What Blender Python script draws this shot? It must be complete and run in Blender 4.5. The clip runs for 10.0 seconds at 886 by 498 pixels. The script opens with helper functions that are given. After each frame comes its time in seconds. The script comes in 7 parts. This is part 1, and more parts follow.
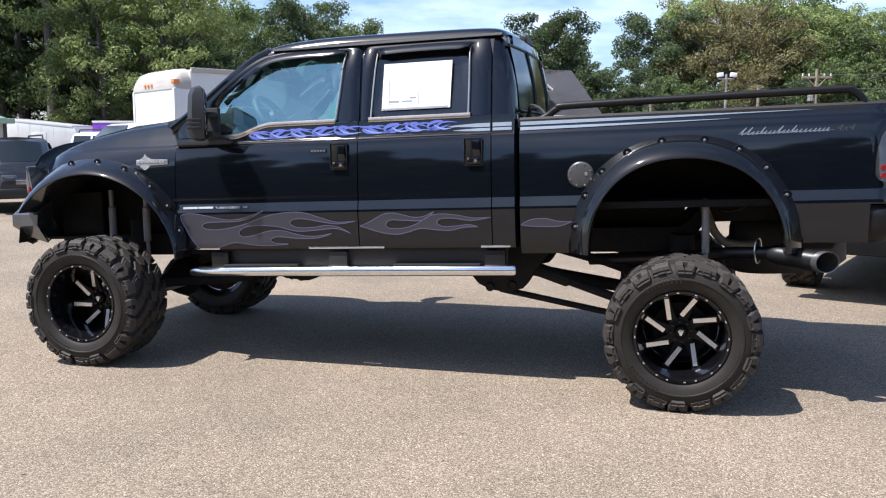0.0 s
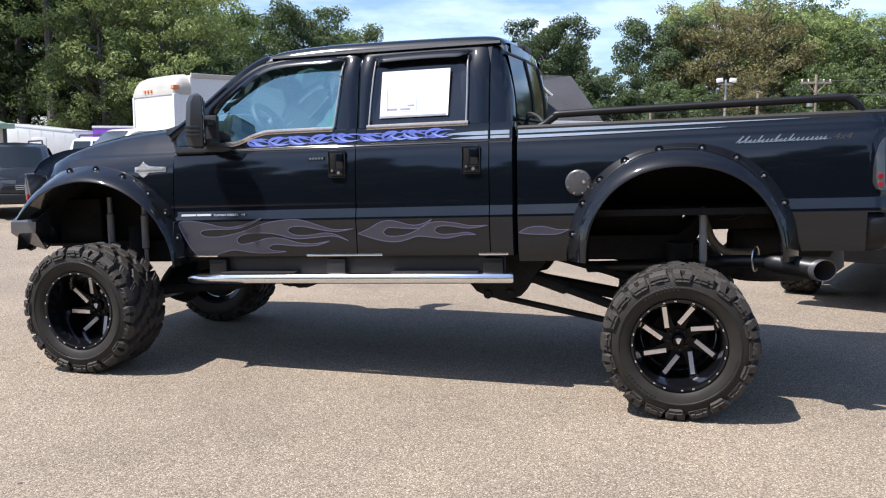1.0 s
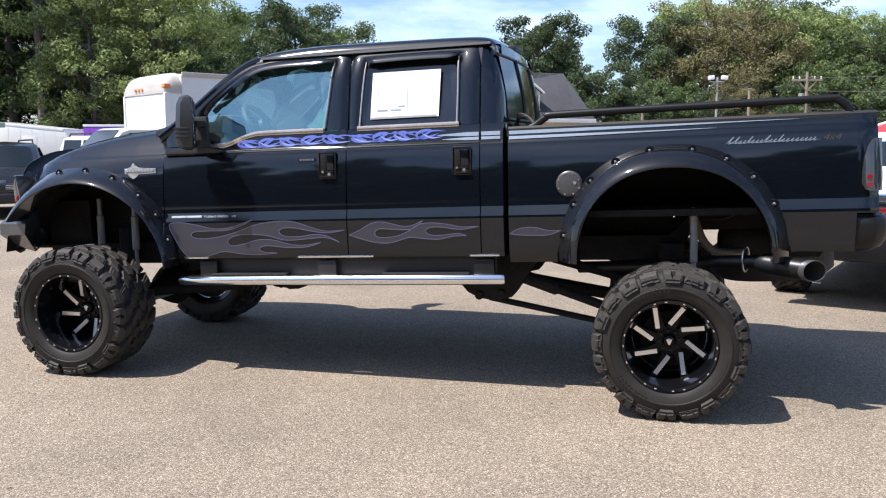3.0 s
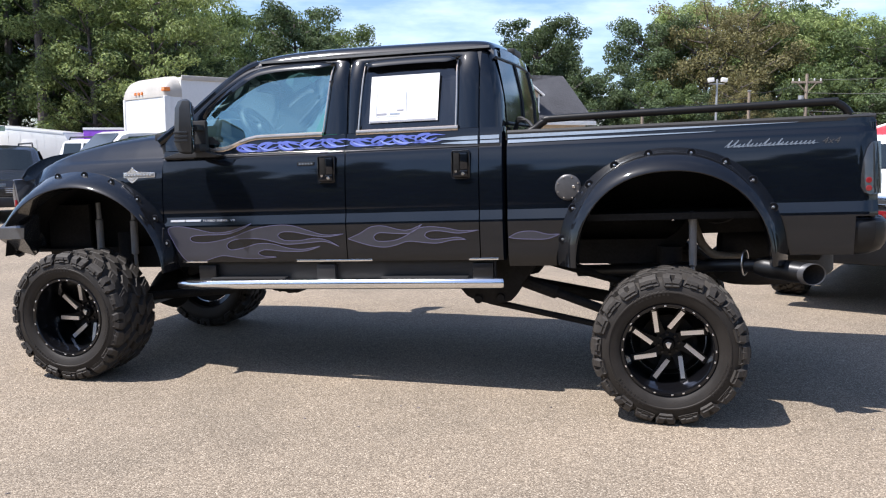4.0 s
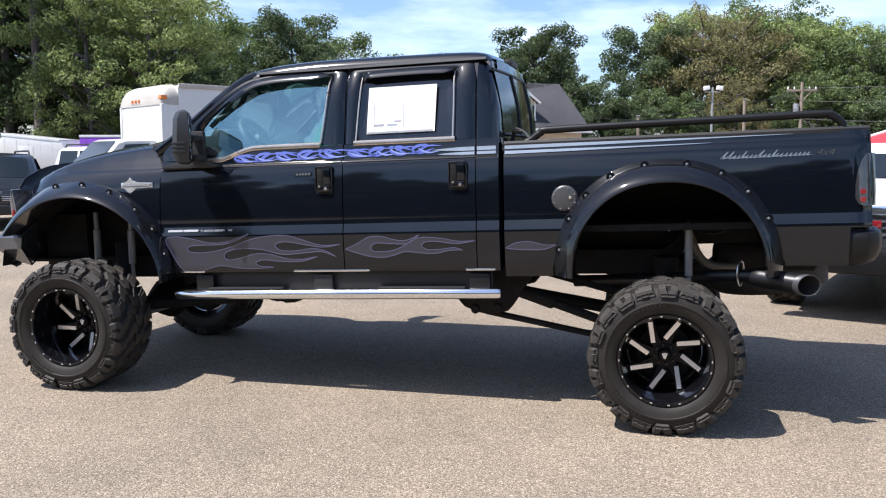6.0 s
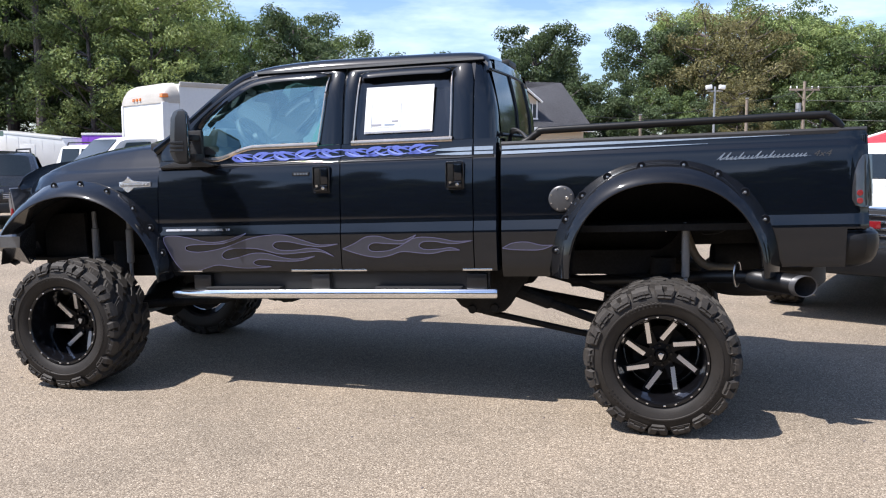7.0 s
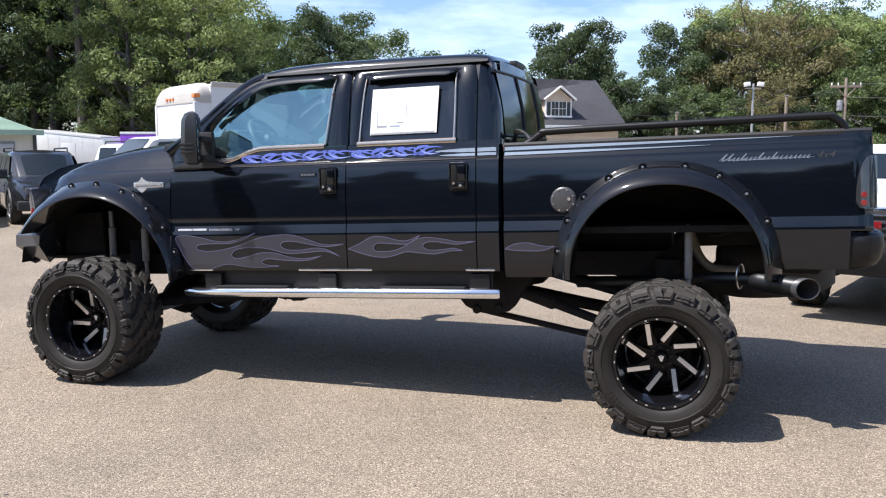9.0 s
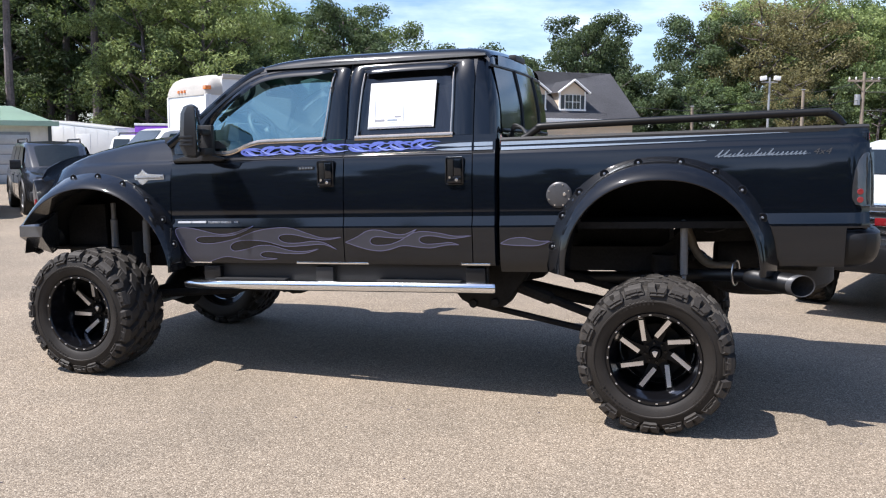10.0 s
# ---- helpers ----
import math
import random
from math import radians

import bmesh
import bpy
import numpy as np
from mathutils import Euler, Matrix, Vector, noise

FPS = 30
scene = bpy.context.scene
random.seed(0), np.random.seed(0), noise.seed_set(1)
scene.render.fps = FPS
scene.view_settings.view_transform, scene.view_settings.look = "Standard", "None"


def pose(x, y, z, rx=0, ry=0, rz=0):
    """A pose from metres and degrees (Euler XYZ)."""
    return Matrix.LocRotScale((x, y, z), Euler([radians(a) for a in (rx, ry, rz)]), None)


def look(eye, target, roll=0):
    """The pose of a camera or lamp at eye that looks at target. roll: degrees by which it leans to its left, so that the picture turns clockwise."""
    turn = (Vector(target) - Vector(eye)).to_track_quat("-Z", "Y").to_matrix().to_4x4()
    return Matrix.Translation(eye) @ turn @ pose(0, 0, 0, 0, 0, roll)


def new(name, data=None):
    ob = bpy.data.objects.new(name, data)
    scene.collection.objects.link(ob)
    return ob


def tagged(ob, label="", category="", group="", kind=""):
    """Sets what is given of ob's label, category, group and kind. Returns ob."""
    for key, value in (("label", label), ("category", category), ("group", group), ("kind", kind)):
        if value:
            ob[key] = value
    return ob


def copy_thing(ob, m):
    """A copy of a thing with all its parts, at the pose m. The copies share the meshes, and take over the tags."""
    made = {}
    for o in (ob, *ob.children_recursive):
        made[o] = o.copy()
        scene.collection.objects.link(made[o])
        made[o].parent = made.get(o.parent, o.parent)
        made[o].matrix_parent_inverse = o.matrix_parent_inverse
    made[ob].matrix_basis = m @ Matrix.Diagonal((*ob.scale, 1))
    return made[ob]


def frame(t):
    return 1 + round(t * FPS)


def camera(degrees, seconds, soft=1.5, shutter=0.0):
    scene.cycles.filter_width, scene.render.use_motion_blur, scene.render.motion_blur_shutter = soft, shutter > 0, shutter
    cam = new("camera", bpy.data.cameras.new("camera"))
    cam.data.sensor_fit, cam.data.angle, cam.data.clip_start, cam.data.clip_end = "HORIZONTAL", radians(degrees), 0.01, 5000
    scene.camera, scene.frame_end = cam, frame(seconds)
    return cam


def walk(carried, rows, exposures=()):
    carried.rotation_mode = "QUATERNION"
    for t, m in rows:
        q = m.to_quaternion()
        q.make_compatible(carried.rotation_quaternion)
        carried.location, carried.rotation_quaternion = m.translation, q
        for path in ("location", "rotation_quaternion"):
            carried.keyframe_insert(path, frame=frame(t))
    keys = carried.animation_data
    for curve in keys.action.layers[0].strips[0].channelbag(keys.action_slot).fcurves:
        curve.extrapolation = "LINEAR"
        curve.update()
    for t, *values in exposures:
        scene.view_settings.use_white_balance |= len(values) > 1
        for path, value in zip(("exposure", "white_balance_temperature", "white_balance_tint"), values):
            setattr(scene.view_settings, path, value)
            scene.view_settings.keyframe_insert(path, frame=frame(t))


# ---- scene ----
# ---------------------------------------------------------------- camera
cam = camera(55.3, 10.0, 1.15)
PATH = [
    (0, -0.116, -5.189, 1.521, 82.97, -0.10, 14.71),
    (0.5, -0.105, -5.183, 1.532, 83.19, -0.11, 14.88),
    (1, -0.103, -5.186, 1.539, 83.30, -0.14, 14.71),
    (1.5, -0.102, -5.189, 1.546, 83.33, -0.12, 14.51),
    (2, -0.099, -5.188, 1.552, 83.28, -0.05, 14.41),
    (2.5, -0.096, -5.183, 1.557, 83.12, -0.08, 14.25),
    (4, -0.088, -5.172, 1.570, 83.30, 0.06, 14.21),
    (4.5, -0.084, -5.178, 1.574, 83.65, 0.06, 14.22),
    (5, -0.094, -5.186, 1.584, 83.74, 0.05, 14.09),
    (5.5, -0.093, -5.190, 1.589, 83.81, -0.00, 13.96),
    (7, -0.057, -5.183, 1.603, 83.68, -0.13, 14.12),
    (7.5, -0.024, -5.186, 1.608, 83.75, -0.16, 14.66),
    (8, 0.023, -5.187, 1.615, 83.75, -0.17, 15.31),
    (8.5, 0.085, -5.181, 1.620, 83.68, -0.10, 16.02),
    (9, 0.156, -5.168, 1.624, 83.54, -0.10, 16.59),
    (9.5, 0.217, -5.160, 1.632, 83.25, -0.12, 17.21),
    (10, 0.271, -5.145, 1.634, 83.05, -0.40, 17.60),
]
walk(cam, [(t, pose(x, y, z, a, b, c)) for t, x, y, z, a, b, c in PATH], [(0, 0.73, 6180, 13)])

# ---------------------------------------------------------------- sky and sun
TO_SUN = Vector((-0.48, -0.36, 1.0)).normalized()
world = bpy.data.worlds.new("sky")
scene.world = world
world.use_nodes = True
wn, wl = world.node_tree.nodes, world.node_tree.links
wn.clear()
sky = wn.new("ShaderNodeTexSky")
sky.sky_type, sky.sun_disc = "NISHITA", False
sky.sun_elevation = math.asin(TO_SUN.z)
sky.sun_rotation = math.atan2(TO_SUN.x, TO_SUN.y) % (2 * math.pi)
sky.air_density, sky.dust_density, sky.ozone_density = 1.0, 0.9, 4.0
co = wn.new("ShaderNodeTexCoord")
mp = wn.new("ShaderNodeMapping")
mp.inputs["Scale"].default_value = (1.2, 1.2, 5.0)
cl = wn.new("ShaderNodeTexNoise")
cl.inputs["Scale"].default_value, cl.inputs["Detail"].default_value, cl.inputs["Roughness"].default_value = 2.2, 7.0, 0.58
rp = wn.new("ShaderNodeValToRGB")
rp.color_ramp.elements[0].position, rp.color_ramp.elements[1].position = 0.46, 0.74
mx = wn.new("ShaderNodeMixRGB")
mx.inputs["Color2"].default_value = (19.0, 19.3, 20.0, 1)
cf = wn.new("ShaderNodeMath")
cf.operation = "MULTIPLY"
cf.inputs[1].default_value = 0.30
# the clouds thin out towards the zenith
up = wn.new("ShaderNodeSeparateXYZ")
thin = wn.new("ShaderNodeMapRange")
thin.inputs["From Min"].default_value, thin.inputs["From Max"].default_value = 0.25, 0.60
thin.inputs["To Min"].default_value, thin.inputs["To Max"].default_value = 1.0, 0.25
low = wn.new("ShaderNodeMath")
low.operation = "MULTIPLY"
bg = wn.new("ShaderNodeBackground")
bg.inputs["Strength"].default_value = 0.115
wo = wn.new("ShaderNodeOutputWorld")
wl.new(co.outputs["Generated"], mp.inputs["Vector"])
wl.new(mp.outputs[0], cl.inputs["Vector"])
wl.new(cl.outputs["Fac"], rp.inputs[0])
wl.new(rp.outputs[0], cf.inputs[0])
wl.new(co.outputs["Generated"], up.inputs[0])
wl.new(up.outputs["Z"], thin.inputs["Value"])
wl.new(cf.outputs[0], low.inputs[0])
wl.new(thin.outputs[0], low.inputs[1])
wl.new(low.outputs[0], mx.inputs["Fac"])
wl.new(sky.outputs[0], mx.inputs["Color1"])
wl.new(mx.outputs[0], bg.inputs["Color"])
wl.new(bg.outputs[0], wo.inputs[0])

sun = new("sun", bpy.data.lights.new("sun", "SUN"))
sun.data.energy, sun.data.angle, sun.data.color = 5.0, radians(0.53), (1.0, 0.945, 0.865)
sun.matrix_world = look(TO_SUN * 60, (0, 0, 0))


# ---------------------------------------------------------------- materials
def material(name, color, rough=0.5, metal=0.0, coat=0.0, grain=(0, 0), wear=(0, 0), bump=(0, 0), island=0.0, each=0.0, spec=0.5, glow=0.0, ior=1.5):
    """A surface with fine grain, broad wear (each a scale and an amount) and bump (scale, depth in metres)."""
    m = bpy.data.materials.new(name)
    m.use_nodes = True
    n, l = m.node_tree.nodes, m.node_tree.links
    p = n["Principled BSDF"]
    p.inputs["Roughness"].default_value, p.inputs["Metallic"].default_value = rough, metal
    p.inputs["Coat Weight"].default_value, p.inputs["Coat Roughness"].default_value = coat, 0.055
    p.inputs["Coat IOR"].default_value = ior
    p.inputs["Specular IOR Level"].default_value = spec
    p.inputs["Base Color"].default_value = (*color, 1)
    tc = n.new("ShaderNodeTexCoord")
    out = None

    def times(a, low, high):
        nonlocal out
        r = n.new("ShaderNodeMapRange")
        r.inputs["To Min"].default_value, r.inputs["To Max"].default_value = low, high
        l.new(a, r.inputs["Value"])
        if out is None:
            out = r.outputs[0]
        else:
            k = n.new("ShaderNodeMath")
            k.operation = "MULTIPLY"
            l.new(out, k.inputs[0])
            l.new(r.outputs[0], k.inputs[1])
            out = k.outputs[0]

    for scale, amount in (grain, wear):
        if amount:
            x = n.new("ShaderNodeTexNoise")
            x.inputs["Scale"].default_value, x.inputs["Detail"].default_value = scale, 5
            l.new(tc.outputs["Object"], x.inputs["Vector"])
            times(x.outputs["Fac"], 1 - 1.6 * amount, 1 + 1.6 * amount)
    if island:
        g = n.new("ShaderNodeNewGeometry")
        times(g.outputs["Random Per Island"], 1 - island, 1 + island)
    if each:
        g = n.new("ShaderNodeObjectInfo")
        times(g.outputs["Random"], 1 - each, 1 + each)
    if out is not None:
        v = n.new("ShaderNodeVectorMath")
        v.operation = "SCALE"
        v.inputs[0].default_value = color
        l.new(out, v.inputs["Scale"])
        l.new(v.outputs[0], p.inputs["Base Color"])
    if bump[1]:
        x = n.new("ShaderNodeTexNoise")
        x.inputs["Scale"].default_value, x.inputs["Detail"].default_value = bump[0], 4
        b = n.new("ShaderNodeBump")
        b.inputs["Distance"].default_value = bump[1]
        l.new(tc.outputs["Object"], x.inputs["Vector"])
        l.new(x.outputs["Fac"], b.inputs["Height"])
        l.new(b.outputs[0], p.inputs["Normal"])
    if glow:
        p.inputs["Emission Color"].default_value, p.inputs["Emission Strength"].default_value = (*color, 1), glow
    return m


def glass(name, tint, gloss=1.0, haze=0.0, haze_color=(0.5, 0.7, 0.72), ior=1.5, film=(1, 1, 1)):
    m = bpy.data.materials.new(name)
    m.use_nodes = True
    n, l = m.node_tree.nodes, m.node_tree.links
    n.remove(n["Principled BSDF"])
    a, b, f, x = n.new("ShaderNodeBsdfTransparent"), n.new("ShaderNodeBsdfGlossy"), n.new("ShaderNodeFresnel"), n.new("ShaderNodeMixShader")
    a.inputs["Color"].default_value = (*tint, 1)
    b.inputs["Roughness"].default_value, b.inputs["Color"].default_value = 0.02, (gloss * film[0], gloss * film[1], gloss * film[2], 1)
    f.inputs["IOR"].default_value = ior
    l.new(f.outputs[0], x.inputs[0])
    base = a.outputs[0]
    # a flat diffuse share stands in for reflected haze on the pane
    if haze:
        d, y = n.new("ShaderNodeBsdfDiffuse"), n.new("ShaderNodeMixShader")
        d.inputs["Color"].default_value, y.inputs[0].default_value = (*haze_color, 1), haze
        l.new(a.outputs[0], y.inputs[1])
        l.new(d.outputs[0], y.inputs[2])
        base = y.outputs[0]
    l.new(base, x.inputs[1])
    l.new(b.outputs[0], x.inputs[2])
    l.new(x.outputs[0], n["Material Output"].inputs[0])
    return m


def asphalt_material():
    m = bpy.data.materials.new("worn_asphalt")
    m.use_nodes = True
    n, l = m.node_tree.nodes, m.node_tree.links
    p = n["Principled BSDF"]
    p.inputs["Roughness"].default_value, p.inputs["Specular IOR Level"].default_value = 0.9, 0.3
    tc = n.new("ShaderNodeTexCoord")

    def tex(kind, scale, detail=4, rough=0.6):
        x = n.new(kind)
        x.inputs["Scale"].default_value = scale
        if kind == "ShaderNodeTexNoise":
            x.inputs["Detail"].default_value, x.inputs["Roughness"].default_value = detail, rough
        l.new(tc.outputs["Object"], x.inputs["Vector"])
        return x

    def ramp(src, stops):
        r = n.new("ShaderNodeValToRGB")
        while len(r.color_ramp.elements) < len(stops):
            r.color_ramp.elements.new(0.5)
        for e, (at, c) in zip(r.color_ramp.elements, stops):
            e.position, e.color = at, (*c, 1)
        l.new(src, r.inputs[0])
        return r.outputs[0]

    def mix(kind, fac, a, b):
        x = n.new("ShaderNodeMixRGB")
        x.blend_type = kind
        x.inputs[0].default_value = fac
        l.new(a, x.inputs[1])
        l.new(b, x.inputs[2])
        return x.outputs[0]

    stones = tex("ShaderNodeTexVoronoi", 140)
    tone = ramp(stones.outputs["Color"], ((0.0, (0.114, 0.091, 0.069)), (0.40, (0.226, 0.186, 0.141)), (0.75, (0.346, 0.290, 0.224)), (1.0, (0.60, 0.522, 0.42))))
    joints = ramp(stones.outputs["Distance"], ((0.0, (1, 1, 1)), (0.55, (0.95, 0.95, 0.95)), (0.9, (0.45, 0.43, 0.41))))
    fine = ramp(tex("ShaderNodeTexNoise", 230, 3).outputs["Fac"], ((0.3, (0.73, 0.73, 0.74)), (0.7, (1.22, 1.21, 1.19))))
    broad = ramp(tex("ShaderNodeTexNoise", 0.55, 6, 0.65).outputs["Fac"], ((0.3, (0.76, 0.76, 0.75)), (0.5, (0.97, 0.96, 0.94)), (0.7, (1.14, 1.11, 1.07))))
    blots = ramp(tex("ShaderNodeTexNoise", 3.3, 5, 0.7).outputs["Fac"], ((0.26, (0.55, 0.53, 0.51)), (0.38, (1, 1, 1))))
    c = mix("MULTIPLY", 0.5, tone, joints)
    c = mix("MULTIPLY", 1.0, c, fine)
    c = mix("MULTIPLY", 1.0, c, broad)
    c = mix("MULTIPLY", 0.8, c, blots)
    l.new(c, p.inputs["Base Color"])
    b = n.new("ShaderNodeBump")
    b.inputs["Distance"].default_value, b.inputs["Strength"].default_value = 0.004, 0.8
    inv = n.new("ShaderNodeMath")
    inv.operation = "SUBTRACT"
    inv.inputs[0].default_value = 1
    l.new(stones.outputs["Distance"], inv.inputs[1])
    l.new(inv.outputs[0], b.inputs["Height"])
    l.new(b.outputs[0], p.inputs["Normal"])
    return m


PAINT = material("black_paint", (0.0022, 0.0036, 0.0066), 0.4, 0, 1.0, (60, 0.15), (2, 0.2), spec=0.05, ior=1.53)
FLARE = material("black_flare_paint", (0.005, 0.0055, 0.007), 0.4, 0, 1.0, (80, 0.1), (3, 0.2), spec=0.05, ior=1.48)
TRIM = material("black_plastic", (0.018, 0.018, 0.019), 0.55, 0, 0, (200, 0.15), (6, 0.2), (400, 0.0004))
SATIN = material("satin_black_steel", (0.012, 0.012, 0.013), 0.38, 0.3, 0, (120, 0.2), (5, 0.25), (300, 0.0003))
UNDER = material("dusty_black_frame", (0.018, 0.0175, 0.017), 0.8, 0, 0, (60, 0.3), (6, 0.4), (90, 0.001), spec=0.12)
CHROME = material("chrome", (0.82, 0.83, 0.85), 0.15, 1, 0, (30, 0.03), (5, 0.05))
MIRROR = material("tinted_mirror", (0.40, 0.43, 0.46), 0.03, 1, 0, (30, 0.02))
STEEL = material("brushed_steel", (0.55, 0.55, 0.56), 0.3, 1, 0, (90, 0.1), (8, 0.15))
MACHINED = material("machined_aluminium", (0.80, 0.80, 0.82), 0.28, 0.9, 0, (140, 0.08), (9, 0.1))
RIMBLACK = material("gloss_black_rim", (0.004, 0.004, 0.005), 0.3, 0, 0.75, (60, 0.2), (6, 0.3), spec=0.1)
SPOKEBLACK = material("satin_black_spoke", (0.004, 0.004, 0.0045), 0.5, 0, 0.12, (60, 0.2), (6, 0.3), spec=0.15)
RUBBER = material("tyre_rubber", (0.027, 0.0228, 0.0190), 0.7, 0, 0, (70, 0.25), (7, 0.35), (250, 0.0008))
SIDEWALL = material("tyre_sidewall", (0.0195, 0.0165, 0.0140), 0.6, 0, 0, (90, 0.15), (9, 0.35), (160, 0.0006), spec=0.3)
WEATHERED = material("weathered_exhaust_steel", (0.15, 0.128, 0.095), 0.5, 0.3, 0, (60, 0.25), (9, 0.3))
SHOCK = material("grey_shock_paint", (0.20, 0.205, 0.21), 0.4, 0.2, 0, (80, 0.1), (9, 0.2))
LAVENDER = material("lavender_flame_decal", (0.026, 0.028, 0.042), 0.4, 0.1, 0.8, (60, 0.08), (4, 0.1))
LILAC = material("lilac_flame_outline", (0.105, 0.105, 0.19), 0.3, 0.15, 0.8, (60, 0.08), (4, 0.1))
BLUE = material("blue_flame_decal", (0.10, 0.13, 0.44), 0.3, 0.1, 0.8, (60, 0.1), (5, 0.12))
PALEBLUE = material("pale_blue_flame_edge", (0.24, 0.29, 0.62), 0.3, 0.1, 0.8, (60, 0.1), (5, 0.12))
SILVER = material("silver_stripe", (0.34, 0.39, 0.44), 0.3, 0.4, 0.6, (60, 0.08), (5, 0.1))
BRIGHT = material("belt_moulding", (0.62, 0.52, 0.42), 0.22, 0.9, 0, (40, 0.1), (6, 0.15))
SCRIPT = material("dull_silver_script", (0.17, 0.195, 0.225), 0.35, 0.2, 0.5, (60, 0.1))
CAPGREY = material("satin_grey_cap", (0.065, 0.065, 0.068), 0.4, 0.2, 0, (90, 0.1), (20, 0.15))
PLATE = material("satin_bumper_plate", (0.045, 0.048, 0.054), 0.25, 0, 0.8, (90, 0.15), (6, 0.25), (200, 0.0003), spec=0.6)
SHELL = material("mirror_shell_plastic", (0.022, 0.024, 0.026), 0.45, 0, 0, (200, 0.1), (8, 0.15), (400, 0.0003))
RAILBLACK = material("black_rail_coating", (0.006, 0.006, 0.0065), 0.42, 0, 0, (120, 0.15), (5, 0.2), (300, 0.0003), spec=0.3)
BADGE = material("silver_badge", (0.72, 0.74, 0.76), 0.25, 0.8, 0, (90, 0.15), (20, 0.15), (260, 0.001))
LETTER = material("white_lettering", (0.62, 0.64, 0.68), 0.4)
PAPER = material("white_paper", (0.76, 0.76, 0.75), 0.7, 0, 0, (40, 0.02), (4, 0.03))
INK = material("grey_print", (0.28, 0.29, 0.33), 0.7)
LENSRED = material("red_lens", (0.20, 0.012, 0.016), 0.12, 0, 1.0, (40, 0.1))
SMOKED = material("smoked_lens", (0.045, 0.045, 0.048), 0.1, 0, 1.0, (40, 0.15))
CLEARLENS = material("clear_lens", (0.15, 0.15, 0.155), 0.12, 0.2, 1.0, (40, 0.15))
AMBER = material("amber_lens", (0.75, 0.20, 0.03), 0.25, 0, 0.6, (40, 0.1))
CLOTH = material("grey_seat_leather", (0.055, 0.055, 0.06), 0.6, 0, 0, (60, 0.2), (5, 0.2), (120, 0.001))
DASH = material("grey_dashboard", (0.035, 0.037, 0.039), 0.65, 0, 0, (150, 0.1), (5, 0.15), (300, 0.0005))
LINER = material("grey_headliner", (0.15, 0.155, 0.16), 0.9, 0, 0, (150, 0.1), (5, 0.1))
GREEN = material("green_cloth", (0.02, 0.20, 0.11), 0.8, 0, 0, (60, 0.2), (5, 0.2))
CLEAR = glass("tinted_window_glass", (0.78, 1.0, 1.0), 1.0, 0.015, (0.42, 0.86, 0.92), 3.5, (0.66, 1.0, 1.0))
SCREEN = glass("windscreen_glass", (0.80, 0.98, 0.98), 0.9, 0.04, (0.5, 0.8, 0.84))
DARKGLASS = glass("privacy_glass", (0.035, 0.04, 0.045), 1.0, 0.12, (0.06, 0.065, 0.08), 1.75)
WHITE = material("white_vehicle_paint", (0.67, 0.67, 0.66), 0.35, 0, 0.4, (20, 0.04), (1.2, 0.08))
TAN = material("weathered_fibreglass", (0.44, 0.415, 0.375), 0.55, 0, 0, (20, 0.06), (1.5, 0.12))
GREYPAINT = material("dark_grey_vehicle_paint", (0.024, 0.025, 0.028), 0.25, 0.3, 0.8, (30, 0.15), (1.5, 0.15))
CARGLASS = material("car_glass_dark", (0.012, 0.016, 0.018), 0.1, 0, 0.0, (20, 0.1), (2, 0.1))
PURPLE = material("purple_vinyl", (0.20, 0.045, 0.46), 0.45, 0, 0.2, (12, 0.1), (1, 0.15))
GREENROOF = material("green_metal_roof", (0.30, 0.42, 0.33), 0.5, 0.2, 0, (9, 0.06), (0.8, 0.12))
METALWALL = material("pale_metal_siding", (0.55, 0.53, 0.49), 0.6, 0, 0, (9, 0.06), (0.7, 0.12))
SHINGLE = material("grey_shingle_roof", (0.105, 0.105, 0.115), 0.9, 0, 0, (14, 0.25), (0.8, 0.15), (9, 0.02))
SIDING = material("cream_siding", (0.62, 0.52, 0.40), 0.7, 0, 0, (12, 0.05), (0.8, 0.1))
WHITETRIM = material("white_trim_paint", (0.80, 0.80, 0.78), 0.5, 0, 0, (12, 0.03), (1, 0.06))
SHUTTER = material("dark_shutter", (0.03, 0.04, 0.045), 0.6, 0, 0, (30, 0.1), (2, 0.1))
REDROOF = material("red_metal_roof", (0.45, 0.03, 0.035), 0.5, 0, 0, (9, 0.1), (1, 0.12))
BARK = material("bark", (0.14, 0.118, 0.115), 0.95, 0, 0, (9, 0.35), (1.5, 0.25), (14, 0.03))
POLEWOOD = material("weathered_pole_wood", (0.25, 0.205, 0.16), 0.9, 0, 0, (12, 0.3), (1.5, 0.2))
GALV = material("galvanised_steel", (0.40, 0.41, 0.42), 0.5, 0.6, 0, (20, 0.1), (2, 0.15))
WIRE = material("black_wire", (0.02, 0.02, 0.02), 0.6)


def leaf_material(name, color, yellow):
    m = material(name, color, 0.55, 0, 0, (0, 0), (0.9, 0.22), island=0.55, each=0.16, spec=0.25)
    n, l = m.node_tree.nodes, m.node_tree.links
    p = n["Principled BSDF"]
    t, x, k = n.new("ShaderNodeBsdfTranslucent"), n.new("ShaderNodeMixShader"), n.new("ShaderNodeMixRGB")
    k.inputs[0].default_value, k.inputs[2].default_value = 0.6, (*yellow, 1)
    l.new(p.inputs["Base Color"].links[0].from_socket, k.inputs[1])
    l.new(k.outputs[0], t.inputs["Color"])
    x.inputs[0].default_value = 0.30
    l.new(p.outputs[0], x.inputs[1])
    l.new(t.outputs[0], x.inputs[2])
    l.new(x.outputs[0], n["Material Output"].inputs[0])
    return m


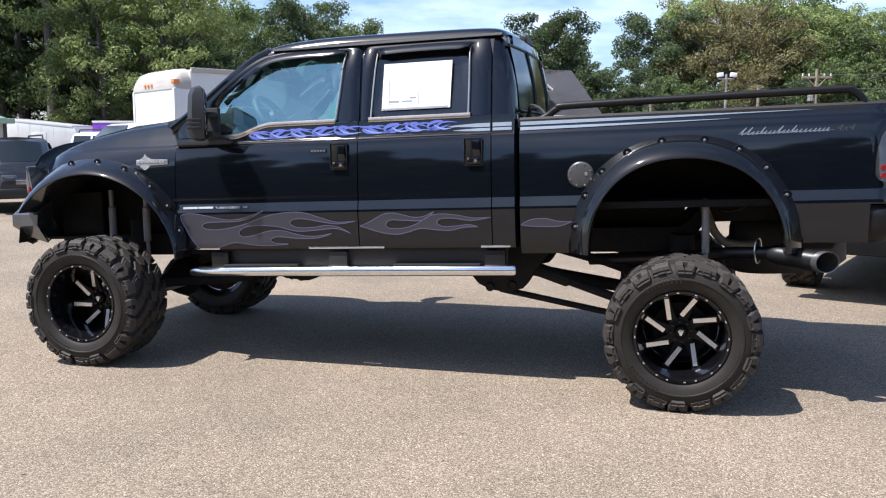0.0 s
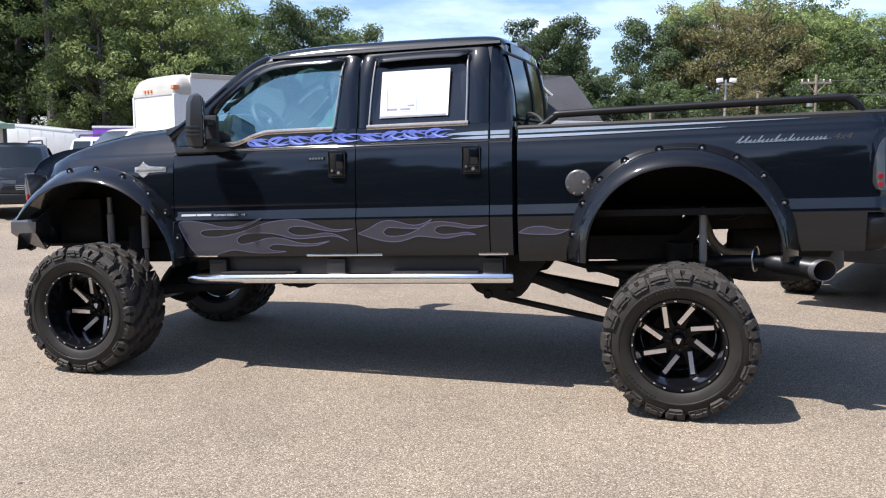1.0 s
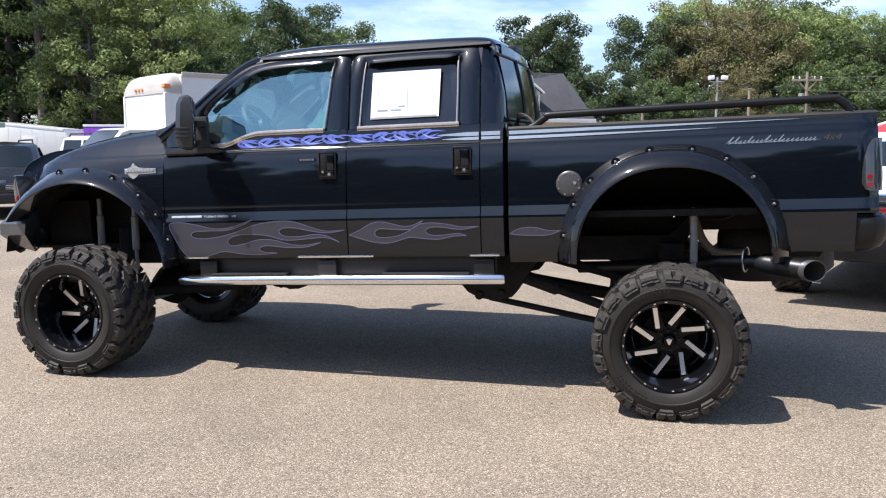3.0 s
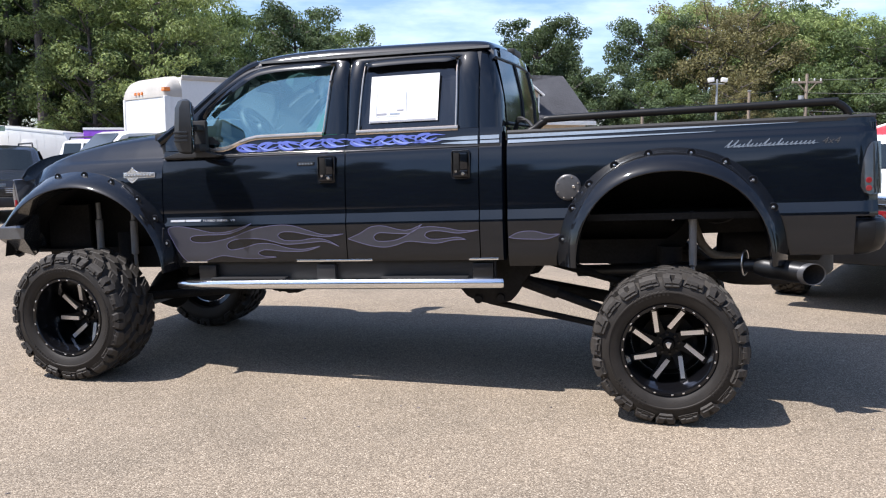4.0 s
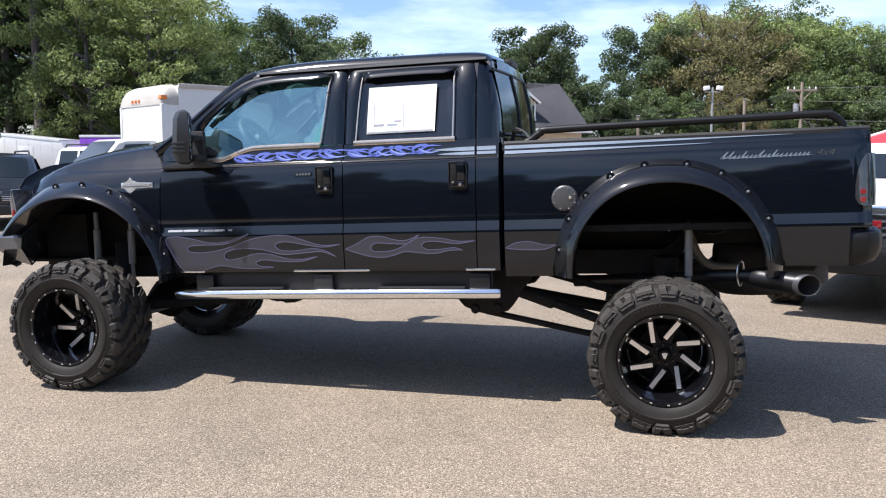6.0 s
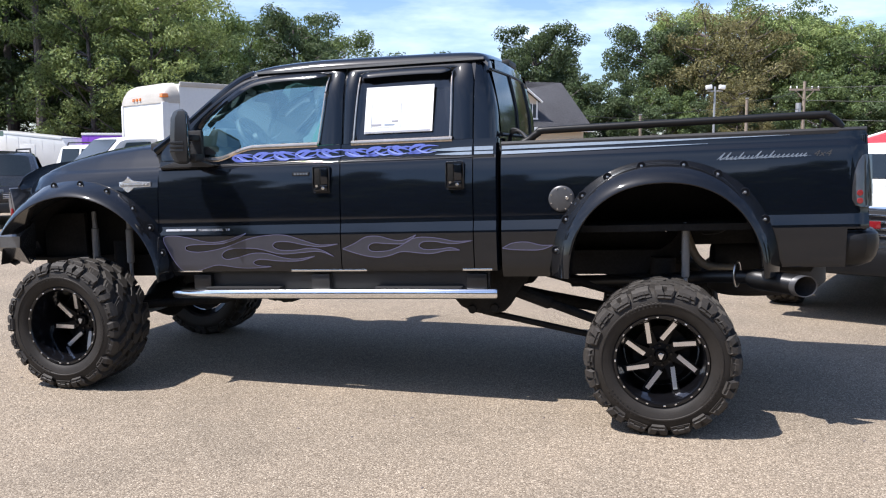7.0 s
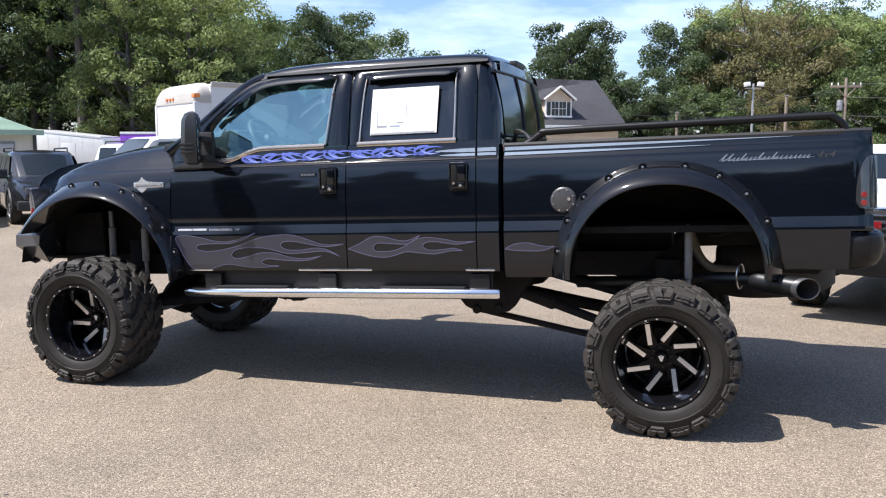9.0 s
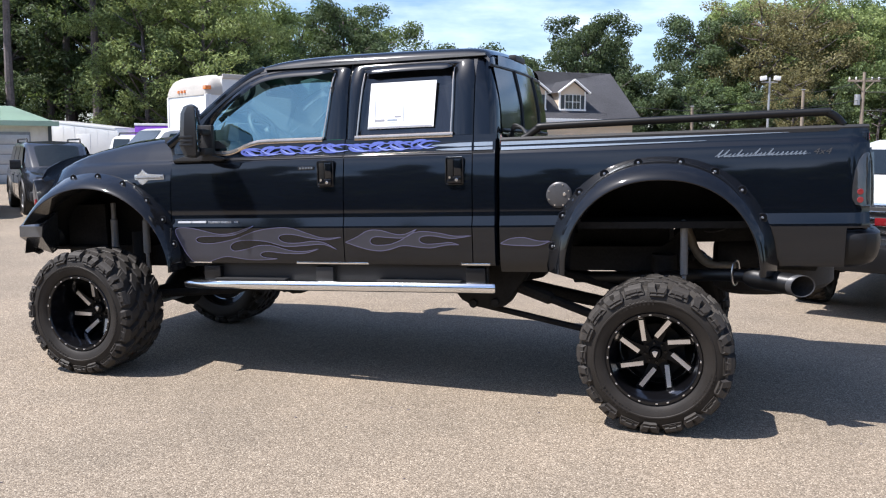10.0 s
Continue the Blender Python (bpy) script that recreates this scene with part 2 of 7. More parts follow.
LEAF = leaf_material("green_leaves", (0.132, 0.180, 0.074), (0.25, 0.33, 0.08))
LEAFLIGHT = leaf_material("light_green_leaves", (0.245, 0.298, 0.115), (0.36, 0.44, 0.13))
LEAFBROWN = leaf_material("browning_leaves", (0.205, 0.188, 0.088), (0.33, 0.29, 0.11))
LEAFDARK = leaf_material("dark_green_leaves", (0.080, 0.112, 0.054), (0.16, 0.22, 0.07))
NEEDLE = leaf_material("pine_needles", (0.095, 0.120, 0.052), (0.16, 0.20, 0.06))
ASPHALT = asphalt_material()

# ---------------------------------------------------------------- mesh helpers
REST = {}


def root(name, at, label, category, group="", kind=""):
    ob = new(name)
    ob.location, ob.empty_display_size = at, 0.2
    REST[ob] = Matrix.Translation(at)
    return tagged(ob, label, category, group, kind)


def part(name, bm, mat, parent=None, label="", sharp=32, local=None):
    """One mesh object. Its vertices are in the world's coordinates, or, with local, in those of a frame placed by local under its parent."""
    if isinstance(bm, bpy.types.Mesh):
        me = bm
    else:
        me = bpy.data.meshes.new(name)
        bmesh.ops.recalc_face_normals(bm, faces=bm.faces)
        bm.to_mesh(me)
        bm.free()
        me.materials.append(mat)
        if sharp:
            me.shade_smooth()
            me.set_sharp_from_angle(angle=radians(sharp))
    ob = new(name, me)
    if parent:
        ob.parent = parent
        if local is None:
            ob.matrix_parent_inverse = REST[parent].inverted()
    if local is not None:
        ob.matrix_basis = local
        REST[ob] = (REST[parent] if parent else Matrix()) @ local
    else:
        REST[ob] = Matrix()
    return tagged(ob, label)


def box(bm, lo, hi, bevel=0.0, m=None):
    made = bmesh.ops.create_cube(bm, size=1)["verts"]
    for v in made:
        v.co = [lo[i] + (v.co[i] + 0.5) * (hi[i] - lo[i]) for i in range(3)]
    if bevel:
        edges = {e for v in made for e in v.link_edges}
        made = bmesh.ops.bevel(bm, geom=list(edges), offset=bevel, segments=2, affect="EDGES", profile=0.6)["verts"]
        made = list({v for v in made})
    if m is not None:
        bmesh.ops.transform(bm, matrix=m, verts=made)
    return bm


def slab(lo, hi, bevel=0.0, m=None):
    return box(bmesh.new(), lo, hi, bevel, m)


def rings(bm, loops, closed=True, caps=True):
    """Skin a row of loops with the same number of points."""
    rows = [[bm.verts.new(p) for p in loop] for loop in loops]
    n = len(rows[0])
    for a, b in zip(rows, rows[1:]):
        for i in range(n if closed else n - 1):
            j = (i + 1) % n
            try:
                bm.faces.new((a[i], a[j], b[j], b[i]))
            except ValueError:
                pass
    if caps and closed:
        bm.faces.new(rows[0][::-1])
        bm.faces.new(rows[-1])
    return bm


def tube(bm, path, r, n=10):
    """A round bar along a path; r is one radius or one for each point."""
    pts = [Vector(p) for p in path]
    rs = r if isinstance(r, (list, tuple)) else [r] * len(pts)
    loops, side = [], None
    for i, p in enumerate(pts):
        d = (pts[min(i + 1, len(pts) - 1)] - pts[max(i - 1, 0)]).normalized()
        side = (side - d * side.dot(d)).normalized() if side else d.orthogonal().normalized()
        up = d.cross(side)
        loops.append([p + rs[i] * (math.cos(a) * side + math.sin(a) * up) for a in (2 * math.pi * k / n for k in range(n))])
    return rings(bm, loops)


def lathe(bm, prof, n=48, cap=False):
    """Turn a profile of (radius, y) about the y axis."""
    loops = [[(r * math.cos(a), y, r * math.sin(a)) for a in (2 * math.pi * k / n for k in range(n))] for r, y in prof]
    return rings(bm, loops, True, cap)


def disc(bm, c, r, h, axis=(0, -1, 0), n=16, top=0.85):
    """A flat round button that rises h from c along the axis."""
    a = Vector(axis).normalized()
    s = a.orthogonal().normalized()
    u = a.cross(s)
    c = Vector(c)
    loops = [[c + a * z + q * (math.cos(t) * s + math.sin(t) * u) for t in (2 * math.pi * k / n for k in range(n))] for q, z in ((r, 0), (r, h * 0.6), (r * top, h))]
    return rings(bm, loops)


def prism(bm, outline, y0, y1, bevel=0.0):
    """An outline of (x, z), in y from y0 to y1."""
    a = [bm.verts.new((x, y0, z)) for x, z in outline]
    b = [bm.verts.new((x, y1, z)) for x, z in outline]
    n = len(a)
    faces = [bm.faces.new(a), bm.faces.new(b[::-1])]
    for i in range(n):
        faces.append(bm.faces.new((a[i], b[i], b[(i + 1) % n], a[(i + 1) % n])))
    if bevel:
        bmesh.ops.bevel(bm, geom=list({e for f in faces for e in f.edges}), offset=bevel, segments=2, affect="EDGES", profile=0.6)
    return bm


def lerp(x, table):
    """Straight steps through a table of (x, value)."""
    if x <= table[0][0]:
        return table[0][1]
    for (a, p), (b, q) in zip(table, table[1:]):
        if x <= b:
            return p + (q - p) * (x - a) / (b - a)
    return table[-1][1]


def spline(points, steps=6, closed=False):
    """A smooth line through points; a point given twice stays sharp."""
    p = [Vector(q) for q in points]
    n = len(p)
    out = []
    for i in range(n if closed else n - 1):
        a, b = p[i], p[(i + 1) % n]
        if (a - b).length < 1e-6:
            continue
        o = p[(i - 1) % n] if closed or i > 0 else a
        e = p[(i + 2) % n] if closed or i < n - 2 else b
        for k in range(steps):
            t = k / steps
            out.append(0.5 * (2 * a + (b - o) * t + (2 * o - 5 * a + 4 * b - e) * t * t + (3 * a - o - 3 * b + e) * t ** 3))
    if not closed:
        out.append(p[-1])
    return out


# ---------------------------------------------------------------- ground
bm = bmesh.new()
xs = [-1500, -300, -80, -40, -20, -10, -5, 0, 5, 10, 20, 40, 80, 300, 1500]
grid = [[bm.verts.new((x, y, 0)) for x in xs] for y in xs]
for i in range(len(xs) - 1):
    for j in range(len(xs) - 1):
        bm.faces.new((grid[i][j], grid[i][j + 1], grid[i + 1][j + 1], grid[i + 1][j]))
ground = part("ground", bm, ASPHALT, sharp=0)
tagged(ground, "pale worn asphalt car park with exposed stone and dark oil spots", "ground", kind="structure")
# ---------------------------------------------------------------- the lifted pickup
# Body coordinates: u towards the tail, w up, y away from the near side. The body stands with its tail a little high.
RAKE = Matrix.Translation((0, 0, -0.009)) @ Matrix.Rotation(-math.atan(0.0404), 4, "Y")
WIDE = 2.03
TRUCK = root("pickup_truck", (-1.8, 1.0, 0), "lifted black crew cab pickup with flame decals on mud tyres", "pickup truck")


def tp(name, bm, mat, parent=None, label="", sharp=32, raked=True):
    if raked:
        bmesh.ops.transform(bm, matrix=RAKE, verts=bm.verts)
    return part(name, bm, mat, parent or TRUCK, label, sharp)


def mirror(bm):
    """The same again on the far side of the truck."""
    bmesh.ops.transform(bm, matrix=Matrix.Translation((0, WIDE, 0)) @ Matrix.Diagonal((1, -1, 1, 1)), verts=bm.verts)
    return bm


def side(w, u=0.0):
    """How far in the body's near side lies at the height w."""
    if w < 1.19:
        y = -0.018 + 0.06 * (1.19 - w) ** 2
        if w < 0.99:
            y += 0.5 * (0.99 - w) ** 2 * 6
    elif w < 1.25:
        y = -0.018 * (1.25 - w) / 0.06
    elif w < 1.63:
        y = 0.27 * (w - 1.25) ** 2
    elif w < 1.67:
        f = (w - 1.63) / 0.04
        y = 0.039 + 0.017 * (3 * f * f - 2 * f ** 3) + 0.08 * (w - 1.63)
    elif w < 1.72:
        y = 0.0592 + 0.166 * (w - 1.67)
    else:
        y = 0.0675 + 0.22 * (w - 1.72) + 1.3 * max(0.0, w - 2.07) ** 2
    if u < -4.2:
        y += 0.9 * (-4.2 - u) ** 2
    if u > 1.06:
        y += 3.0 * (u - 1.06) ** 2
    return y


LEVELS = [0.86, 0.90, 0.93, 0.95, 0.97, 0.99, 1.02, 1.06, 1.10, 1.14, 1.17, 1.188, 1.192, 1.248, 1.252, 1.28, 1.32, 1.36, 1.40, 1.44, 1.48, 1.52, 1.56, 1.60, 1.628, 1.636, 1.643, 1.65, 1.657, 1.664, 1.672, 1.69, 1.705, 1.72, 1.74, 1.77, 1.80, 1.84]


def panel(us, low, high, flange=0.03, roll=0.0):
    """A pressed side panel between two outlines, its edges turned in."""
    bm = bmesh.new()
    rows = []
    for u in us:
        a, b = low(u), high(u)
        ws = [min(max(w, a), b) for w in LEVELS]
        ws[0], ws[-1] = a, b
        rows.append([bm.verts.new((u, side(w, u) + roll * max(0.0, 0.27 - (b - w)) ** 2, w)) for w in ws])
    for p, q in zip(rows, rows[1:]):
        for i in range(len(LEVELS) - 1):
            bm.faces.new((p[i], q[i], q[i + 1], p[i + 1]))
    bmesh.ops.remove_doubles(bm, verts=bm.verts, dist=0.0008)
    bmesh.ops.dissolve_degenerate(bm, dist=0.0006, edges=bm.edges)
    if flange:
        rim = [e for e in bm.edges if e.is_boundary]
        made = bmesh.ops.extrude_edge_only(bm, edges=rim)["geom"]
        bmesh.ops.translate(bm, vec=(0, flange, 0), verts=[g for g in made if isinstance(g, bmesh.types.BMVert)])
    return bm


def steps(a, b, n):
    return [a + (b - a) * i / n for i in range(n + 1)]


def arch(u, c, base, a, b, power):
    x = abs(u - c) / a
    return base + b * (1 - x ** power) ** (1 / power) if x < 1 else 0.0


def front_arch(u):
    return arch(u, -4.02, 0.88, 0.765, 0.695, 1.95)


def rear_arch(u):
    return arch(u, 0.03, 0.94, 0.655, 0.64, 2.2)


FENDER_TOP = [(-4.62, 1.50), (-4.557, 1.547), (-4.504, 1.587), (-4.351, 1.651), (-4.154, 1.704), (-3.868, 1.753), (-3.59, 1.785), (-3.34, 1.80)]
BELT = [(-3.34, 1.70), (-2.93, 1.69), (-2.85, 1.70), (-2.744, 1.738), (-2.667, 1.758), (-2.58, 1.763), (-1.0, 1.763)]


def both(name, make, mat, label="", sharp=32):
    near = tp(name, make(), mat, None, label, sharp)
    far = tp(name, mirror(make()), mat, None, label, sharp)
    return near, far


def fender_panel():
    return panel(steps(-4.60, -3.343, 56), lambda u: max(0.94 if u > -3.5 else 1.30, min(front_arch(u) - 0.035, lerp(u, FENDER_TOP) - 0.02)), lambda u: lerp(u, FENDER_TOP), 0.03, 1.5)


both("front_fender", fender_panel, PAINT, "", 11)
front_door, front_door_far = both("front_door", lambda: panel(steps(-3.336, -2.004, 40), lambda u: 0.938 if u > -3.25 else 0.938 + (-3.25 - u) * 2.6, lambda u: lerp(u, BELT)), PAINT, "", 20)
rear_door, rear_door_far = both("rear_door", lambda: panel(steps(-1.997, -1.117, 24), lambda u: 0.937, lambda u: lerp(u, BELT)), PAINT, "", 20)
both("cab_corner", lambda: panel(steps(-1.110, -0.968, 6), lambda u: 0.935, lambda u: 1.763), PAINT, "", 20)


def bedside_panel():
    us = steps(-0.935, -0.64, 8) + steps(-0.62, 0.68, 60) + steps(0.70, 1.036, 16) + steps(1.044, 1.165, 8)
    return panel(us, lambda u: max(0.895 if u < 0.0 else (0.948 if u < 1.04 else 1.165), min(rear_arch(u) - 0.03, 1.6)), lambda u: 1.715)


both("bedside", bedside_panel, PAINT, "", 11)


# window surrounds: a strip between an outer and an inner line, open at the belt
def surround(outer, inner):
    """The frame swells a little between its edges, which turn in towards the seam and the glass."""
    bm = bmesh.new()
    o = spline(outer, 5)
    i = spline(inner, 5)
    rows = []
    for p, q in zip(o, i):
        row = []
        for k in range(9):
            f = k / 8
            v = p.lerp(q, f)
            row.append(bm.verts.new((v.x, side(v.y) + 0.020 * abs(2 * f - 1) ** 2.6 - 0.003, v.y)))
        rows.append(row + [bm.verts.new((q.x, side(q.y) + 0.035, q.y))])
    for a, b in zip(rows, rows[1:]):
        for k in range(9):
            bm.faces.new((a[k], a[k + 1], b[k + 1], b[k]))
    return bm


FRONT_OUT = [(-3.336, 1.705), (-3.33, 1.81), (-3.20, 1.912), (-2.98, 2.090), (-2.80, 2.225), (-2.68, 2.262), (-2.50, 2.285), (-2.20, 2.292), (-2.004, 2.290), (-2.004, 2.290), (-2.004, 2.02), (-2.004, 1.765)]
FRONT_IN = [(-3.055, 1.70), (-3.055, 1.78), (-3.036, 1.93), (-2.86, 2.088), (-2.70, 2.195), (-2.60, 2.222), (-2.48, 2.235), (-2.25, 2.235), (-2.112, 2.222), (-2.112, 2.222), (-2.137, 2.0), (-2.166, 1.765)]
REAR_OUT = [(-1.997, 1.765), (-1.997, 2.0), (-1.992, 2.290), (-1.992, 2.290), (-1.6, 2.291), (-1.113, 2.287), (-1.113, 2.287), (-1.117, 2.0), (-1.117, 1.765)]
REAR_IN = [(-1.918, 1.765), (-1.905, 1.98), (-1.885, 2.215), (-1.885, 2.215), (-1.57, 2.222), (-1.262, 2.217), (-1.262, 2.217), (-1.262, 1.98), (-1.266, 1.765)]
for door, far, out, inn in ((front_door, front_door_far, FRONT_OUT, FRONT_IN), (rear_door, rear_door_far, REAR_OUT, REAR_IN)):
    tp("window_surround", surround(out, inn), PAINT, door)
    tp("window_surround", mirror(surround(out, inn)), PAINT, far)


def cab_back(w, y=None):
    """How far back the cab's rear reaches at the height w, bowed out towards its middle."""
    u = -0.966 - 0.03 * max(0.0, w - 1.763) / 0.52 - 0.05 * max(0.0, (w - 1.95) / 0.335) ** 1.3
    if y is not None:
        u += 0.04 * math.sin(math.pi * min(max((y - 0.25) / (WIDE - 0.5), 0.0), 1.0))
    return u


def corner_top():
    """The cab's back pillar above the belt, round into the back wall."""
    bm = bmesh.new()
    loops = []
    for w in steps(1.763, 2.285, 10):
        y, e = side(w), cab_back(w)
        loops.append([(-1.110, y, w), (e - 0.10, y, w), (e - 0.045, y + 0.012, w), (e - 0.014, y + 0.045, w), (e, y + 0.11, w), (e, y + 0.20, w)])
    return rings(bm, loops, False)


both("back_pillar", corner_top, PAINT)


def back_corner_low():
    bm = bmesh.new()
    loops = []
    for w in steps(0.935, 1.763, 12):
        y = side(w)
        loops.append([(-0.968, y, w), (-0.956, y + 0.02, w), (-0.952, y + 0.06, w), (-0.952, y + 1.0, w)])
    return rings(bm, loops, False)


both("cab_back_lower", back_corner_low, PAINT)

# roof, windscreen and back window run across the cab
TOPLINE = [(-3.40, 1.80), (-3.22, 1.925), (-2.98, 2.112), (-2.79, 2.255), (-2.69, 2.300), (-2.54, 2.330), (-2.275, 2.346), (-2.0, 2.347), (-1.6, 2.343), (-1.30, 2.337), (-1.14, 2.328), (-1.07, 2.310), (-1.03, 2.275)]


def across(u, w, bow, crown):
    """A line across the cab at one station of the roofline."""
    e = side(min(w - 0.055, 2.29))
    pts = []
    for y, dw in ((e, -0.055), (e + 0.012, -0.03), (e + 0.035, -0.012), (e + 0.08, 0.0), (e + 0.2, 0.3), (e + 0.45, 0.72), (WIDE / 2, 1.0)):
        d = dw if dw <= 0 else crown * dw
        b = bow * max(0.0, (y - e)) / (WIDE / 2 - e)
        pts.append((u - b, y, w + d))
    return pts + [(u, WIDE - y, w) for u, y, w in pts[-2::-1]]


bm = bmesh.new()
rings(bm, [across(u, w, 0.05 if u < -2.6 else 0.0, 0.035) for u, w in spline(TOPLINE[4:], 4)], False)
roof = tp("roof", bm, PAINT)
bm = bmesh.new()
rings(bm, [across(u, w, 0.22 - 0.17 * k / 4, 0.03)[2:-2] for k, (u, w) in enumerate(TOPLINE[:5])], False)
windscreen = tp("windscreen", bm, SCREEN, None, "tinted glass windscreen")
for make in (lambda b: b, mirror):
    bm = bmesh.new()
    tube(bm, [(u + 0.012, side(w - 0.04) + 0.03, w - 0.03) for u, w in spline(TOPLINE[:5], 4)], 0.034, 10)
    tp("windscreen_pillar", make(bm), PAINT)
bm = bmesh.new()
rings(bm, [[(cab_back(w, y), y, w) for y in steps(side(w) + 0.19, WIDE - side(w) - 0.19, 16)] for w in (1.68, 1.763, 1.82, 1.88, 1.95, 2.0, 2.05, 2.10, 2.15, 2.20, 2.25, 2.29)], False)
tp("cab_back_wall", bm, PAINT)
for y0, y1 in ((0.24, 0.70), (0.74, 1.29), (1.33, WIDE - 0.24)):
    bm = bmesh.new()
    rings(bm, [[(cab_back(w, y) + 0.006, y, w) for y in steps(y0 + 0.08 * max(0, w - 1.9) * (y0 < 0.5), y1 - 0.08 * max(0, w - 1.9) * (y1 > 1.5), 6)] for w in (1.80, 1.87, 1.95, 2.0, 2.05, 2.10, 2.16, 2.20)], False)
    pane = tp("back_window_pane", bm, CARGLASS, None, "dark privacy glass sliding back window")
for y in (0.72, 1.31):
    bm = bmesh.new()
    tube(bm, [(cab_back(w, y) + 0.006, y, w) for w in (1.79, 1.87, 1.95, 2.03, 2.10, 2.16, 2.205)], 0.014, 6)
    tp("back_window_bar", bm, TRIM)
for w in (1.79, 2.205):
    bm = bmesh.new()
    tube(bm, [(cab_back(w, y) + 0.004, y, w) for y in steps(0.24, WIDE - 0.24, 14)], 0.012, 6)
    tp("back_window_seal", bm, TRIM)
bm = slab((-1.06, WIDE / 2 - 0.15, 2.29), (-1.0, WIDE / 2 + 0.15, 2.335), 0.012)
tp("third_brake_light", bm, TRIM)

# hood
bm = bmesh.new()
loops = []
for u in steps(-4.57, -3.34, 16):
    w = lerp(u, FENDER_TOP)
    e = side(w, u) + 0.128
    k = 0.75 + 0.35 * math.sin((u + 4.57) / 1.23 * math.pi)
    half = [(u, e - 0.014, w - 0.012), (u, e, w + 0.004), (u, e + 0.03, w + 0.024 * k), (u, e + 0.09, w + 0.042 * k), (u, e + 0.20, w + 0.062 * k), (u, e + 0.40, w + 0.078 * k), (u, 0.75, w + 0.086 * k), (u, WIDE / 2, w + 0.09 * k)]
    loops.append(half + [(a, WIDE - y, z) for a, y, z in half[-2::-1]])
rings(bm, loops, False)
hood = tp("hood", bm, PAINT)
bm = bmesh.new()
rings(bm, [[(u, y, lerp(u, FENDER_TOP) + 0.075 + h * k) for y, k in ((0.56, 0), (0.62, 0.7), (0.75, 1.0), (WIDE / 2, 1.1), (WIDE - 0.75, 1.0), (WIDE - 0.62, 0.7), (WIDE - 0.56, 0))] for u, h in ((-3.74, -0.01), (-3.66, 0.03), (-3.50, 0.035), (-3.36, 0.03))], False)
tp("hood_scoop", bm, PAINT, hood)
bm = slab((-3.44, 0.12, 1.78), (-3.33, WIDE - 0.12, 1.83), 0.01)
tp("cowl", bm, TRIM)

# dark shield along the hood's front edge
TALL = [(0.15, 1.57), (0.18, 1.60), (0.22, 1.635), (0.30, 1.662), (0.40, 1.692), (0.55, 1.722), (0.75, 1.742), (1.015, 1.752)]
bm = bmesh.new()
loops = []
for y in steps(0.15, WIDE - 0.15, 28):
    f = 1 - ((y - WIDE / 2) / 0.87) ** 2
    u, base, top = -4.572 - 0.06 * f, 1.535 + 0.05 * f, lerp(min(y, WIDE - y), TALL)
    mid = (base + top) / 2
    loops.append([(u, y, base), (u - 0.020, y, mid), (u - 0.016, y, top), (u - 0.010, y, top), (u - 0.012, y, mid), (u + 0.008, y, base)])
rings(bm, loops)
tp("bug_shield", bm, FLARE, hood, "smoked dark bug shield")

# nose: grille, headlights and plate bumper
bm = slab((-4.66, 0.34, 1.32), (-4.55, WIDE - 0.34, 1.60), 0.02)
grille = tp("grille", bm, CHROME)
for k in range(4):
    tp("grille_bar", slab((-4.685, 0.40, 1.355 + 0.06 * k), (-4.65, WIDE - 0.40, 1.385 + 0.06 * k), 0.006), TRIM, grille)
for make in (lambda b: b, mirror):
    bm = bmesh.new()
    prism(bm, [(-4.636, 1.552), (-4.626, 1.548), (-4.612, 1.48), (-4.600, 1.40), (-4.594, 1.34), (-4.602, 1.302), (-4.630, 1.302), (-4.646, 1.36), (-4.648, 1.46)], 0.105, 0.36, 0.010)
    lens = tp("headlight", make(bm), CLEARLENS, None, "clear headlight with red corner reflector")
    bm = bmesh.new()
    prism(bm, [(-4.632, 1.402), (-4.612, 1.402), (-4.604, 1.345), (-4.610, 1.318), (-4.628, 1.318), (-4.637, 1.36)], 0.099, 0.12, 0.003)
    tp("corner_lamp", make(bm), LENSRED, lens, "red corner reflector")


def bumper_wing():
    """One half of the front bumper: folded plate that runs from its end behind the corner to the middle of the nose."""
    bm = bmesh.new()
    end = [(-4.43, 0.10, 1.305), (-4.485, 0.0, 1.20), (-4.495, 0.0, 1.12), (-4.50, 0.10, 0.985), (-4.62, 0.30, 1.0), (-4.60, 0.30, 1.305)]
    corner = [(-4.67, 0.14, 1.305), (-4.73, 0.03, 1.20), (-4.735, 0.03, 1.12), (-4.68, 0.12, 1.03), (-4.66, 0.36, 1.03), (-4.64, 0.36, 1.305)]
    turn = [(-4.84, 0.40, 1.305), (-4.93, 0.34, 1.20), (-4.93, 0.34, 1.12), (-4.86, 0.40, 1.03), (-4.70, 0.5, 1.03), (-4.68, 0.5, 1.305)]
    mid = [(-4.88, 1.015, 1.305), (-4.97, 1.015, 1.20), (-4.97, 1.015, 1.12), (-4.90, 1.015, 1.03), (-4.70, 1.015, 1.03), (-4.70, 1.015, 1.305)]
    rings(bm, [end, corner, turn, mid])
    return bm


both("front_bumper", bumper_wing, PLATE, "plate steel front bumper in satin black", 12)
# unseen plate, added to keep a streak of sun off the ground
tp("skid_plate", slab((-4.88, 0.36, 0.985), (-4.22, WIDE - 0.36, 1.01), 0.008), UNDER)
bm = bmesh.new()
tube(bm, [(-4.63, 0.14, 1.0), (-4.66, 0.13, 0.985), (-4.70, 0.13, 1.0), (-4.69, 0.13, 1.03)], 0.012, 8)
tp("tow_hook", bm, SATIN)


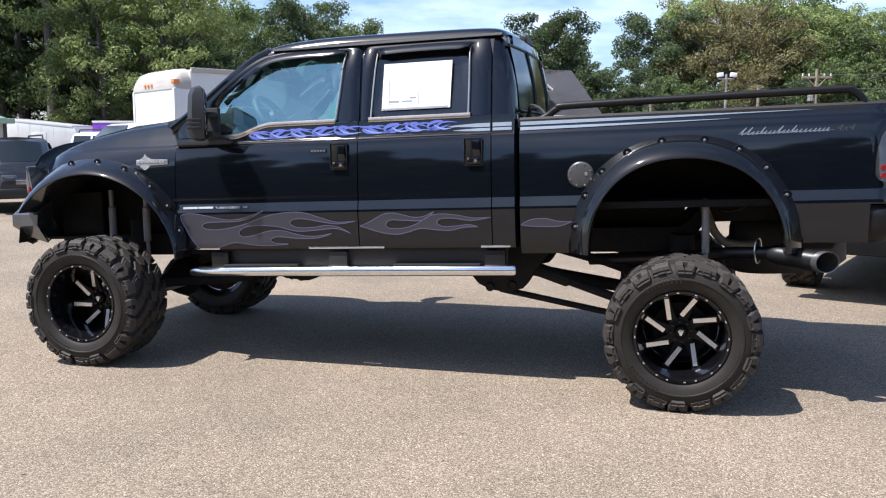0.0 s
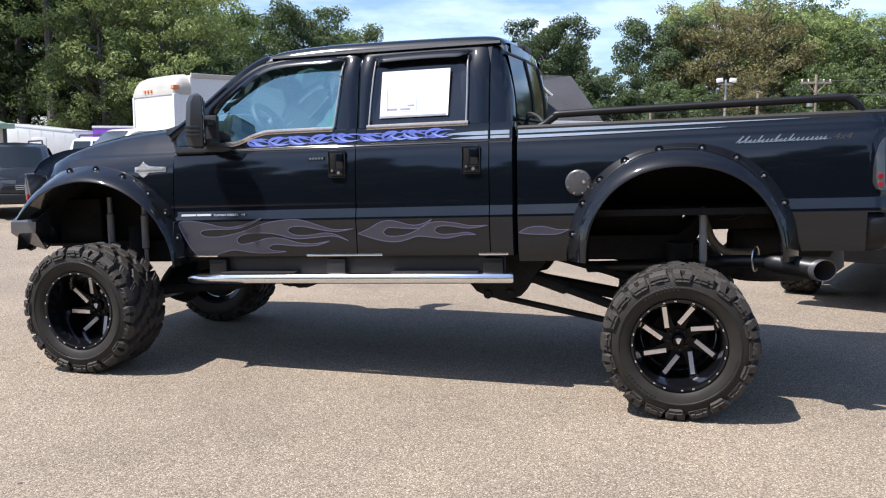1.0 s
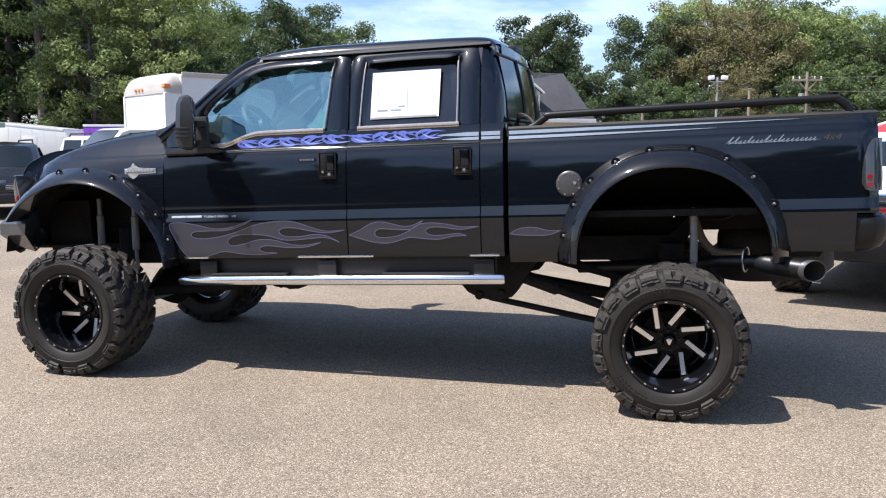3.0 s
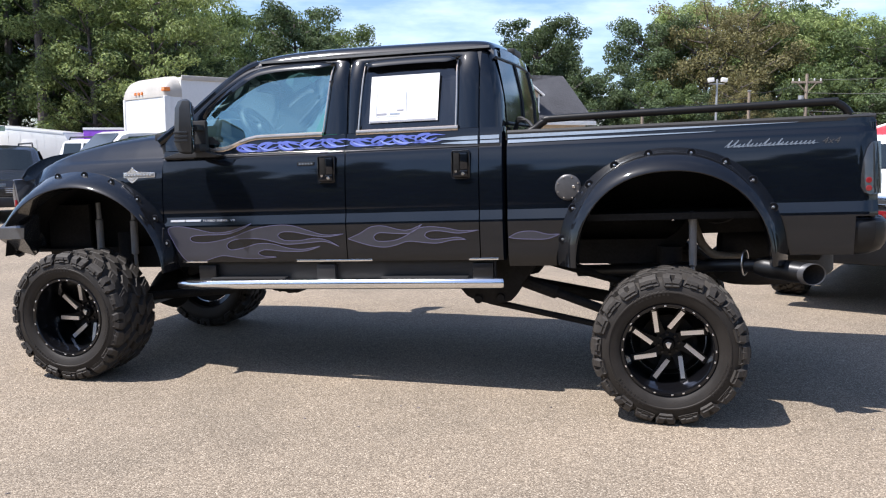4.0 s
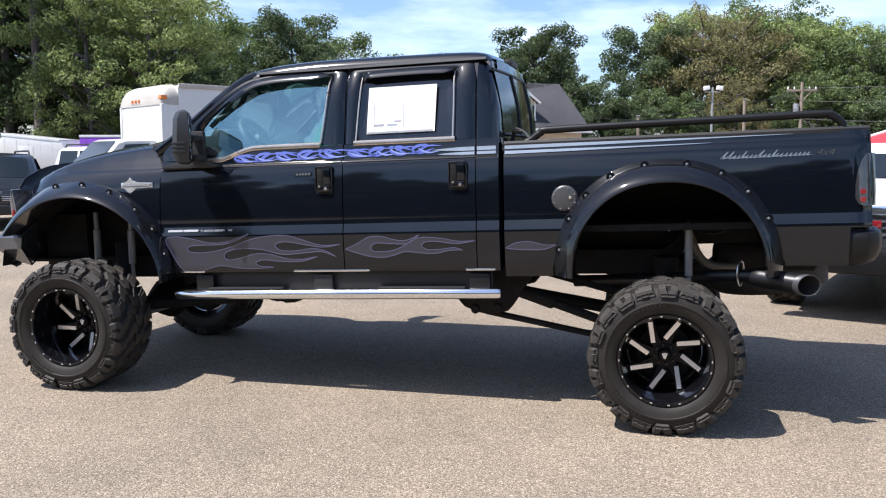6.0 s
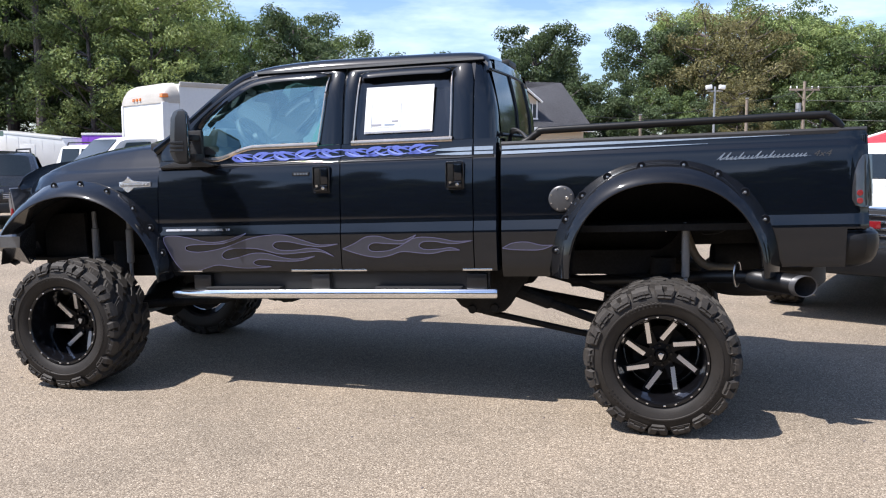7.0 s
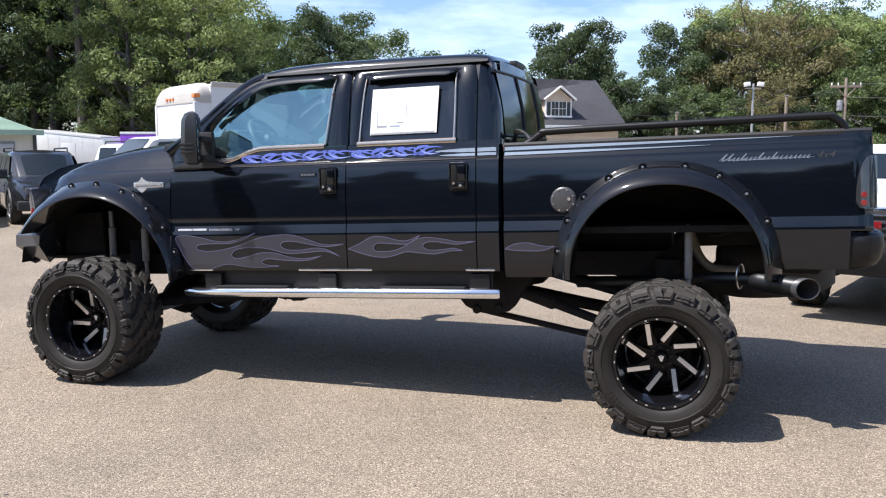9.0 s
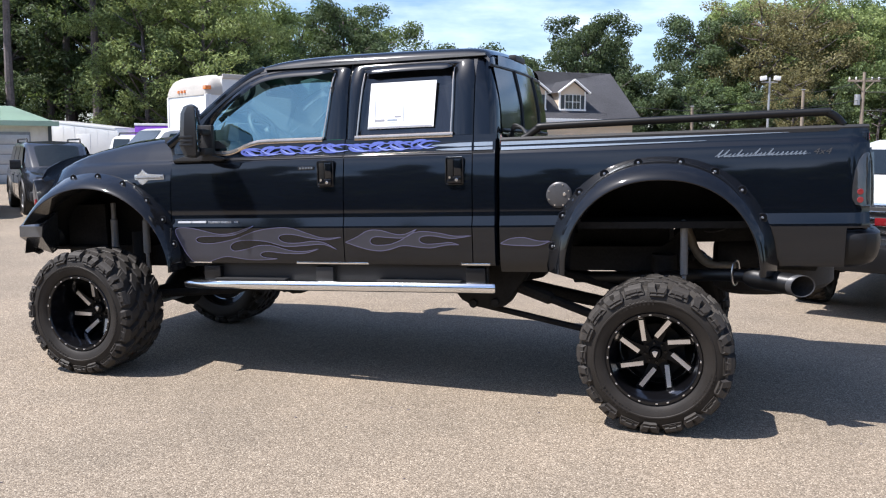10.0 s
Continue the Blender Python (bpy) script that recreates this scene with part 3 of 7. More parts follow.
# pocket flares
def flare(c_out, c_in, front):
    """A bolt-on arch between its outer line on the body and its lip."""
    bm = bmesh.new()
    loops = []
    n = 44
    for k in range(n + 1):
        t = math.pi * k / n
        if front:
            t = 0.62 + (math.pi - 0.62) * k / n
        pts = []
        for c, base, a, b, p in (c_out, c_in):
            x, z = -math.cos(t), math.sin(t)
            pts.append(Vector((c + a * math.copysign(abs(x) ** (2 / p), x), 0, base + b * abs(z) ** (2 / p))))
        o, i = pts
        yo = side(o.z, o.x)
        row = []
        swell = [(f, yo - 0.010 - (0.142 + yo) * (1 - (1 - f) ** 1.6)) for f in (0.0, 0.04, 0.1, 0.2, 0.3, 0.4, 0.5, 0.6, 0.7, 0.8, 0.9, 0.96)]
        for f, y in [(0, yo - 0.001)] + swell + [(1.0, -0.149), (1.02, -0.135), (1.02, 0.05)]:
            q = o.lerp(i, f)
            row.append((q.x, y, q.z))
        loops.append(row)
    return rings(bm, loops, False)


FRONT_OUTER, FRONT_INNER = (-4.02, 0.90, 0.775, 0.69, 1.95), (-3.965, 0.88, 0.675, 0.60, 1.95)
REAR_OUTER, REAR_INNER = (0.03, 0.90, 0.66, 0.69, 2.2), (0.04, 0.90, 0.55, 0.555, 2.2)
for name, o, i, ts in (("front", FRONT_OUTER, FRONT_INNER, (1.40, 1.70, 2.00, 2.32, 2.58, 2.86)), ("rear", REAR_OUTER, REAR_INNER, (0.22, 0.52, 0.80, 1.10, 1.42, 1.74, 2.05, 2.35, 2.66))):
    near, far = both("wheel_flare", lambda: flare(o, i, name == "front"), FLARE, "gloss black pocket style flare with bolts")
    for t in ts:
        x, z = -math.cos(t), math.sin(t)
        q = [Vector((c + a * math.copysign(abs(x) ** (2 / p), x), 0, base + b * z ** (2 / p))) for c, base, a, b, p in (o, i)]
        at = q[0].lerp(q[1], 0.2)
        yo = side(q[0].z, q[0].x)
        at.y = yo - 0.010 - (0.142 + yo) * 0.300 - 0.002
        bm = bmesh.new()
        disc(bm, at, 0.027, 0.007, (0, -1, 0.1), 18, 0.9)
        cup = tp("bolt_pocket", bm, RIMBLACK, near)
        bm = bmesh.new()
        disc(bm, at + Vector((0, -0.003, 0)), 0.008, 0.010, (0, -1, 0.1), 12, 0.55)
        tp("bolt", bm, STEEL, near, "bright bolt head")

# dark inner arches, floor and inner walls, so that nothing shows through
for make in (lambda b: b, mirror):
    for c, r in ((-4.0, 0.70), (0.035, 0.64)):
        bm = bmesh.new()
        rings(bm, [[(c - math.cos(t) * r, y, 0.93 + math.sin(t) * 0.62) for t in steps(0.1, math.pi - 0.1, 18)] for y in (0.03, 0.62)], False)
        tp("wheel_housing", make(bm), UNDER, None, "", 40)
        bm = slab((c - 0.55, 0.60, 0.98 if c < -1 else 1.13), (c + 0.55, 0.64, 1.56))
        tp("inner_wing", make(bm), UNDER)
bm = bmesh.new()
box(bm, (-3.30, 0.06, 0.93), (-0.98, WIDE - 0.06, 1.0))
tp("cab_floor", bm, UNDER)
for y in (0.045, WIDE - 0.075):
    tp("inner_panel", slab((-3.32, y, 0.95), (-0.98, y + 0.03, 1.66)), TRIM)
bm = bmesh.new()
box(bm, (-0.90, 0.07, 1.16), (1.10, WIDE - 0.07, 1.20))
box(bm, (-0.925, 0.07, 0.95), (-0.88, WIDE - 0.07, 1.68))
tp("bed_floor", bm, UNDER)
bm = slab((1.12, 0.07, 0.97), (1.165, WIDE - 0.07, 1.70), 0.012)
tailgate = tp("tailgate", bm, PAINT)
bm = slab((1.16, 0.85, 1.50), (1.18, 1.18, 1.60), 0.008)
tp("tailgate_handle", bm, TRIM, tailgate)
for make in (lambda b: b, mirror):
    bm = bmesh.new()
    rings(bm, [[(u, side(1.715, u) + dy, 1.715 + dz) for dy, dz in ((-0.004, -0.012), (-0.006, 0.008), (0.01, 0.022), (0.07, 0.022), (0.09, 0.0), (0.09, -0.2))] for u in steps(-0.935, 1.165, 12)], False)
    tp("bed_rail_cap", make(bm), TRIM, None, "grey plastic bed rail cap")

# tubular rails on the bed
for make, label in ((lambda b: b, "black tubular bed rail"),):
    bm = bmesh.new()
    tube(bm, spline([(-0.80, 0.10, 1.725), (-0.76, 0.10, 1.745), (-0.70, 0.10, 1.785), (-0.62, 0.10, 1.797), (0.2, 0.10, 1.806), (0.90, 0.10, 1.812), (0.955, 0.10, 1.805), (1.0, 0.10, 1.775), (1.03, 0.10, 1.735)], 6), 0.023, 14)
    tp("bed_rail_bar", make(bm), RAILBLACK, None, label)
bm = bmesh.new()
for k in range(3):
    tube(bm, spline([(-0.93, 0.30 + 0.05 * k, 1.735), (-0.90, 0.28, 1.79 + 0.012 * k), (-0.84, 0.24, 1.80), (-0.78, 0.22 - 0.03 * k, 1.745), (-0.74, 0.2, 1.725)], 5), 0.010, 6)
tp("air_hose", bm, TRIM, None, "coiled black hose behind the cab")

# glass and window trim
for make, door_a, door_b in ((lambda b: b, front_door, rear_door), (mirror, front_door_far, rear_door_far)):
    for inn, door, mat in ((FRONT_IN, door_a, CLEAR), (REAR_IN, door_b, DARKGLASS)):
        bm = bmesh.new()
        line = spline(inn, 5)
        low = [Vector((p.x, lerp(p.x, BELT) - 0.02)) for p in line]
        top = [bm.verts.new((p.x, side(p.y) + 0.028, p.y)) for p in line]
        bm.faces.new(top)
        bmesh.ops.triangulate(bm, faces=bm.faces)
        ob = tp("window_pane", make(bm), mat, door, "clear tinted glass" if mat is CLEAR else "dark privacy glass")
        ob.visible_shadow = False
    bm = bmesh.new()
    sill = [(-3.06, 1.702), (-2.93, 1.694), (-2.85, 1.703), (-2.744, 1.741), (-2.667, 1.761), (-2.58, 1.766), (-2.165, 1.766)]
    rings(bm, [[(p.x, side(p.y) + dy, p.y + dz) for dy, dz in ((0.03, 0.022), (-0.004, 0.018), (-0.01, 0.004), (-0.008, -0.012), (0.01, -0.014))] for p in spline(sill, 4)], False)
    tp("belt_moulding", make(bm), BRIGHT, door_a)
    bm = bmesh.new()
    rings(bm, [[(u, side(1.766) + dy, 1.766 + dz) for dy, dz in ((0.03, 0.022), (-0.004, 0.018), (-0.01, 0.004), (-0.008, -0.012), (0.01, -0.014))] for u in steps(-1.93, -1.25, 6)], False)
    tp("belt_moulding", make(bm), BRIGHT, door_b)
    for pts, door in (([(-2.166, 1.775), (-2.137, 2.0), (-2.132, 2.05), (-2.126, 2.10), (-2.119, 2.16), (-2.112, 2.215)], door_a), ([(-1.918, 1.775), (-1.905, 1.98), (-1.899, 2.05), (-1.895, 2.10), (-1.890, 2.15), (-1.886, 2.20)], door_b), ([(-1.266, 1.775), (-1.262, 1.98), (-1.262, 2.05), (-1.262, 2.10), (-1.262, 2.15), (-1.262, 2.20)], door_b)):
        bm = bmesh.new()
        tube(bm, [(x, side(z) + 0.003, z) for x, z in pts], 0.0055, 6)
        tp("window_edge_trim", make(bm), BRIGHT, door)
    # pressed crease under the windows
    for u0, u1, door in ((-3.10, -2.012, door_a), (-2.0, -1.118, door_b)):
        bm = bmesh.new()
        rings(bm, [[(u, side(1.655 + dz) + dy, 1.655 + dz) for dy, dz in ((0.004, 0.016), (-0.003, 0.010), (-0.0065, 0.004), (-0.0075, -0.002), (-0.006, -0.008), (0.004, -0.014))] for u in steps(u0, u1, 8)], False)
        tp("pressed_crease", make(bm), PAINT, door)
    # rain guards over the windows
    for line, door in (([(-3.02, 1.955), (-2.86, 2.105), (-2.70, 2.212), (-2.58, 2.245), (-2.40, 2.256), (-2.2, 2.254), (-2.115, 2.243)], door_a), ([(-1.885, 2.222), (-1.80, 2.240), (-1.57, 2.246), (-1.35, 2.243), (-1.262, 2.226)], door_b)):
        bm = bmesh.new()
        pts = spline(line, 5)
        rows = []
        for k, p in enumerate(pts):
            d = (pts[min(k + 1, len(pts) - 1)] - pts[max(k - 1, 0)]).normalized()
            nrm = Vector((-d.y, d.x))
            if nrm.y > 0:
                nrm = -nrm
            t = min(1.0, 3.2 * min(k, len(pts) - 1 - k) / len(pts) + 0.35)
            row = []
            for f, out in ((0.0, 0.002), (0.006, 0.022), (0.03 * t, 0.034), (0.05 * t, 0.03), (0.048 * t, 0.024), (0.02 * t, 0.016)):
                q = p + nrm * f
                row.append((q.x, side(q.y) - out, q.y))
            rows.append(row)
        rings(bm, rows, False)
        tp("rain_guard", make(bm), PAINT, door, "smoked window rain guard")

# door handles
for u, w, door, make in ((-2.126, 1.540, front_door, lambda b: b), (-1.226, 1.538, rear_door, lambda b: b), (-2.126, 1.540, front_door_far, mirror), (-1.226, 1.538, rear_door_far, mirror)):
    y = side(1.54)
    bm = bmesh.new()
    box(bm, (u - 0.058, y - 0.012, w - 0.088), (u + 0.058, y + 0.012, w + 0.088), 0.012)
    bezel = tp("handle_bezel", make(bm), RIMBLACK, door)
    bm = bmesh.new()
    lip = [(u - 0.05, w - 0.085), (u + 0.05, w - 0.085), (u + 0.057, w - 0.076), (u + 0.057, w + 0.076), (u + 0.05, w + 0.085), (u - 0.05, w + 0.085), (u - 0.057, w + 0.076), (u - 0.057, w - 0.076), (u - 0.05, w - 0.085), (u + 0.05, w - 0.085)]
    tube(bm, [(a, y - 0.012, b) for a, b in lip], 0.0045, 8)
    tp("bezel_lip", make(bm), PAINT, bezel)
    bm = slab((u - 0.046, y - 0.016, w - 0.035), (u - 0.006, y - 0.008, w + 0.074), 0.006)
    tp("handle_cup", make(bm), UNDER, bezel)
    bm = slab((u - 0.004, y - 0.020, w - 0.035), (u + 0.046, y - 0.008, w + 0.074), 0.008)
    tp("handle_cup", make(bm), PAINT, bezel)
    bm = bmesh.new()
    prism(bm, [(u - 0.047, w - 0.076), (u + 0.047, w - 0.076), (u + 0.047, w - 0.036), (u + 0.0, w - 0.036), (u - 0.022, w - 0.054), (u - 0.047, w - 0.060)], y - 0.034, y - 0.010, 0.006)
    tp("door_handle", make(bm), FLARE, door, "gloss black pull handle")
    bm = bmesh.new()
    disc(bm, (u + 0.018, y - 0.034, w - 0.058), 0.011, 0.005, (0, -1, 0), 14)
    tp("key_lock", make(bm), CHROME, door)
    bm = bmesh.new()
    disc(bm, (u - 0.030, y - 0.016, w - 0.042), 0.010, 0.008, (0, -1, 0), 12)
    tp("handle_pivot", make(bm), CHROME, door)
bm = slab((-2.335, side(1.575) - 0.006, 1.568), (-2.215, side(1.575) + 0.004, 1.592), 0.004)
pad = tp("keypad", bm, SATIN, front_door)
for k in range(5):
    tp("key", slab((-2.322 + 0.021 * k, side(1.575) - 0.009, 1.574), (-2.308 + 0.021 * k, side(1.575) - 0.004, 1.586), 0.001), SCRIPT, front_door)

# towing mirror, turned towards the driver
AIM = Matrix.Translation((-3.03, -0.15, 0)) @ Matrix.Rotation(radians(25), 4, "Z")
for make, door in ((lambda b: b, front_door), (mirror, front_door_far)):
    bm = bmesh.new()
    loops = []
    for w, a, b, yo, yi in ((1.675, -0.02, 0.02, -0.07, 0.05), (1.69, -0.055, 0.035, -0.10, 0.09), (1.74, -0.075, 0.04, -0.115, 0.11), (1.86, -0.07, 0.045, -0.12, 0.115), (1.97, -0.06, 0.045, -0.115, 0.11), (2.015, -0.04, 0.04, -0.10, 0.09), (2.03, -0.015, 0.025, -0.07, 0.06)):
        loops.append([(a, (yo + yi) / 2, w), (a + 0.008, yo + 0.04, w), (a + 0.04, yo, w), (b, yo, w), (b, yi, w), (a + 0.04, yi, w), (a + 0.008, yi - 0.03, w)])
    rings(bm, loops)
    bmesh.ops.transform(bm, matrix=AIM, verts=bm.verts)
    head = tp("mirror_head", make(bm), SHELL, door, "black plastic towing mirror")
    tp("mirror_glass", make(slab((0.046, -0.10, 1.79), (0.050, 0.09, 2.0), 0.002, AIM)), MIRROR, door)
    tp("convex_glass", make(slab((0.046, -0.09, 1.71), (0.050, 0.08, 1.775), 0.002, AIM)), MIRROR, door)
    for k in range(3):
        tp("mirror_rib", make(slab((-0.066, -0.124, 1.752 + 0.026 * k), (0.02, -0.06, 1.768 + 0.026 * k), 0.004, AIM)), SHELL, door)
    bm = bmesh.new()
    box(bm, (-3.07, -0.06, 1.69), (-2.99, 0.06, 1.74), 0.012)
    box(bm, (-3.07, -0.06, 1.83), (-3.0, 0.06, 1.87), 0.012)
    box(bm, (-3.12, 0.03, 1.68), (-2.99, 0.07, 1.90), 0.012)
    tp("mirror_arm", make(bm), TRIM, door)
    bm = bmesh.new()
    prism(bm, [(-3.33, 1.655), (-2.92, 1.65), (-2.88, 1.662), (-3.05, 1.705), (-3.10, 1.715)], 0.0, 0.06, 0.006)
    tp("mirror_foot", make(bm), TRIM, door)

# fuel cap
bm = bmesh.new()
y = side(1.374)
lathe(bm, [(0.0, -0.012), (0.066, -0.012), (0.072, -0.010), (0.079, -0.004), (0.080, 0.006)], 32)
bmesh.ops.transform(bm, matrix=Matrix.Translation((-0.560, y, 1.374)), verts=bm.verts)
cap = tp("fuel_door", bm, CAPGREY, None, "round bolted fuel door in satin grey")
for k in range(8):
    a = 2 * math.pi * (k + 0.5) / 8
    bm = bmesh.new()
    disc(bm, (-0.560 + 0.066 * math.cos(a), y - 0.010, 1.374 + 0.066 * math.sin(a)), 0.0055, 0.005, (0, -1, 0), 8)
    tp("bolt", bm, CHROME, cap)
bm = bmesh.new()
disc(bm, (-0.525, y - 0.011, 1.378), 0.011, 0.006, (0, -1, 0), 14)
tp("key_lock", bm, CHROME, cap)

# fender emblem
# dark panel added to hide lit ground in the gap behind the bumper
both("splash_shield", lambda: slab((-4.62, 0.42, 0.92), (-4.25, 0.46, 1.34), 0.01), UNDER)
y = side(1.557) - 0.004
bm = bmesh.new()
prism(bm, [(-3.641, 1.531), (-3.639, 1.568), (-3.606, 1.571), (-3.588, 1.580), (-3.578, 1.594), (-3.569, 1.605), (-3.560, 1.594), (-3.550, 1.580), (-3.530, 1.570), (-3.393, 1.563), (-3.395, 1.529), (-3.530, 1.529), (-3.540, 1.513), (-3.558, 1.503), (-3.575, 1.492), (-3.592, 1.503), (-3.608, 1.514), (-3.614, 1.530)], y - 0.006, y + 0.004, 0.002)
emblem = tp("fender_emblem", bm, BADGE, None, "silver bar and shield emblem")
tp("emblem_plate", slab((-3.632, y - 0.009, 1.538), (-3.402, y - 0.005, 1.558), 0.002), SHOCK, emblem)
for k in range(9):
    tp("emblem_bar", slab((-3.624 + 0.024 * k, y - 0.0105, 1.543), (-3.610 + 0.024 * k, y - 0.008, 1.554), 0.001), BADGE, emblem)

# tail light, rear bumper
for make in (lambda b: b, mirror):
    bm = bmesh.new()
    loops = []
    for w, a in ((1.285, 1.120), (1.295, 1.088), (1.33, 1.070), (1.40, 1.072), (1.48, 1.085), (1.54, 1.105), (1.572, 1.128), (1.58, 1.142)):
        ys = [(u, side(w, min(u, 1.155)) - 0.008 + max(0, u - 1.155) * 1.2) for u in (a, (a + 1.175) / 2, 1.175, 1.19)]
        loops.append([(a, side(w, a) + 0.03, w)] + [(u, yy, w) for u, yy in ys] + [(1.19, 0.16, w)])
    rings(bm, loops, False)
    lamp = tp("tail_light", make(bm), SMOKED, None, "smoked tail light with red lenses")
    for w in (1.32, 1.365):
        bm = bmesh.new()
        disc(bm, (1.112, side(w, 1.112) - 0.009, w), 0.017, 0.004, (0, -1, 0), 16)
        tp("red_lens", make(bm), LENSRED, lamp)
bm = bmesh.new()
half = [(1.04, 0.0), (1.09, -0.012), (1.15, -0.010), (1.20, 0.025), (1.235, 0.09), (1.255, 0.22), (1.265, WIDE / 2)]
line = half + [(u, WIDE - y) for u, y in half[-2::-1]]
loops = []
for w, back, tuck in ((1.152, 0.045, 0.045), (1.146, 0.020, 0.022), (1.128, 0.004, 0.006), (1.09, 0.0, 0.0), (1.04, 0.004, 0.003), (0.995, 0.015, 0.014), (0.96, 0.035, 0.034), (0.94, 0.07, 0.065)):
    loops.append([(max(u - back, 1.03), y + (tuck if y < 1 else -tuck), w) for u, y in line])
for w in (0.94, 1.152):
    loops.append([(1.10, min(max(y, 0.2), WIDE - 0.2), w) for u, y in line])
rings(bm, loops, False)
rear_bumper = tp("rear_bumper", bm, RAILBLACK, None, "dark painted steel step bumper")
tp("bumper_pad", slab((1.13, 0.10, 1.142), (1.20, 0.7, 1.152), 0.004), TRIM, rear_bumper)

# side step: bright tube under a black board
for make in (lambda b: b, mirror):
    bm = bmesh.new()
    tube(bm, [(-3.262, 0.03, 0.776), (-3.25, 0.012, 0.781), (-3.21, 0.0, 0.786), (-2.4, 0.0, 0.786), (-1.5, 0.0, 0.789), (-0.99, 0.0, 0.790), (-0.98, 0.003, 0.790)], [0.014, 0.027, 0.034, 0.036, 0.036, 0.036, 0.033], 18)
    step = tp("side_step", make(bm), CHROME, None, "polished tube side step")
    for a, b in ((-3.0, -2.45), (-1.78, -1.2)):
        bm = slab((a, -0.02, 0.818), (b, 0.05, 0.832), 0.006)
        tp("step_pad", make(bm), TRIM, step)
    bm = slab((-3.11, 0.05, 0.81), (-1.03, 0.08, 0.935), 0.008)
    tp("running_board", make(bm), TRIM)
    for a in (-3.10, -2.23, -1.17):
        bm = slab((a, 0.005, 0.81), (a + 0.13, 0.055, 0.915), 0.006)
        tp("step_bracket", make(bm), SATIN if a != -2.23 else TRIM, step)
    for a, b in ((-3.20, -3.02), (-2.36, -1.83), (-1.19, -1.0)):
        bm = slab((a, side(0.95) - 0.004, 0.936), (b, side(0.95) + 0.02, 0.95), 0.003)
        tp("sill_trim", make(bm), CHROME, None, "bright sill trim")
# ---------------------------------------------------------------- wheels
R_TYRE, R_LIP = 0.441, 0.270


def mesh_of(bm, mat, sharp=32):
    me = bpy.data.meshes.new("wheel_part")
    bmesh.ops.recalc_face_normals(bm, faces=bm.faces)
    bm.to_mesh(me)
    bm.free()
    me.materials.append(mat)
    me.shade_smooth()
    me.set_sharp_from_angle(angle=radians(sharp))
    return me


def tyre_mesh():
    """The carcass of a mud tyre, its axle along y, the outer face at y = 0."""
    bm = bmesh.new()
    prof = [(0.258, 0.04), (0.262, 0.008), (0.274, -0.006), (0.300, -0.020), (0.330, -0.027), (0.333, -0.031), (0.340, -0.031), (0.343, -0.027), (0.372, -0.022), (0.398, -0.006), (0.412, 0.022), (0.415, 0.07), (0.416, 0.185), (0.415, 0.30), (0.412, 0.348), (0.398, 0.376), (0.372, 0.392), (0.33, 0.397), (0.274, 0.376), (0.258, 0.33)]
    lathe(bm, prof, 72)
    me = mesh_of(bm, RUBBER, 28)
    me.materials.append(SIDEWALL)
    for p in me.polygons:
        c = p.center
        if math.hypot(c.x, c.z) < 0.392 and (c.y < 0.01 or c.y > 0.36):
            p.material_index = 1
    return me


def lug(bm, t0, t1, rows):
    """A block between two angles; rows of (y, outer radius, shift in angle, inner radius) from one end to the other."""
    loops = []
    for y, r, s, base in rows:
        a, b = t0 + s, t1 + s
        g = (b - a) * 0.12
        loops.append([(base * math.cos(a), y, base * math.sin(a)), (r * math.cos(a + g), y, r * math.sin(a + g)), (r * math.cos(b - g), y, r * math.sin(b - g)), (base * math.cos(b), y, base * math.sin(b))])
    rings(bm, loops)


PITCH = 2 * math.pi / 20


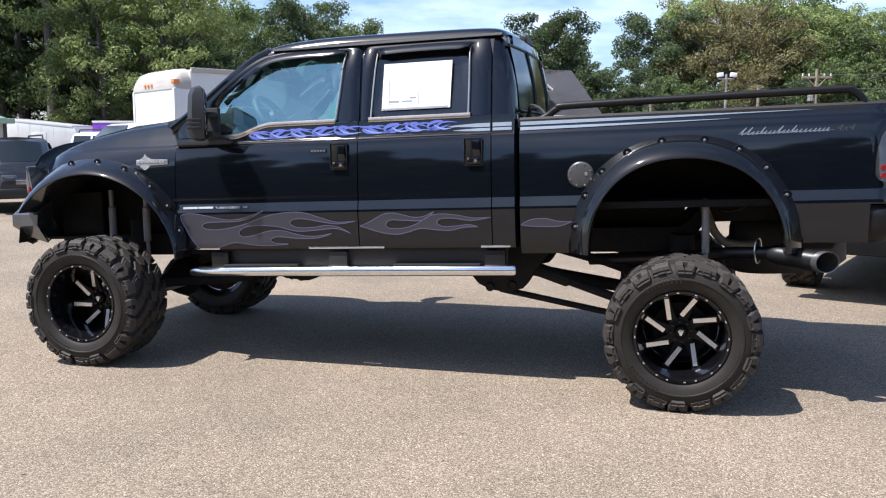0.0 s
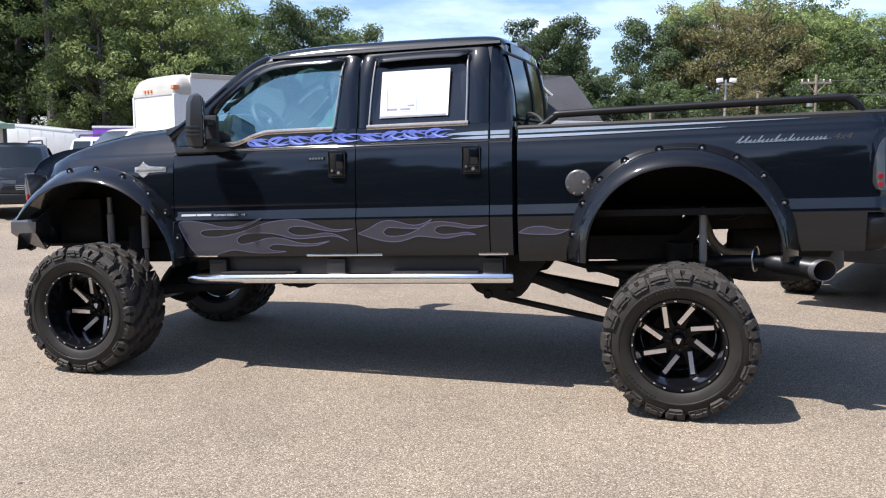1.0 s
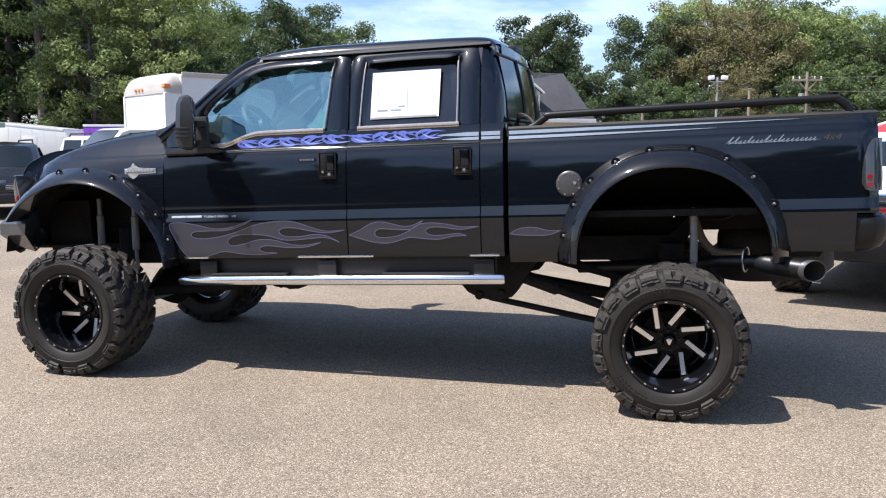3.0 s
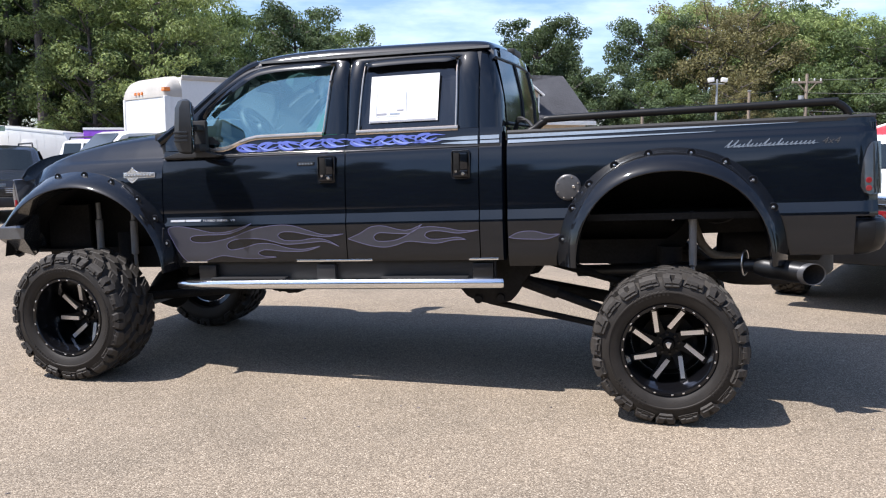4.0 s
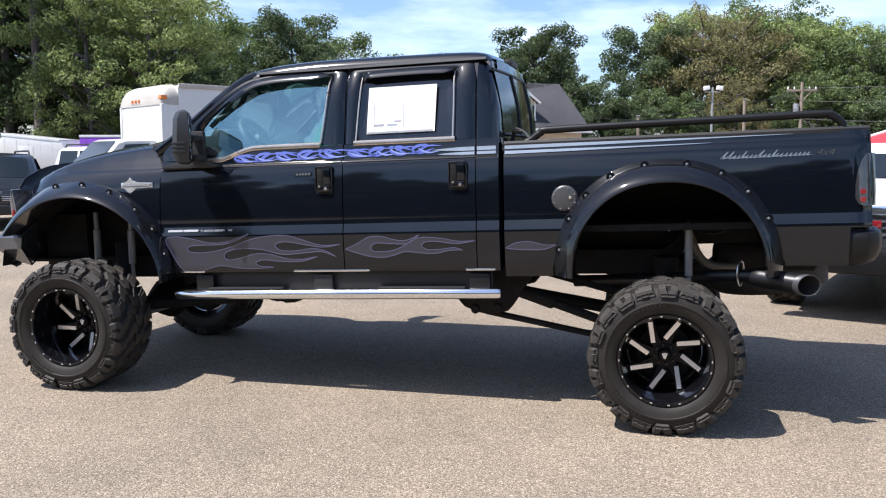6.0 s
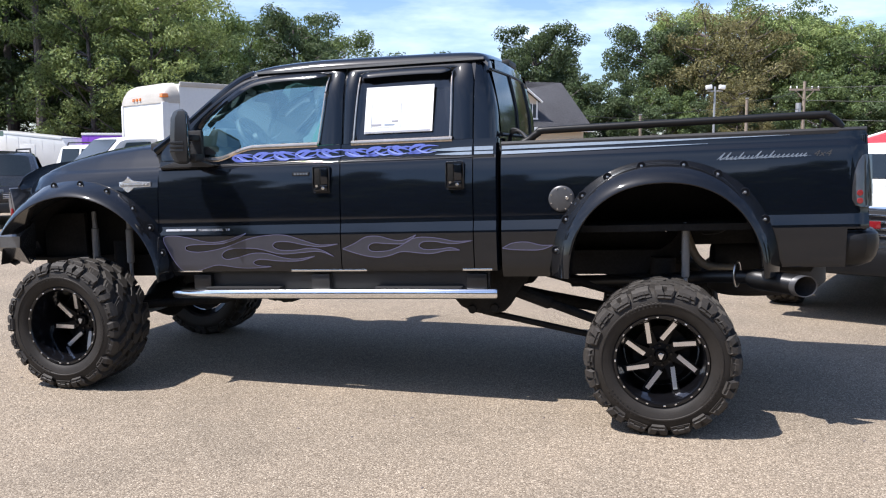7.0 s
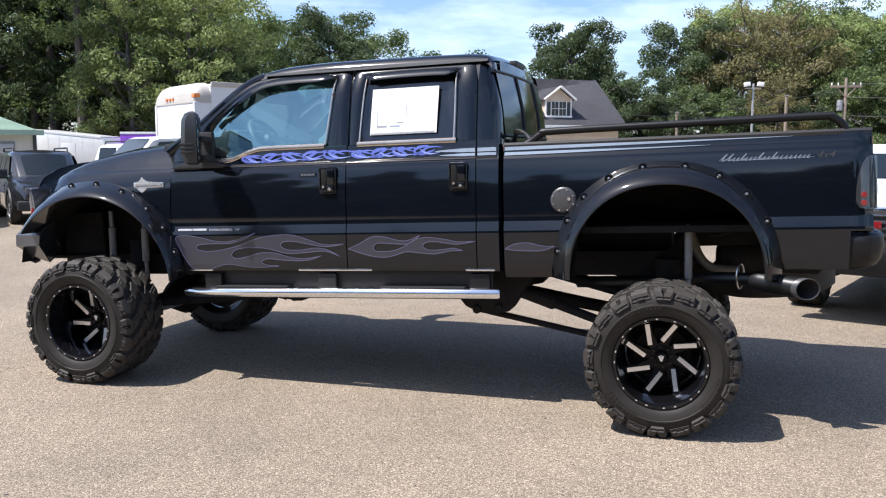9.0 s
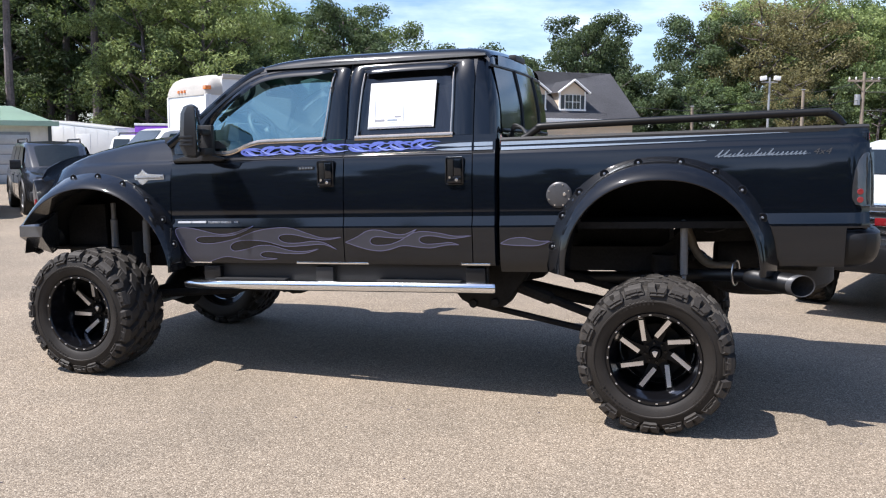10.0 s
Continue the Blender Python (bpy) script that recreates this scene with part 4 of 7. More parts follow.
def tread_meshes(flip):
    """One claw pair, one shoulder pad, one shoulder block and one middle block of the tread."""
    f = (lambda y: 0.37 - y) if flip else (lambda y: y)
    sk = -1 if flip else 1
    d = PITCH
    out = []
    bm = bmesh.new()
    for s in (-1, 1):
        lug(bm, d * (0.44 + 0.25 * s) - 0.19 * d, d * (0.44 + 0.25 * s) + 0.19 * d, [(f(-0.020), 0.374, -s * 0.05, 0.362), (f(-0.036), 0.392, -s * 0.03, 0.374), (f(-0.026), 0.420, 0.0, 0.395), (f(-0.004), 0.434, 0.0, 0.40), (f(0.008), 0.438, 0.0, 0.40)])
    out.append(mesh_of(bm, RUBBER, 28))
    bm = bmesh.new()
    lug(bm, 0.02 * d, d * 0.94, [(f(-0.014), 0.392, 0.0, 0.378), (f(-0.025), 0.402, 0.0, 0.382), (f(-0.020), 0.420, 0.0, 0.395), (f(-0.006), 0.432, 0.0, 0.40), (f(0.008), 0.437, 0.0, 0.40)])
    lug(bm, 0.30 * d, d * 0.66, [(f(-0.024), 0.396, 0, 0.385), (f(-0.031), 0.402, 0, 0.385), (f(-0.026), 0.420, 0, 0.395)])
    out.append(mesh_of(bm, RUBBER, 28))
    bm = bmesh.new()
    lug(bm, 0.06 * d, d * 0.78, [(f(0.006), 0.434, 0.0, 0.40), (f(0.014), 0.4405, 0.0, 0.40), (f(0.085), 0.4415, sk * 0.10, 0.41), (f(0.093), 0.436, sk * 0.11, 0.41)])
    lug(bm, 0.18 * d, d * 0.60, [(f(0.020), 0.4440, sk * 0.02, 0.43), (f(0.070), 0.4440, sk * 0.08, 0.43)])
    out.append(mesh_of(bm, RUBBER, 28))
    bm = bmesh.new()
    lug(bm, 0.42 * d, d * 1.10, [(f(0.098), 0.436, sk * 0.06, 0.41), (f(0.106), 0.441, sk * 0.07, 0.41), (f(0.150), 0.442, sk * 0.20, 0.41), (f(0.178), 0.441, sk * 0.17, 0.41), (f(0.184), 0.436, sk * 0.17, 0.41)])
    out.append(mesh_of(bm, RUBBER, 28))
    return out


TYRE = tyre_mesh()
TREAD = (tread_meshes(0), tread_meshes(1))
bm = bmesh.new()
lug(bm, -0.02, 0.02, [(-0.022, 0.322, 0, 0.318), (-0.0285, 0.324, 0, 0.318), (-0.0300, 0.346, 0, 0.335), (-0.024, 0.350, 0, 0.335)])
MARK = mesh_of(bm, SIDEWALL, 28)


def tread(parent, phase, names=("tread_claw", "shoulder_pad", "shoulder_block", "middle_block")):
    """The separate rubber blocks round a tyre."""
    rnd = random.Random(4)
    for k in range(20):
        for flip in (0, 1):
            t = PITCH * (k + 0.5 * flip)
            j = rnd.uniform(-0.012, 0.012)
            for kind, turn in ((0 if k % 2 else 1, 0), (2, j), (3, -j)):
                part(names[kind], TREAD[flip][kind], RUBBER, parent, local=Matrix.Rotation(phase - t - turn, 4, "Y"))
    for start in (0.5, 2.6, 4.4):
        for k in range(9):
            part("sidewall_bar", MARK, SIDEWALL, parent, local=Matrix.Rotation(phase - start - k * 0.075 - rnd.uniform(0, 0.02), 4, "Y"))


bm = bmesh.new()
lathe(bm, [(0.262, 0.05), (0.268, 0.012), (0.272, -0.002), (0.266, -0.010), (0.252, -0.008), (0.246, 0.0), (0.244, 0.022), (0.236, 0.05), (0.230, 0.10), (0.222, 0.17), (0.222, 0.33), (0.262, 0.35), (0.262, 0.05)], 64)
BARREL = mesh_of(bm, RIMBLACK)
bm = bmesh.new()
lathe(bm, [(0.0, 0.118), (0.030, 0.118), (0.036, 0.124), (0.040, 0.145), (0.080, 0.152), (0.085, 0.160), (0.085, 0.21), (0.0, 0.21)], 32)
HUB = mesh_of(bm, SPOKEBLACK)
bm = bmesh.new()
lathe(bm, [(0.0, 0.108), (0.014, 0.109), (0.019, 0.113), (0.020, 0.119)], 20)
CAP = mesh_of(bm, RIMBLACK)
bm = bmesh.new()
prism(bm, [(-0.018, 0.010), (-0.006, 0.020), (0.018, 0.015), (0.012, 0.004), (0.004, -0.020), (-0.006, -0.016)], 0.104, 0.110, 0.001)
LOGO = mesh_of(bm, MACHINED)
bm = bmesh.new()
rings(bm, [[(0.070, 0.150, -0.018), (0.070, 0.150, 0.034), (0.070, 0.19, 0.03), (0.070, 0.19, -0.015)], [(0.150, 0.138, -0.026), (0.150, 0.138, 0.018), (0.150, 0.18, 0.016), (0.150, 0.18, -0.024)], [(0.228, 0.118, -0.052), (0.228, 0.118, -0.006), (0.228, 0.165, -0.008), (0.228, 0.165, -0.05)]])
SPOKE = mesh_of(bm, SPOKEBLACK)
bm = bmesh.new()
ends = ((Vector((0.092, 0, 0.023)), 0.140), (Vector((0.211, 0, -0.025)), 0.116))
across_bar = Vector((0.375, 0, 0.927)) * 0.0128
rings(bm, [[p + Vector((0, y, 0)) - across_bar, p + Vector((0, y, 0)) + across_bar, p + Vector((0, y + 0.02, 0)) + across_bar, p + Vector((0, y + 0.02, 0)) - across_bar] for p, y in ends])
FACE = mesh_of(bm, MACHINED)
DASH_MESH = mesh_of(slab((0.254, -0.0125, -0.0065), (0.261, -0.006, 0.0065), 0.001), MACHINED)
bm = bmesh.new()
lathe(bm, [(0.05, 0.20), (0.165, 0.20), (0.165, 0.225), (0.05, 0.225)], 32)
ROTOR = mesh_of(bm, UNDER)
# dark disc added to stop light through the wheel and keep its inside black
bm = bmesh.new()
lathe(bm, [(0.0, 0.29), (0.06, 0.285), (0.19, 0.30), (0.215, 0.305), (0.215, 0.325), (0.10, 0.335), (0.0, 0.335)], 32)
BLIND = mesh_of(bm, UNDER)
bm = bmesh.new()
disc(bm, (0.058, 0.152, 0), 0.009, 0.014, (0, -1, 0), 6, 0.8)
NUT = mesh_of(bm, RIMBLACK)


def wheel(at, turned, phase, dish):
    m = Matrix.Translation(at) @ Matrix.Rotation(math.pi if turned else 0, 4, "Z")
    w = part("wheel", BARREL, RIMBLACK, TRUCK, "deep black alloy wheel with machined spokes", local=REST[TRUCK].inverted() @ m)
    flat = Matrix.Translation((0, dish, 0))
    part("tyre", TYRE, RUBBER, w, "chunky mud-terrain tyre, dusty sidewall", local=Matrix.Rotation(0.37 * phase, 4, "Y"))
    tread(w, 0.37 * phase)
    part("hub", HUB, SPOKEBLACK, w, local=flat)
    part("centre_cap", CAP, RIMBLACK, w, local=flat)
    part("cap_mark", LOGO, MACHINED, w, "silver mark on the cap", local=flat)
    part("brake_disc", ROTOR, UNDER, w, local=flat)
    part("brake_shield", BLIND, UNDER, w, local=Matrix())
    for k in range(8):
        turn = flat @ Matrix.Rotation(radians(phase + 45 * k), 4, "Y")
        part("spoke", SPOKE, SPOKEBLACK, w, local=turn)
        part("spoke_face", FACE, MACHINED, w, "machined bright face", local=turn)
        part("lug_nut", NUT, RIMBLACK, w, local=flat @ Matrix.Rotation(radians(phase + 45 * k + 22), 4, "Y"))
    for k in range(20):
        part("lip_window", DASH_MESH, MACHINED, w, local=Matrix.Rotation(radians(phase + 18 * k + (2 if k % 2 else -2)), 4, "Y"))
    return w


LIP_Y = -0.30
wheel((0, LIP_Y, R_TYRE - 0.004), False, 14, 0.02)
wheel((-3.967, LIP_Y, R_TYRE - 0.004), False, 25, 0.08)
wheel((0, WIDE - LIP_Y - 0.42, R_TYRE - 0.004), True, 5, 0.02)
wheel((-3.967, WIDE - LIP_Y - 0.42, R_TYRE - 0.004), True, 33, 0.08)

# ---------------------------------------------------------------- chassis
for make in (lambda b: b, mirror):
    bm = bmesh.new()
    rings(bm, [[(u, 0.52, z), (u, 0.60, z), (u, 0.60, z + h), (u, 0.52, z + h)] for u, z, h in ((-4.55, 0.84, 0.16), (0.02, 0.84, 0.16), (0.08, 0.88, 0.16), (0.18, 1.03, 0.12), (0.80, 1.04, 0.11), (1.15, 1.0, 0.12))])
    tp("frame_rail", make(bm), UNDER)
    bm = bmesh.new()
    prism(bm, [(-1.40, 0.86), (-1.38, 0.69), (-1.30, 0.60), (-1.22, 0.565), (-1.12, 0.55), (-1.0, 0.58), (-0.86, 0.80), (-0.80, 0.90)], 0.26, 0.46, 0.012)
    tp("drop_bracket", make(bm), UNDER, None, "", 32, False)
    bm = bmesh.new()
    tube(bm, [(-1.10, 0.36, 0.76), (-0.72, 0.36, 0.635), (-0.70, 0.36, 0.628), (-0.40, 0.36, 0.53), (-0.08, 0.36, 0.46)], [0.045, 0.045, 0.030, 0.030, 0.030], 10)
    tp("traction_link", make(bm), UNDER, None, "", 32, False)
    bm = bmesh.new()
    tube(bm, [(-1.18, 0.42, 0.545), (-0.45, 0.42, 0.42), (-0.05, 0.42, 0.36)], 0.021, 10)
    tp("lower_link", make(bm), UNDER, None, "", 32, False)
    bm = bmesh.new()
    tube(bm, [(-0.88, 0.60, 0.83), (-0.10, 0.60, 0.64)], 0.03, 10)
    tp("upper_link", make(bm), UNDER, None, "", 32, False)
    for u in (-1.22, -1.07):
        bm = bmesh.new()
        disc(bm, (u, 0.262, 0.585 if u < -1.1 else 0.60), 0.03, 0.02, (0, -1, 0), 12)
        tp("bracket_bolt", make(bm), UNDER, None, "", 32, False)
    bm = bmesh.new()
    tube(bm, [(0.14, 0.16, 0.60), (0.135, 0.16, 0.86), (0.134, 0.16, 0.87), (0.125, 0.16, 1.15), (0.124, 0.16, 1.155), (0.12, 0.16, 1.20)], [0.014, 0.014, 0.024, 0.024, 0.012, 0.012], 12)
    tp("rear_shock", make(bm), SHOCK, None, "grey shock absorber", 32, False)
    for x in (-4.12, -3.83):
        bm = bmesh.new()
        tube(bm, [(x + 0.02, 0.30, 0.55), (x + 0.006, 0.30, 0.80), (x + 0.005, 0.30, 0.81), (x, 0.30, 1.05), (x, 0.30, 1.06), (x - 0.005, 0.30, 1.18)], [0.014, 0.014, 0.027, 0.027, 0.018, 0.018], 12)
        tp("front_shock", make(bm), SHOCK, None, "grey shock absorber", 32, False)
    bm = bmesh.new()
    tube(bm, [(-3.967, 0.42, 0.62), (-3.98, 0.44, 0.80), (-3.99, 0.45, 0.95)], 0.07, 14)
    tp("air_spring", make(bm), UNDER, None, "", 32, False)
    bm = bmesh.new()
    tube(bm, [(0.0, 0.46, 0.50), (0.0, 0.46, 0.72), (0.0, 0.46, 0.95)], 0.08, 14)
    tp("air_spring", make(bm), UNDER, None, "", 32, False)
    bm = bmesh.new()
    tube(bm, [(-3.93, 0.40, 0.46), (-3.2, 0.55, 0.52), (-2.6, 0.60, 0.72)], 0.032, 10)
    tp("radius_arm", make(bm), UNDER, None, "", 32, False)
for x, name in ((0.0, "rear_axle"), (-3.967, "front_axle")):
    bm = bmesh.new()
    tube(bm, [(x, 0.0, 0.44), (x, 0.75, 0.44), (x, 0.85, 0.44), (x, 1.0, 0.44), (x, 1.15, 0.44), (x, 1.25, 0.44), (x, WIDE, 0.44)], [0.055, 0.055, 0.11, 0.17, 0.11, 0.055, 0.055], 16)
    tp(name, bm, UNDER, None, "", 32, False)
bm = bmesh.new()
tube(bm, [(-3.80, 0.10, 0.42), (-3.80, 0.35, 0.425), (-3.79, 0.36, 0.425), (-3.78, 1.9, 0.43)], [0.018, 0.018, 0.024, 0.024], 10)
tp("tie_rod", bm, STEEL, None, "", 32, False)
bm = bmesh.new()
tube(bm, [(-2.2, 0.95, 0.78), (-0.15, 1.0, 0.47)], 0.045, 12)
tp("rear_driveshaft", bm, UNDER, None, "", 32, False)
bm = bmesh.new()
tube(bm, [(-2.3, 0.80, 0.76), (-3.9, 0.9, 0.48)], 0.035, 12)
tp("front_driveshaft", bm, UNDER, None, "", 32, False)
bm = bmesh.new()
box(bm, (-2.75, 0.70, 0.66), (-1.95, 1.30, 0.98), 0.05)
box(bm, (-3.95, 0.62, 0.78), (-3.0, 1.40, 1.25), 0.06)
tp("gearbox", bm, UNDER, None, "", 32, False)
for x0, x1, y0, z0, z1 in ((-2.6, -2.35, 0.16, 0.69, 0.80), (-2.30, -2.15, 0.2, 0.70, 0.80), (-3.2, -3.0, 0.3, 0.66, 0.9)):
    bm = slab((x0, y0, z0), (x1, y0 + 0.2, z1), 0.02)
    tp("skid_bracket", bm, UNDER, None, "", 32, False)
bm = bmesh.new()
prism(bm, [(-3.05, 0.605), (-2.86, 0.590), (-2.80, 0.565), (-2.77, 0.548), (-2.725, 0.556), (-2.70, 0.545), (-2.66, 0.550), (-2.60, 0.540), (-2.54, 0.562), (-2.525, 0.60), (-2.53, 0.66), (-3.05, 0.68)], 0.42, 0.56, 0.012)
tp("transfer_case", bm, UNDER, None, "", 32, False)
bm = bmesh.new()
box(bm, (-0.55, 0.66, 0.98), (0.06, WIDE - 0.66, 1.15))
tp("cross_member", bm, UNDER)
bm = bmesh.new()
box(bm, (0.42, 0.66, 1.03), (0.95, WIDE - 0.66, 1.15))
tp("spare_carrier", bm, UNDER)
bm = bmesh.new()
lathe(bm, [(0.20, -0.09), (0.24, -0.12), (0.34, -0.125), (0.385, -0.09), (0.39, 0.0), (0.385, 0.09), (0.34, 0.125), (0.24, 0.12), (0.20, 0.09)], 36)
bmesh.ops.transform(bm, matrix=Matrix.Translation((0.72, 1.0, 0.80)) @ Matrix.Rotation(radians(-4), 4, "Y") @ Matrix.Rotation(radians(90), 4, "X"), verts=bm.verts)
tp("spare_tyre", bm, RUBBER, None, "spare tyre slung under the bed")
bm = bmesh.new()
box(bm, (1.06, 0.92, 0.86), (1.24, 1.06, 0.99), 0.008)
box(bm, (1.02, 0.45, 0.92), (1.09, WIDE - 0.45, 1.0), 0.008)
tp("tow_hitch", bm, UNDER)

# exhaust
bm = bmesh.new()
tube(bm, spline([(-0.6, 0.66, 0.74), (-0.3, 0.56, 0.77), (0.0, 0.40, 0.81), (0.16, 0.30, 0.842), (0.30, 0.20, 0.868), (0.46, 0.11, 0.885), (0.58, 0.055, 0.887)], 5), 0.040, 14)
exhaust = tp("exhaust_pipe", bm, SATIN, None, "", 32, False)
d = Vector((0.90, -0.42, -0.07)).normalized()
tip = Vector((0.785, -0.075, 0.866))
s = d.cross(Vector((0, 0, 1))).normalized()
q = s.cross(d)


def round_sleeve(stations, n=28):
    """Rings about the outlet's axis; the last number slants a ring's plane towards the near side."""
    bm = bmesh.new()
    rings(bm, [[tip + d * (z - cut * r * math.cos(a)) + r * (math.cos(a) * s + math.sin(a) * q) for a in (2 * math.pi * k / n for k in range(n))] for r, z, cut in stations], True, False)
    return bm


tp("muffler_sleeve", round_sleeve([(0.043, -0.33, 0), (0.056, -0.30, 0), (0.060, -0.27, 0), (0.061, -0.03, 0.75)]), SATIN, exhaust, "black exhaust sleeve", 32, False)
tp("exhaust_tip", round_sleeve([(0.060, -0.035, 0.75), (0.0625, -0.03, 0.75), (0.0625, -0.004, 0.75), (0.061, 0.0, 0.75), (0.057, -0.004, 0.75)]), CAPGREY, exhaust, "dull grey slash cut exhaust tip", 32, False)
# inside of the outlet, in the black of the frame
bm = round_sleeve([(0.0575, -0.006, 0.75), (0.054, -0.26, 0)])
bm.faces.new([v for v in bm.verts][28:])
tp("exhaust_bore", bm, UNDER, exhaust, "black bore", 32, False)
bm = bmesh.new()
c = Vector((0.43, 0.125, 0.88))
tube(bm, [c + 0.06 * Vector((math.cos(a) * 0.35, math.cos(a) * 0.6, math.sin(a) * 1.25 + 0.3)) for a in steps(0, 2 * math.pi, 16)], 0.006, 6)
tp("exhaust_clamp", bm, STEEL, exhaust, "", 32, False)
bm = bmesh.new()
tube(bm, spline([(0.12, 0.46, 1.16), (0.16, 0.46, 1.06), (0.20, 0.46, 0.97), (0.26, 0.46, 0.91), (0.34, 0.46, 0.895), (0.44, 0.47, 0.895)], 5), 0.027, 12)
tp("bent_pipe", bm, WEATHERED, exhaust, "weathered tan bent pipe", 32, False)
bm = bmesh.new()
tube(bm, [(0.30, 0.62, 0.965), (0.31, 0.62, 0.965), (0.33, 0.62, 0.965), (0.92, 0.62, 0.965), (0.94, 0.62, 0.965), (0.95, 0.62, 0.965)], [0.04, 0.08, 0.10, 0.10, 0.08, 0.04], 18)
tp("muffler", bm, UNDER, exhaust, "dusty dark muffler", 32, False)
bm = bmesh.new()
tube(bm, spline([(0.12, 0.55, 1.13), (0.26, 0.52, 1.10), (0.36, 0.50, 1.12), (0.42, 0.5, 1.17)], 5), 0.005, 6)
tp("brake_hose", bm, TRIM, None, "", 32, False)

# ---------------------------------------------------------------- cab interior
bm = bmesh.new()
box(bm, (-2.65, 0.22, 2.27), (-1.06, WIDE - 0.22, 2.285))
tp("headliner", bm, LINER)
bm = bmesh.new()
loops = []
for y in (0.10, WIDE - 0.10):
    loops.append([(-3.38, y, 1.76), (-3.15, y, 1.80), (-2.98, y, 1.79), (-2.90, y, 1.72), (-2.86, y, 1.5), (-3.3, y, 1.3)])
rings(bm, loops)
dash = tp("dashboard", bm, DASH)
tp("instrument_hood", slab((-3.18, 0.36, 1.78), (-2.97, 0.80, 1.925), 0.04), DASH, dash)
bm = bmesh.new()
ring_c = Vector((-2.835, 0.56, 1.83))
tilt = Matrix.Rotation(radians(56), 4, "Y")
tube(bm, [ring_c + (tilt @ Vector((0.19 * math.cos(a), 0.19 * math.sin(a), 0))) for a in steps(0, 2 * math.pi, 32)], 0.022, 8)
wheel_ring = tp("steering_wheel", bm, TRIM)
bm = bmesh.new()
for a in (0.5, math.pi - 0.5, 1.5 * math.pi):
    tube(bm, [ring_c, ring_c + tilt @ Vector((0.17 * math.cos(a + math.pi / 2), 0.17 * math.sin(a + math.pi / 2), 0))], 0.014, 6)
disc(bm, ring_c, 0.06, 0.04, tilt @ Vector((0, 0, 1)), 16)
tp("steering_hub", bm, TRIM, wheel_ring)
for y0 in (0.28, 1.17):
    bm = bmesh.new()
    rings(bm, [[(-2.35 + k * 0.16, y0 + 0.02 * (1 - c), w), (-2.35 + k * 0.16, y0 + 0.56 - 0.02 * (1 - c), w), (-2.22 + k * 0.16, y0 + 0.54, w), (-2.22 + k * 0.16, y0 + 0.02, w)] for k, c, w in ((0, 1, 1.2), (0.5, 1, 1.45), (1.0, 0.5, 1.70), (1.1, 0, 1.76))])
    seat = tp("front_seat", bm, CLOTH)
    tp("headrest", slab((-2.20, y0 + 0.15, 1.77), (-2.10, y0 + 0.41, 1.93), 0.04), CLOTH, seat)
    tp("seat_cushion", slab((-2.85, y0, 1.05), (-2.25, y0 + 0.56, 1.28), 0.05), CLOTH, seat)
tp("rear_bench", slab((-1.35, 0.2, 1.1), (-1.12, WIDE - 0.2, 1.72), 0.05), CLOTH)
bm = slab((-3.0, 0.83, 2.142), (-2.955, 1.17, 2.222), 0.012)
tp("rear_view_mirror", bm, TRIM)
tp("mirror_stalk", slab((-2.985, 0.985, 2.21), (-2.965, 1.005, 2.27)), TRIM)
for make in (lambda b: b, mirror):
    bm = bmesh.new()
    prism(bm, [(-2.07, 1.5), (-2.09, 1.77), (-2.05, 2.20), (-1.92, 2.20), (-1.93, 1.77), (-1.93, 1.5)], 0.215, 0.23)
    tp("centre_pillar_trim", make(bm), LINER)
    bm = bmesh.new()
    tube(bm, spline([(-3.12, 0.18, 1.965), (-3.035, 0.24, 1.985), (-2.915, 0.25, 2.004), (-2.824, 0.25, 2.057), (-2.776, 0.25, 2.132), (-2.76, 0.22, 2.20)], 4), 0.020, 8)
    if make is mirror:
        bm.free()
        bm = bmesh.new()
        tube(bm, spline([(-3.09, 0.20, 1.93), (-3.06, 0.235, 1.955), (-2.98, 0.24, 2.02), (-2.90, 0.235, 2.10), (-2.89, 0.20, 2.13)], 4), 0.014, 8)
    tp("grab_handle", make(bm), CLOTH if make is mirror else LINER)
    bm = bmesh.new()
    prism(bm, [(-3.308, 1.868), (-2.931, 2.206), (-2.83, 2.19), (-2.85, 2.11), (-3.03, 1.89), (-3.092, 1.857)], 0.195, 0.225, 0.006)
    if make is mirror:
        tp("pillar_trim", make(bm), DASH)
    else:
        bm.free()
    tp("door_card", make(slab((-3.28, 0.085, 1.0), (-1.15, 0.12, 1.70), 0.01)), DASH)
# added sheet for a green patch of unknown source in the window
bm = bmesh.new()
prism(bm, [(-2.93, 1.66), (-2.88, 1.88), (-2.82, 1.99), (-2.74, 2.04), (-2.66, 1.66)], 1.70, 1.712, 0.004)
tp("green_cloth", bm, GREEN, None, "green sheet for a green patch in the far window")
bm = bmesh.new()
tube(bm, [(-2.12, 0.17, 2.12), (-2.02, 0.2, 1.8), (-2.05, 0.3, 1.4)], 0.02, 6)
tp("seat_belt", bm, TRIM)


# ---------------------------------------------------------------- decals
from mathutils.geometry import tessellate_polygon as tessellate


def decal(name, outline, mat, parent, lift=0.004, label="", closed=True, n=5):
    bm = bmesh.new()
    line = spline(outline, n, True)
    vs = [bm.verts.new((p.x, side(p.y) - lift, p.y)) for p in line]
    for tri in tessellate([[Vector((p.x, p.y, 0)) for p in line]]):
        bm.faces.new([vs[k] for k in tri])
    return tp(name, bm, mat, parent, label, 0), line


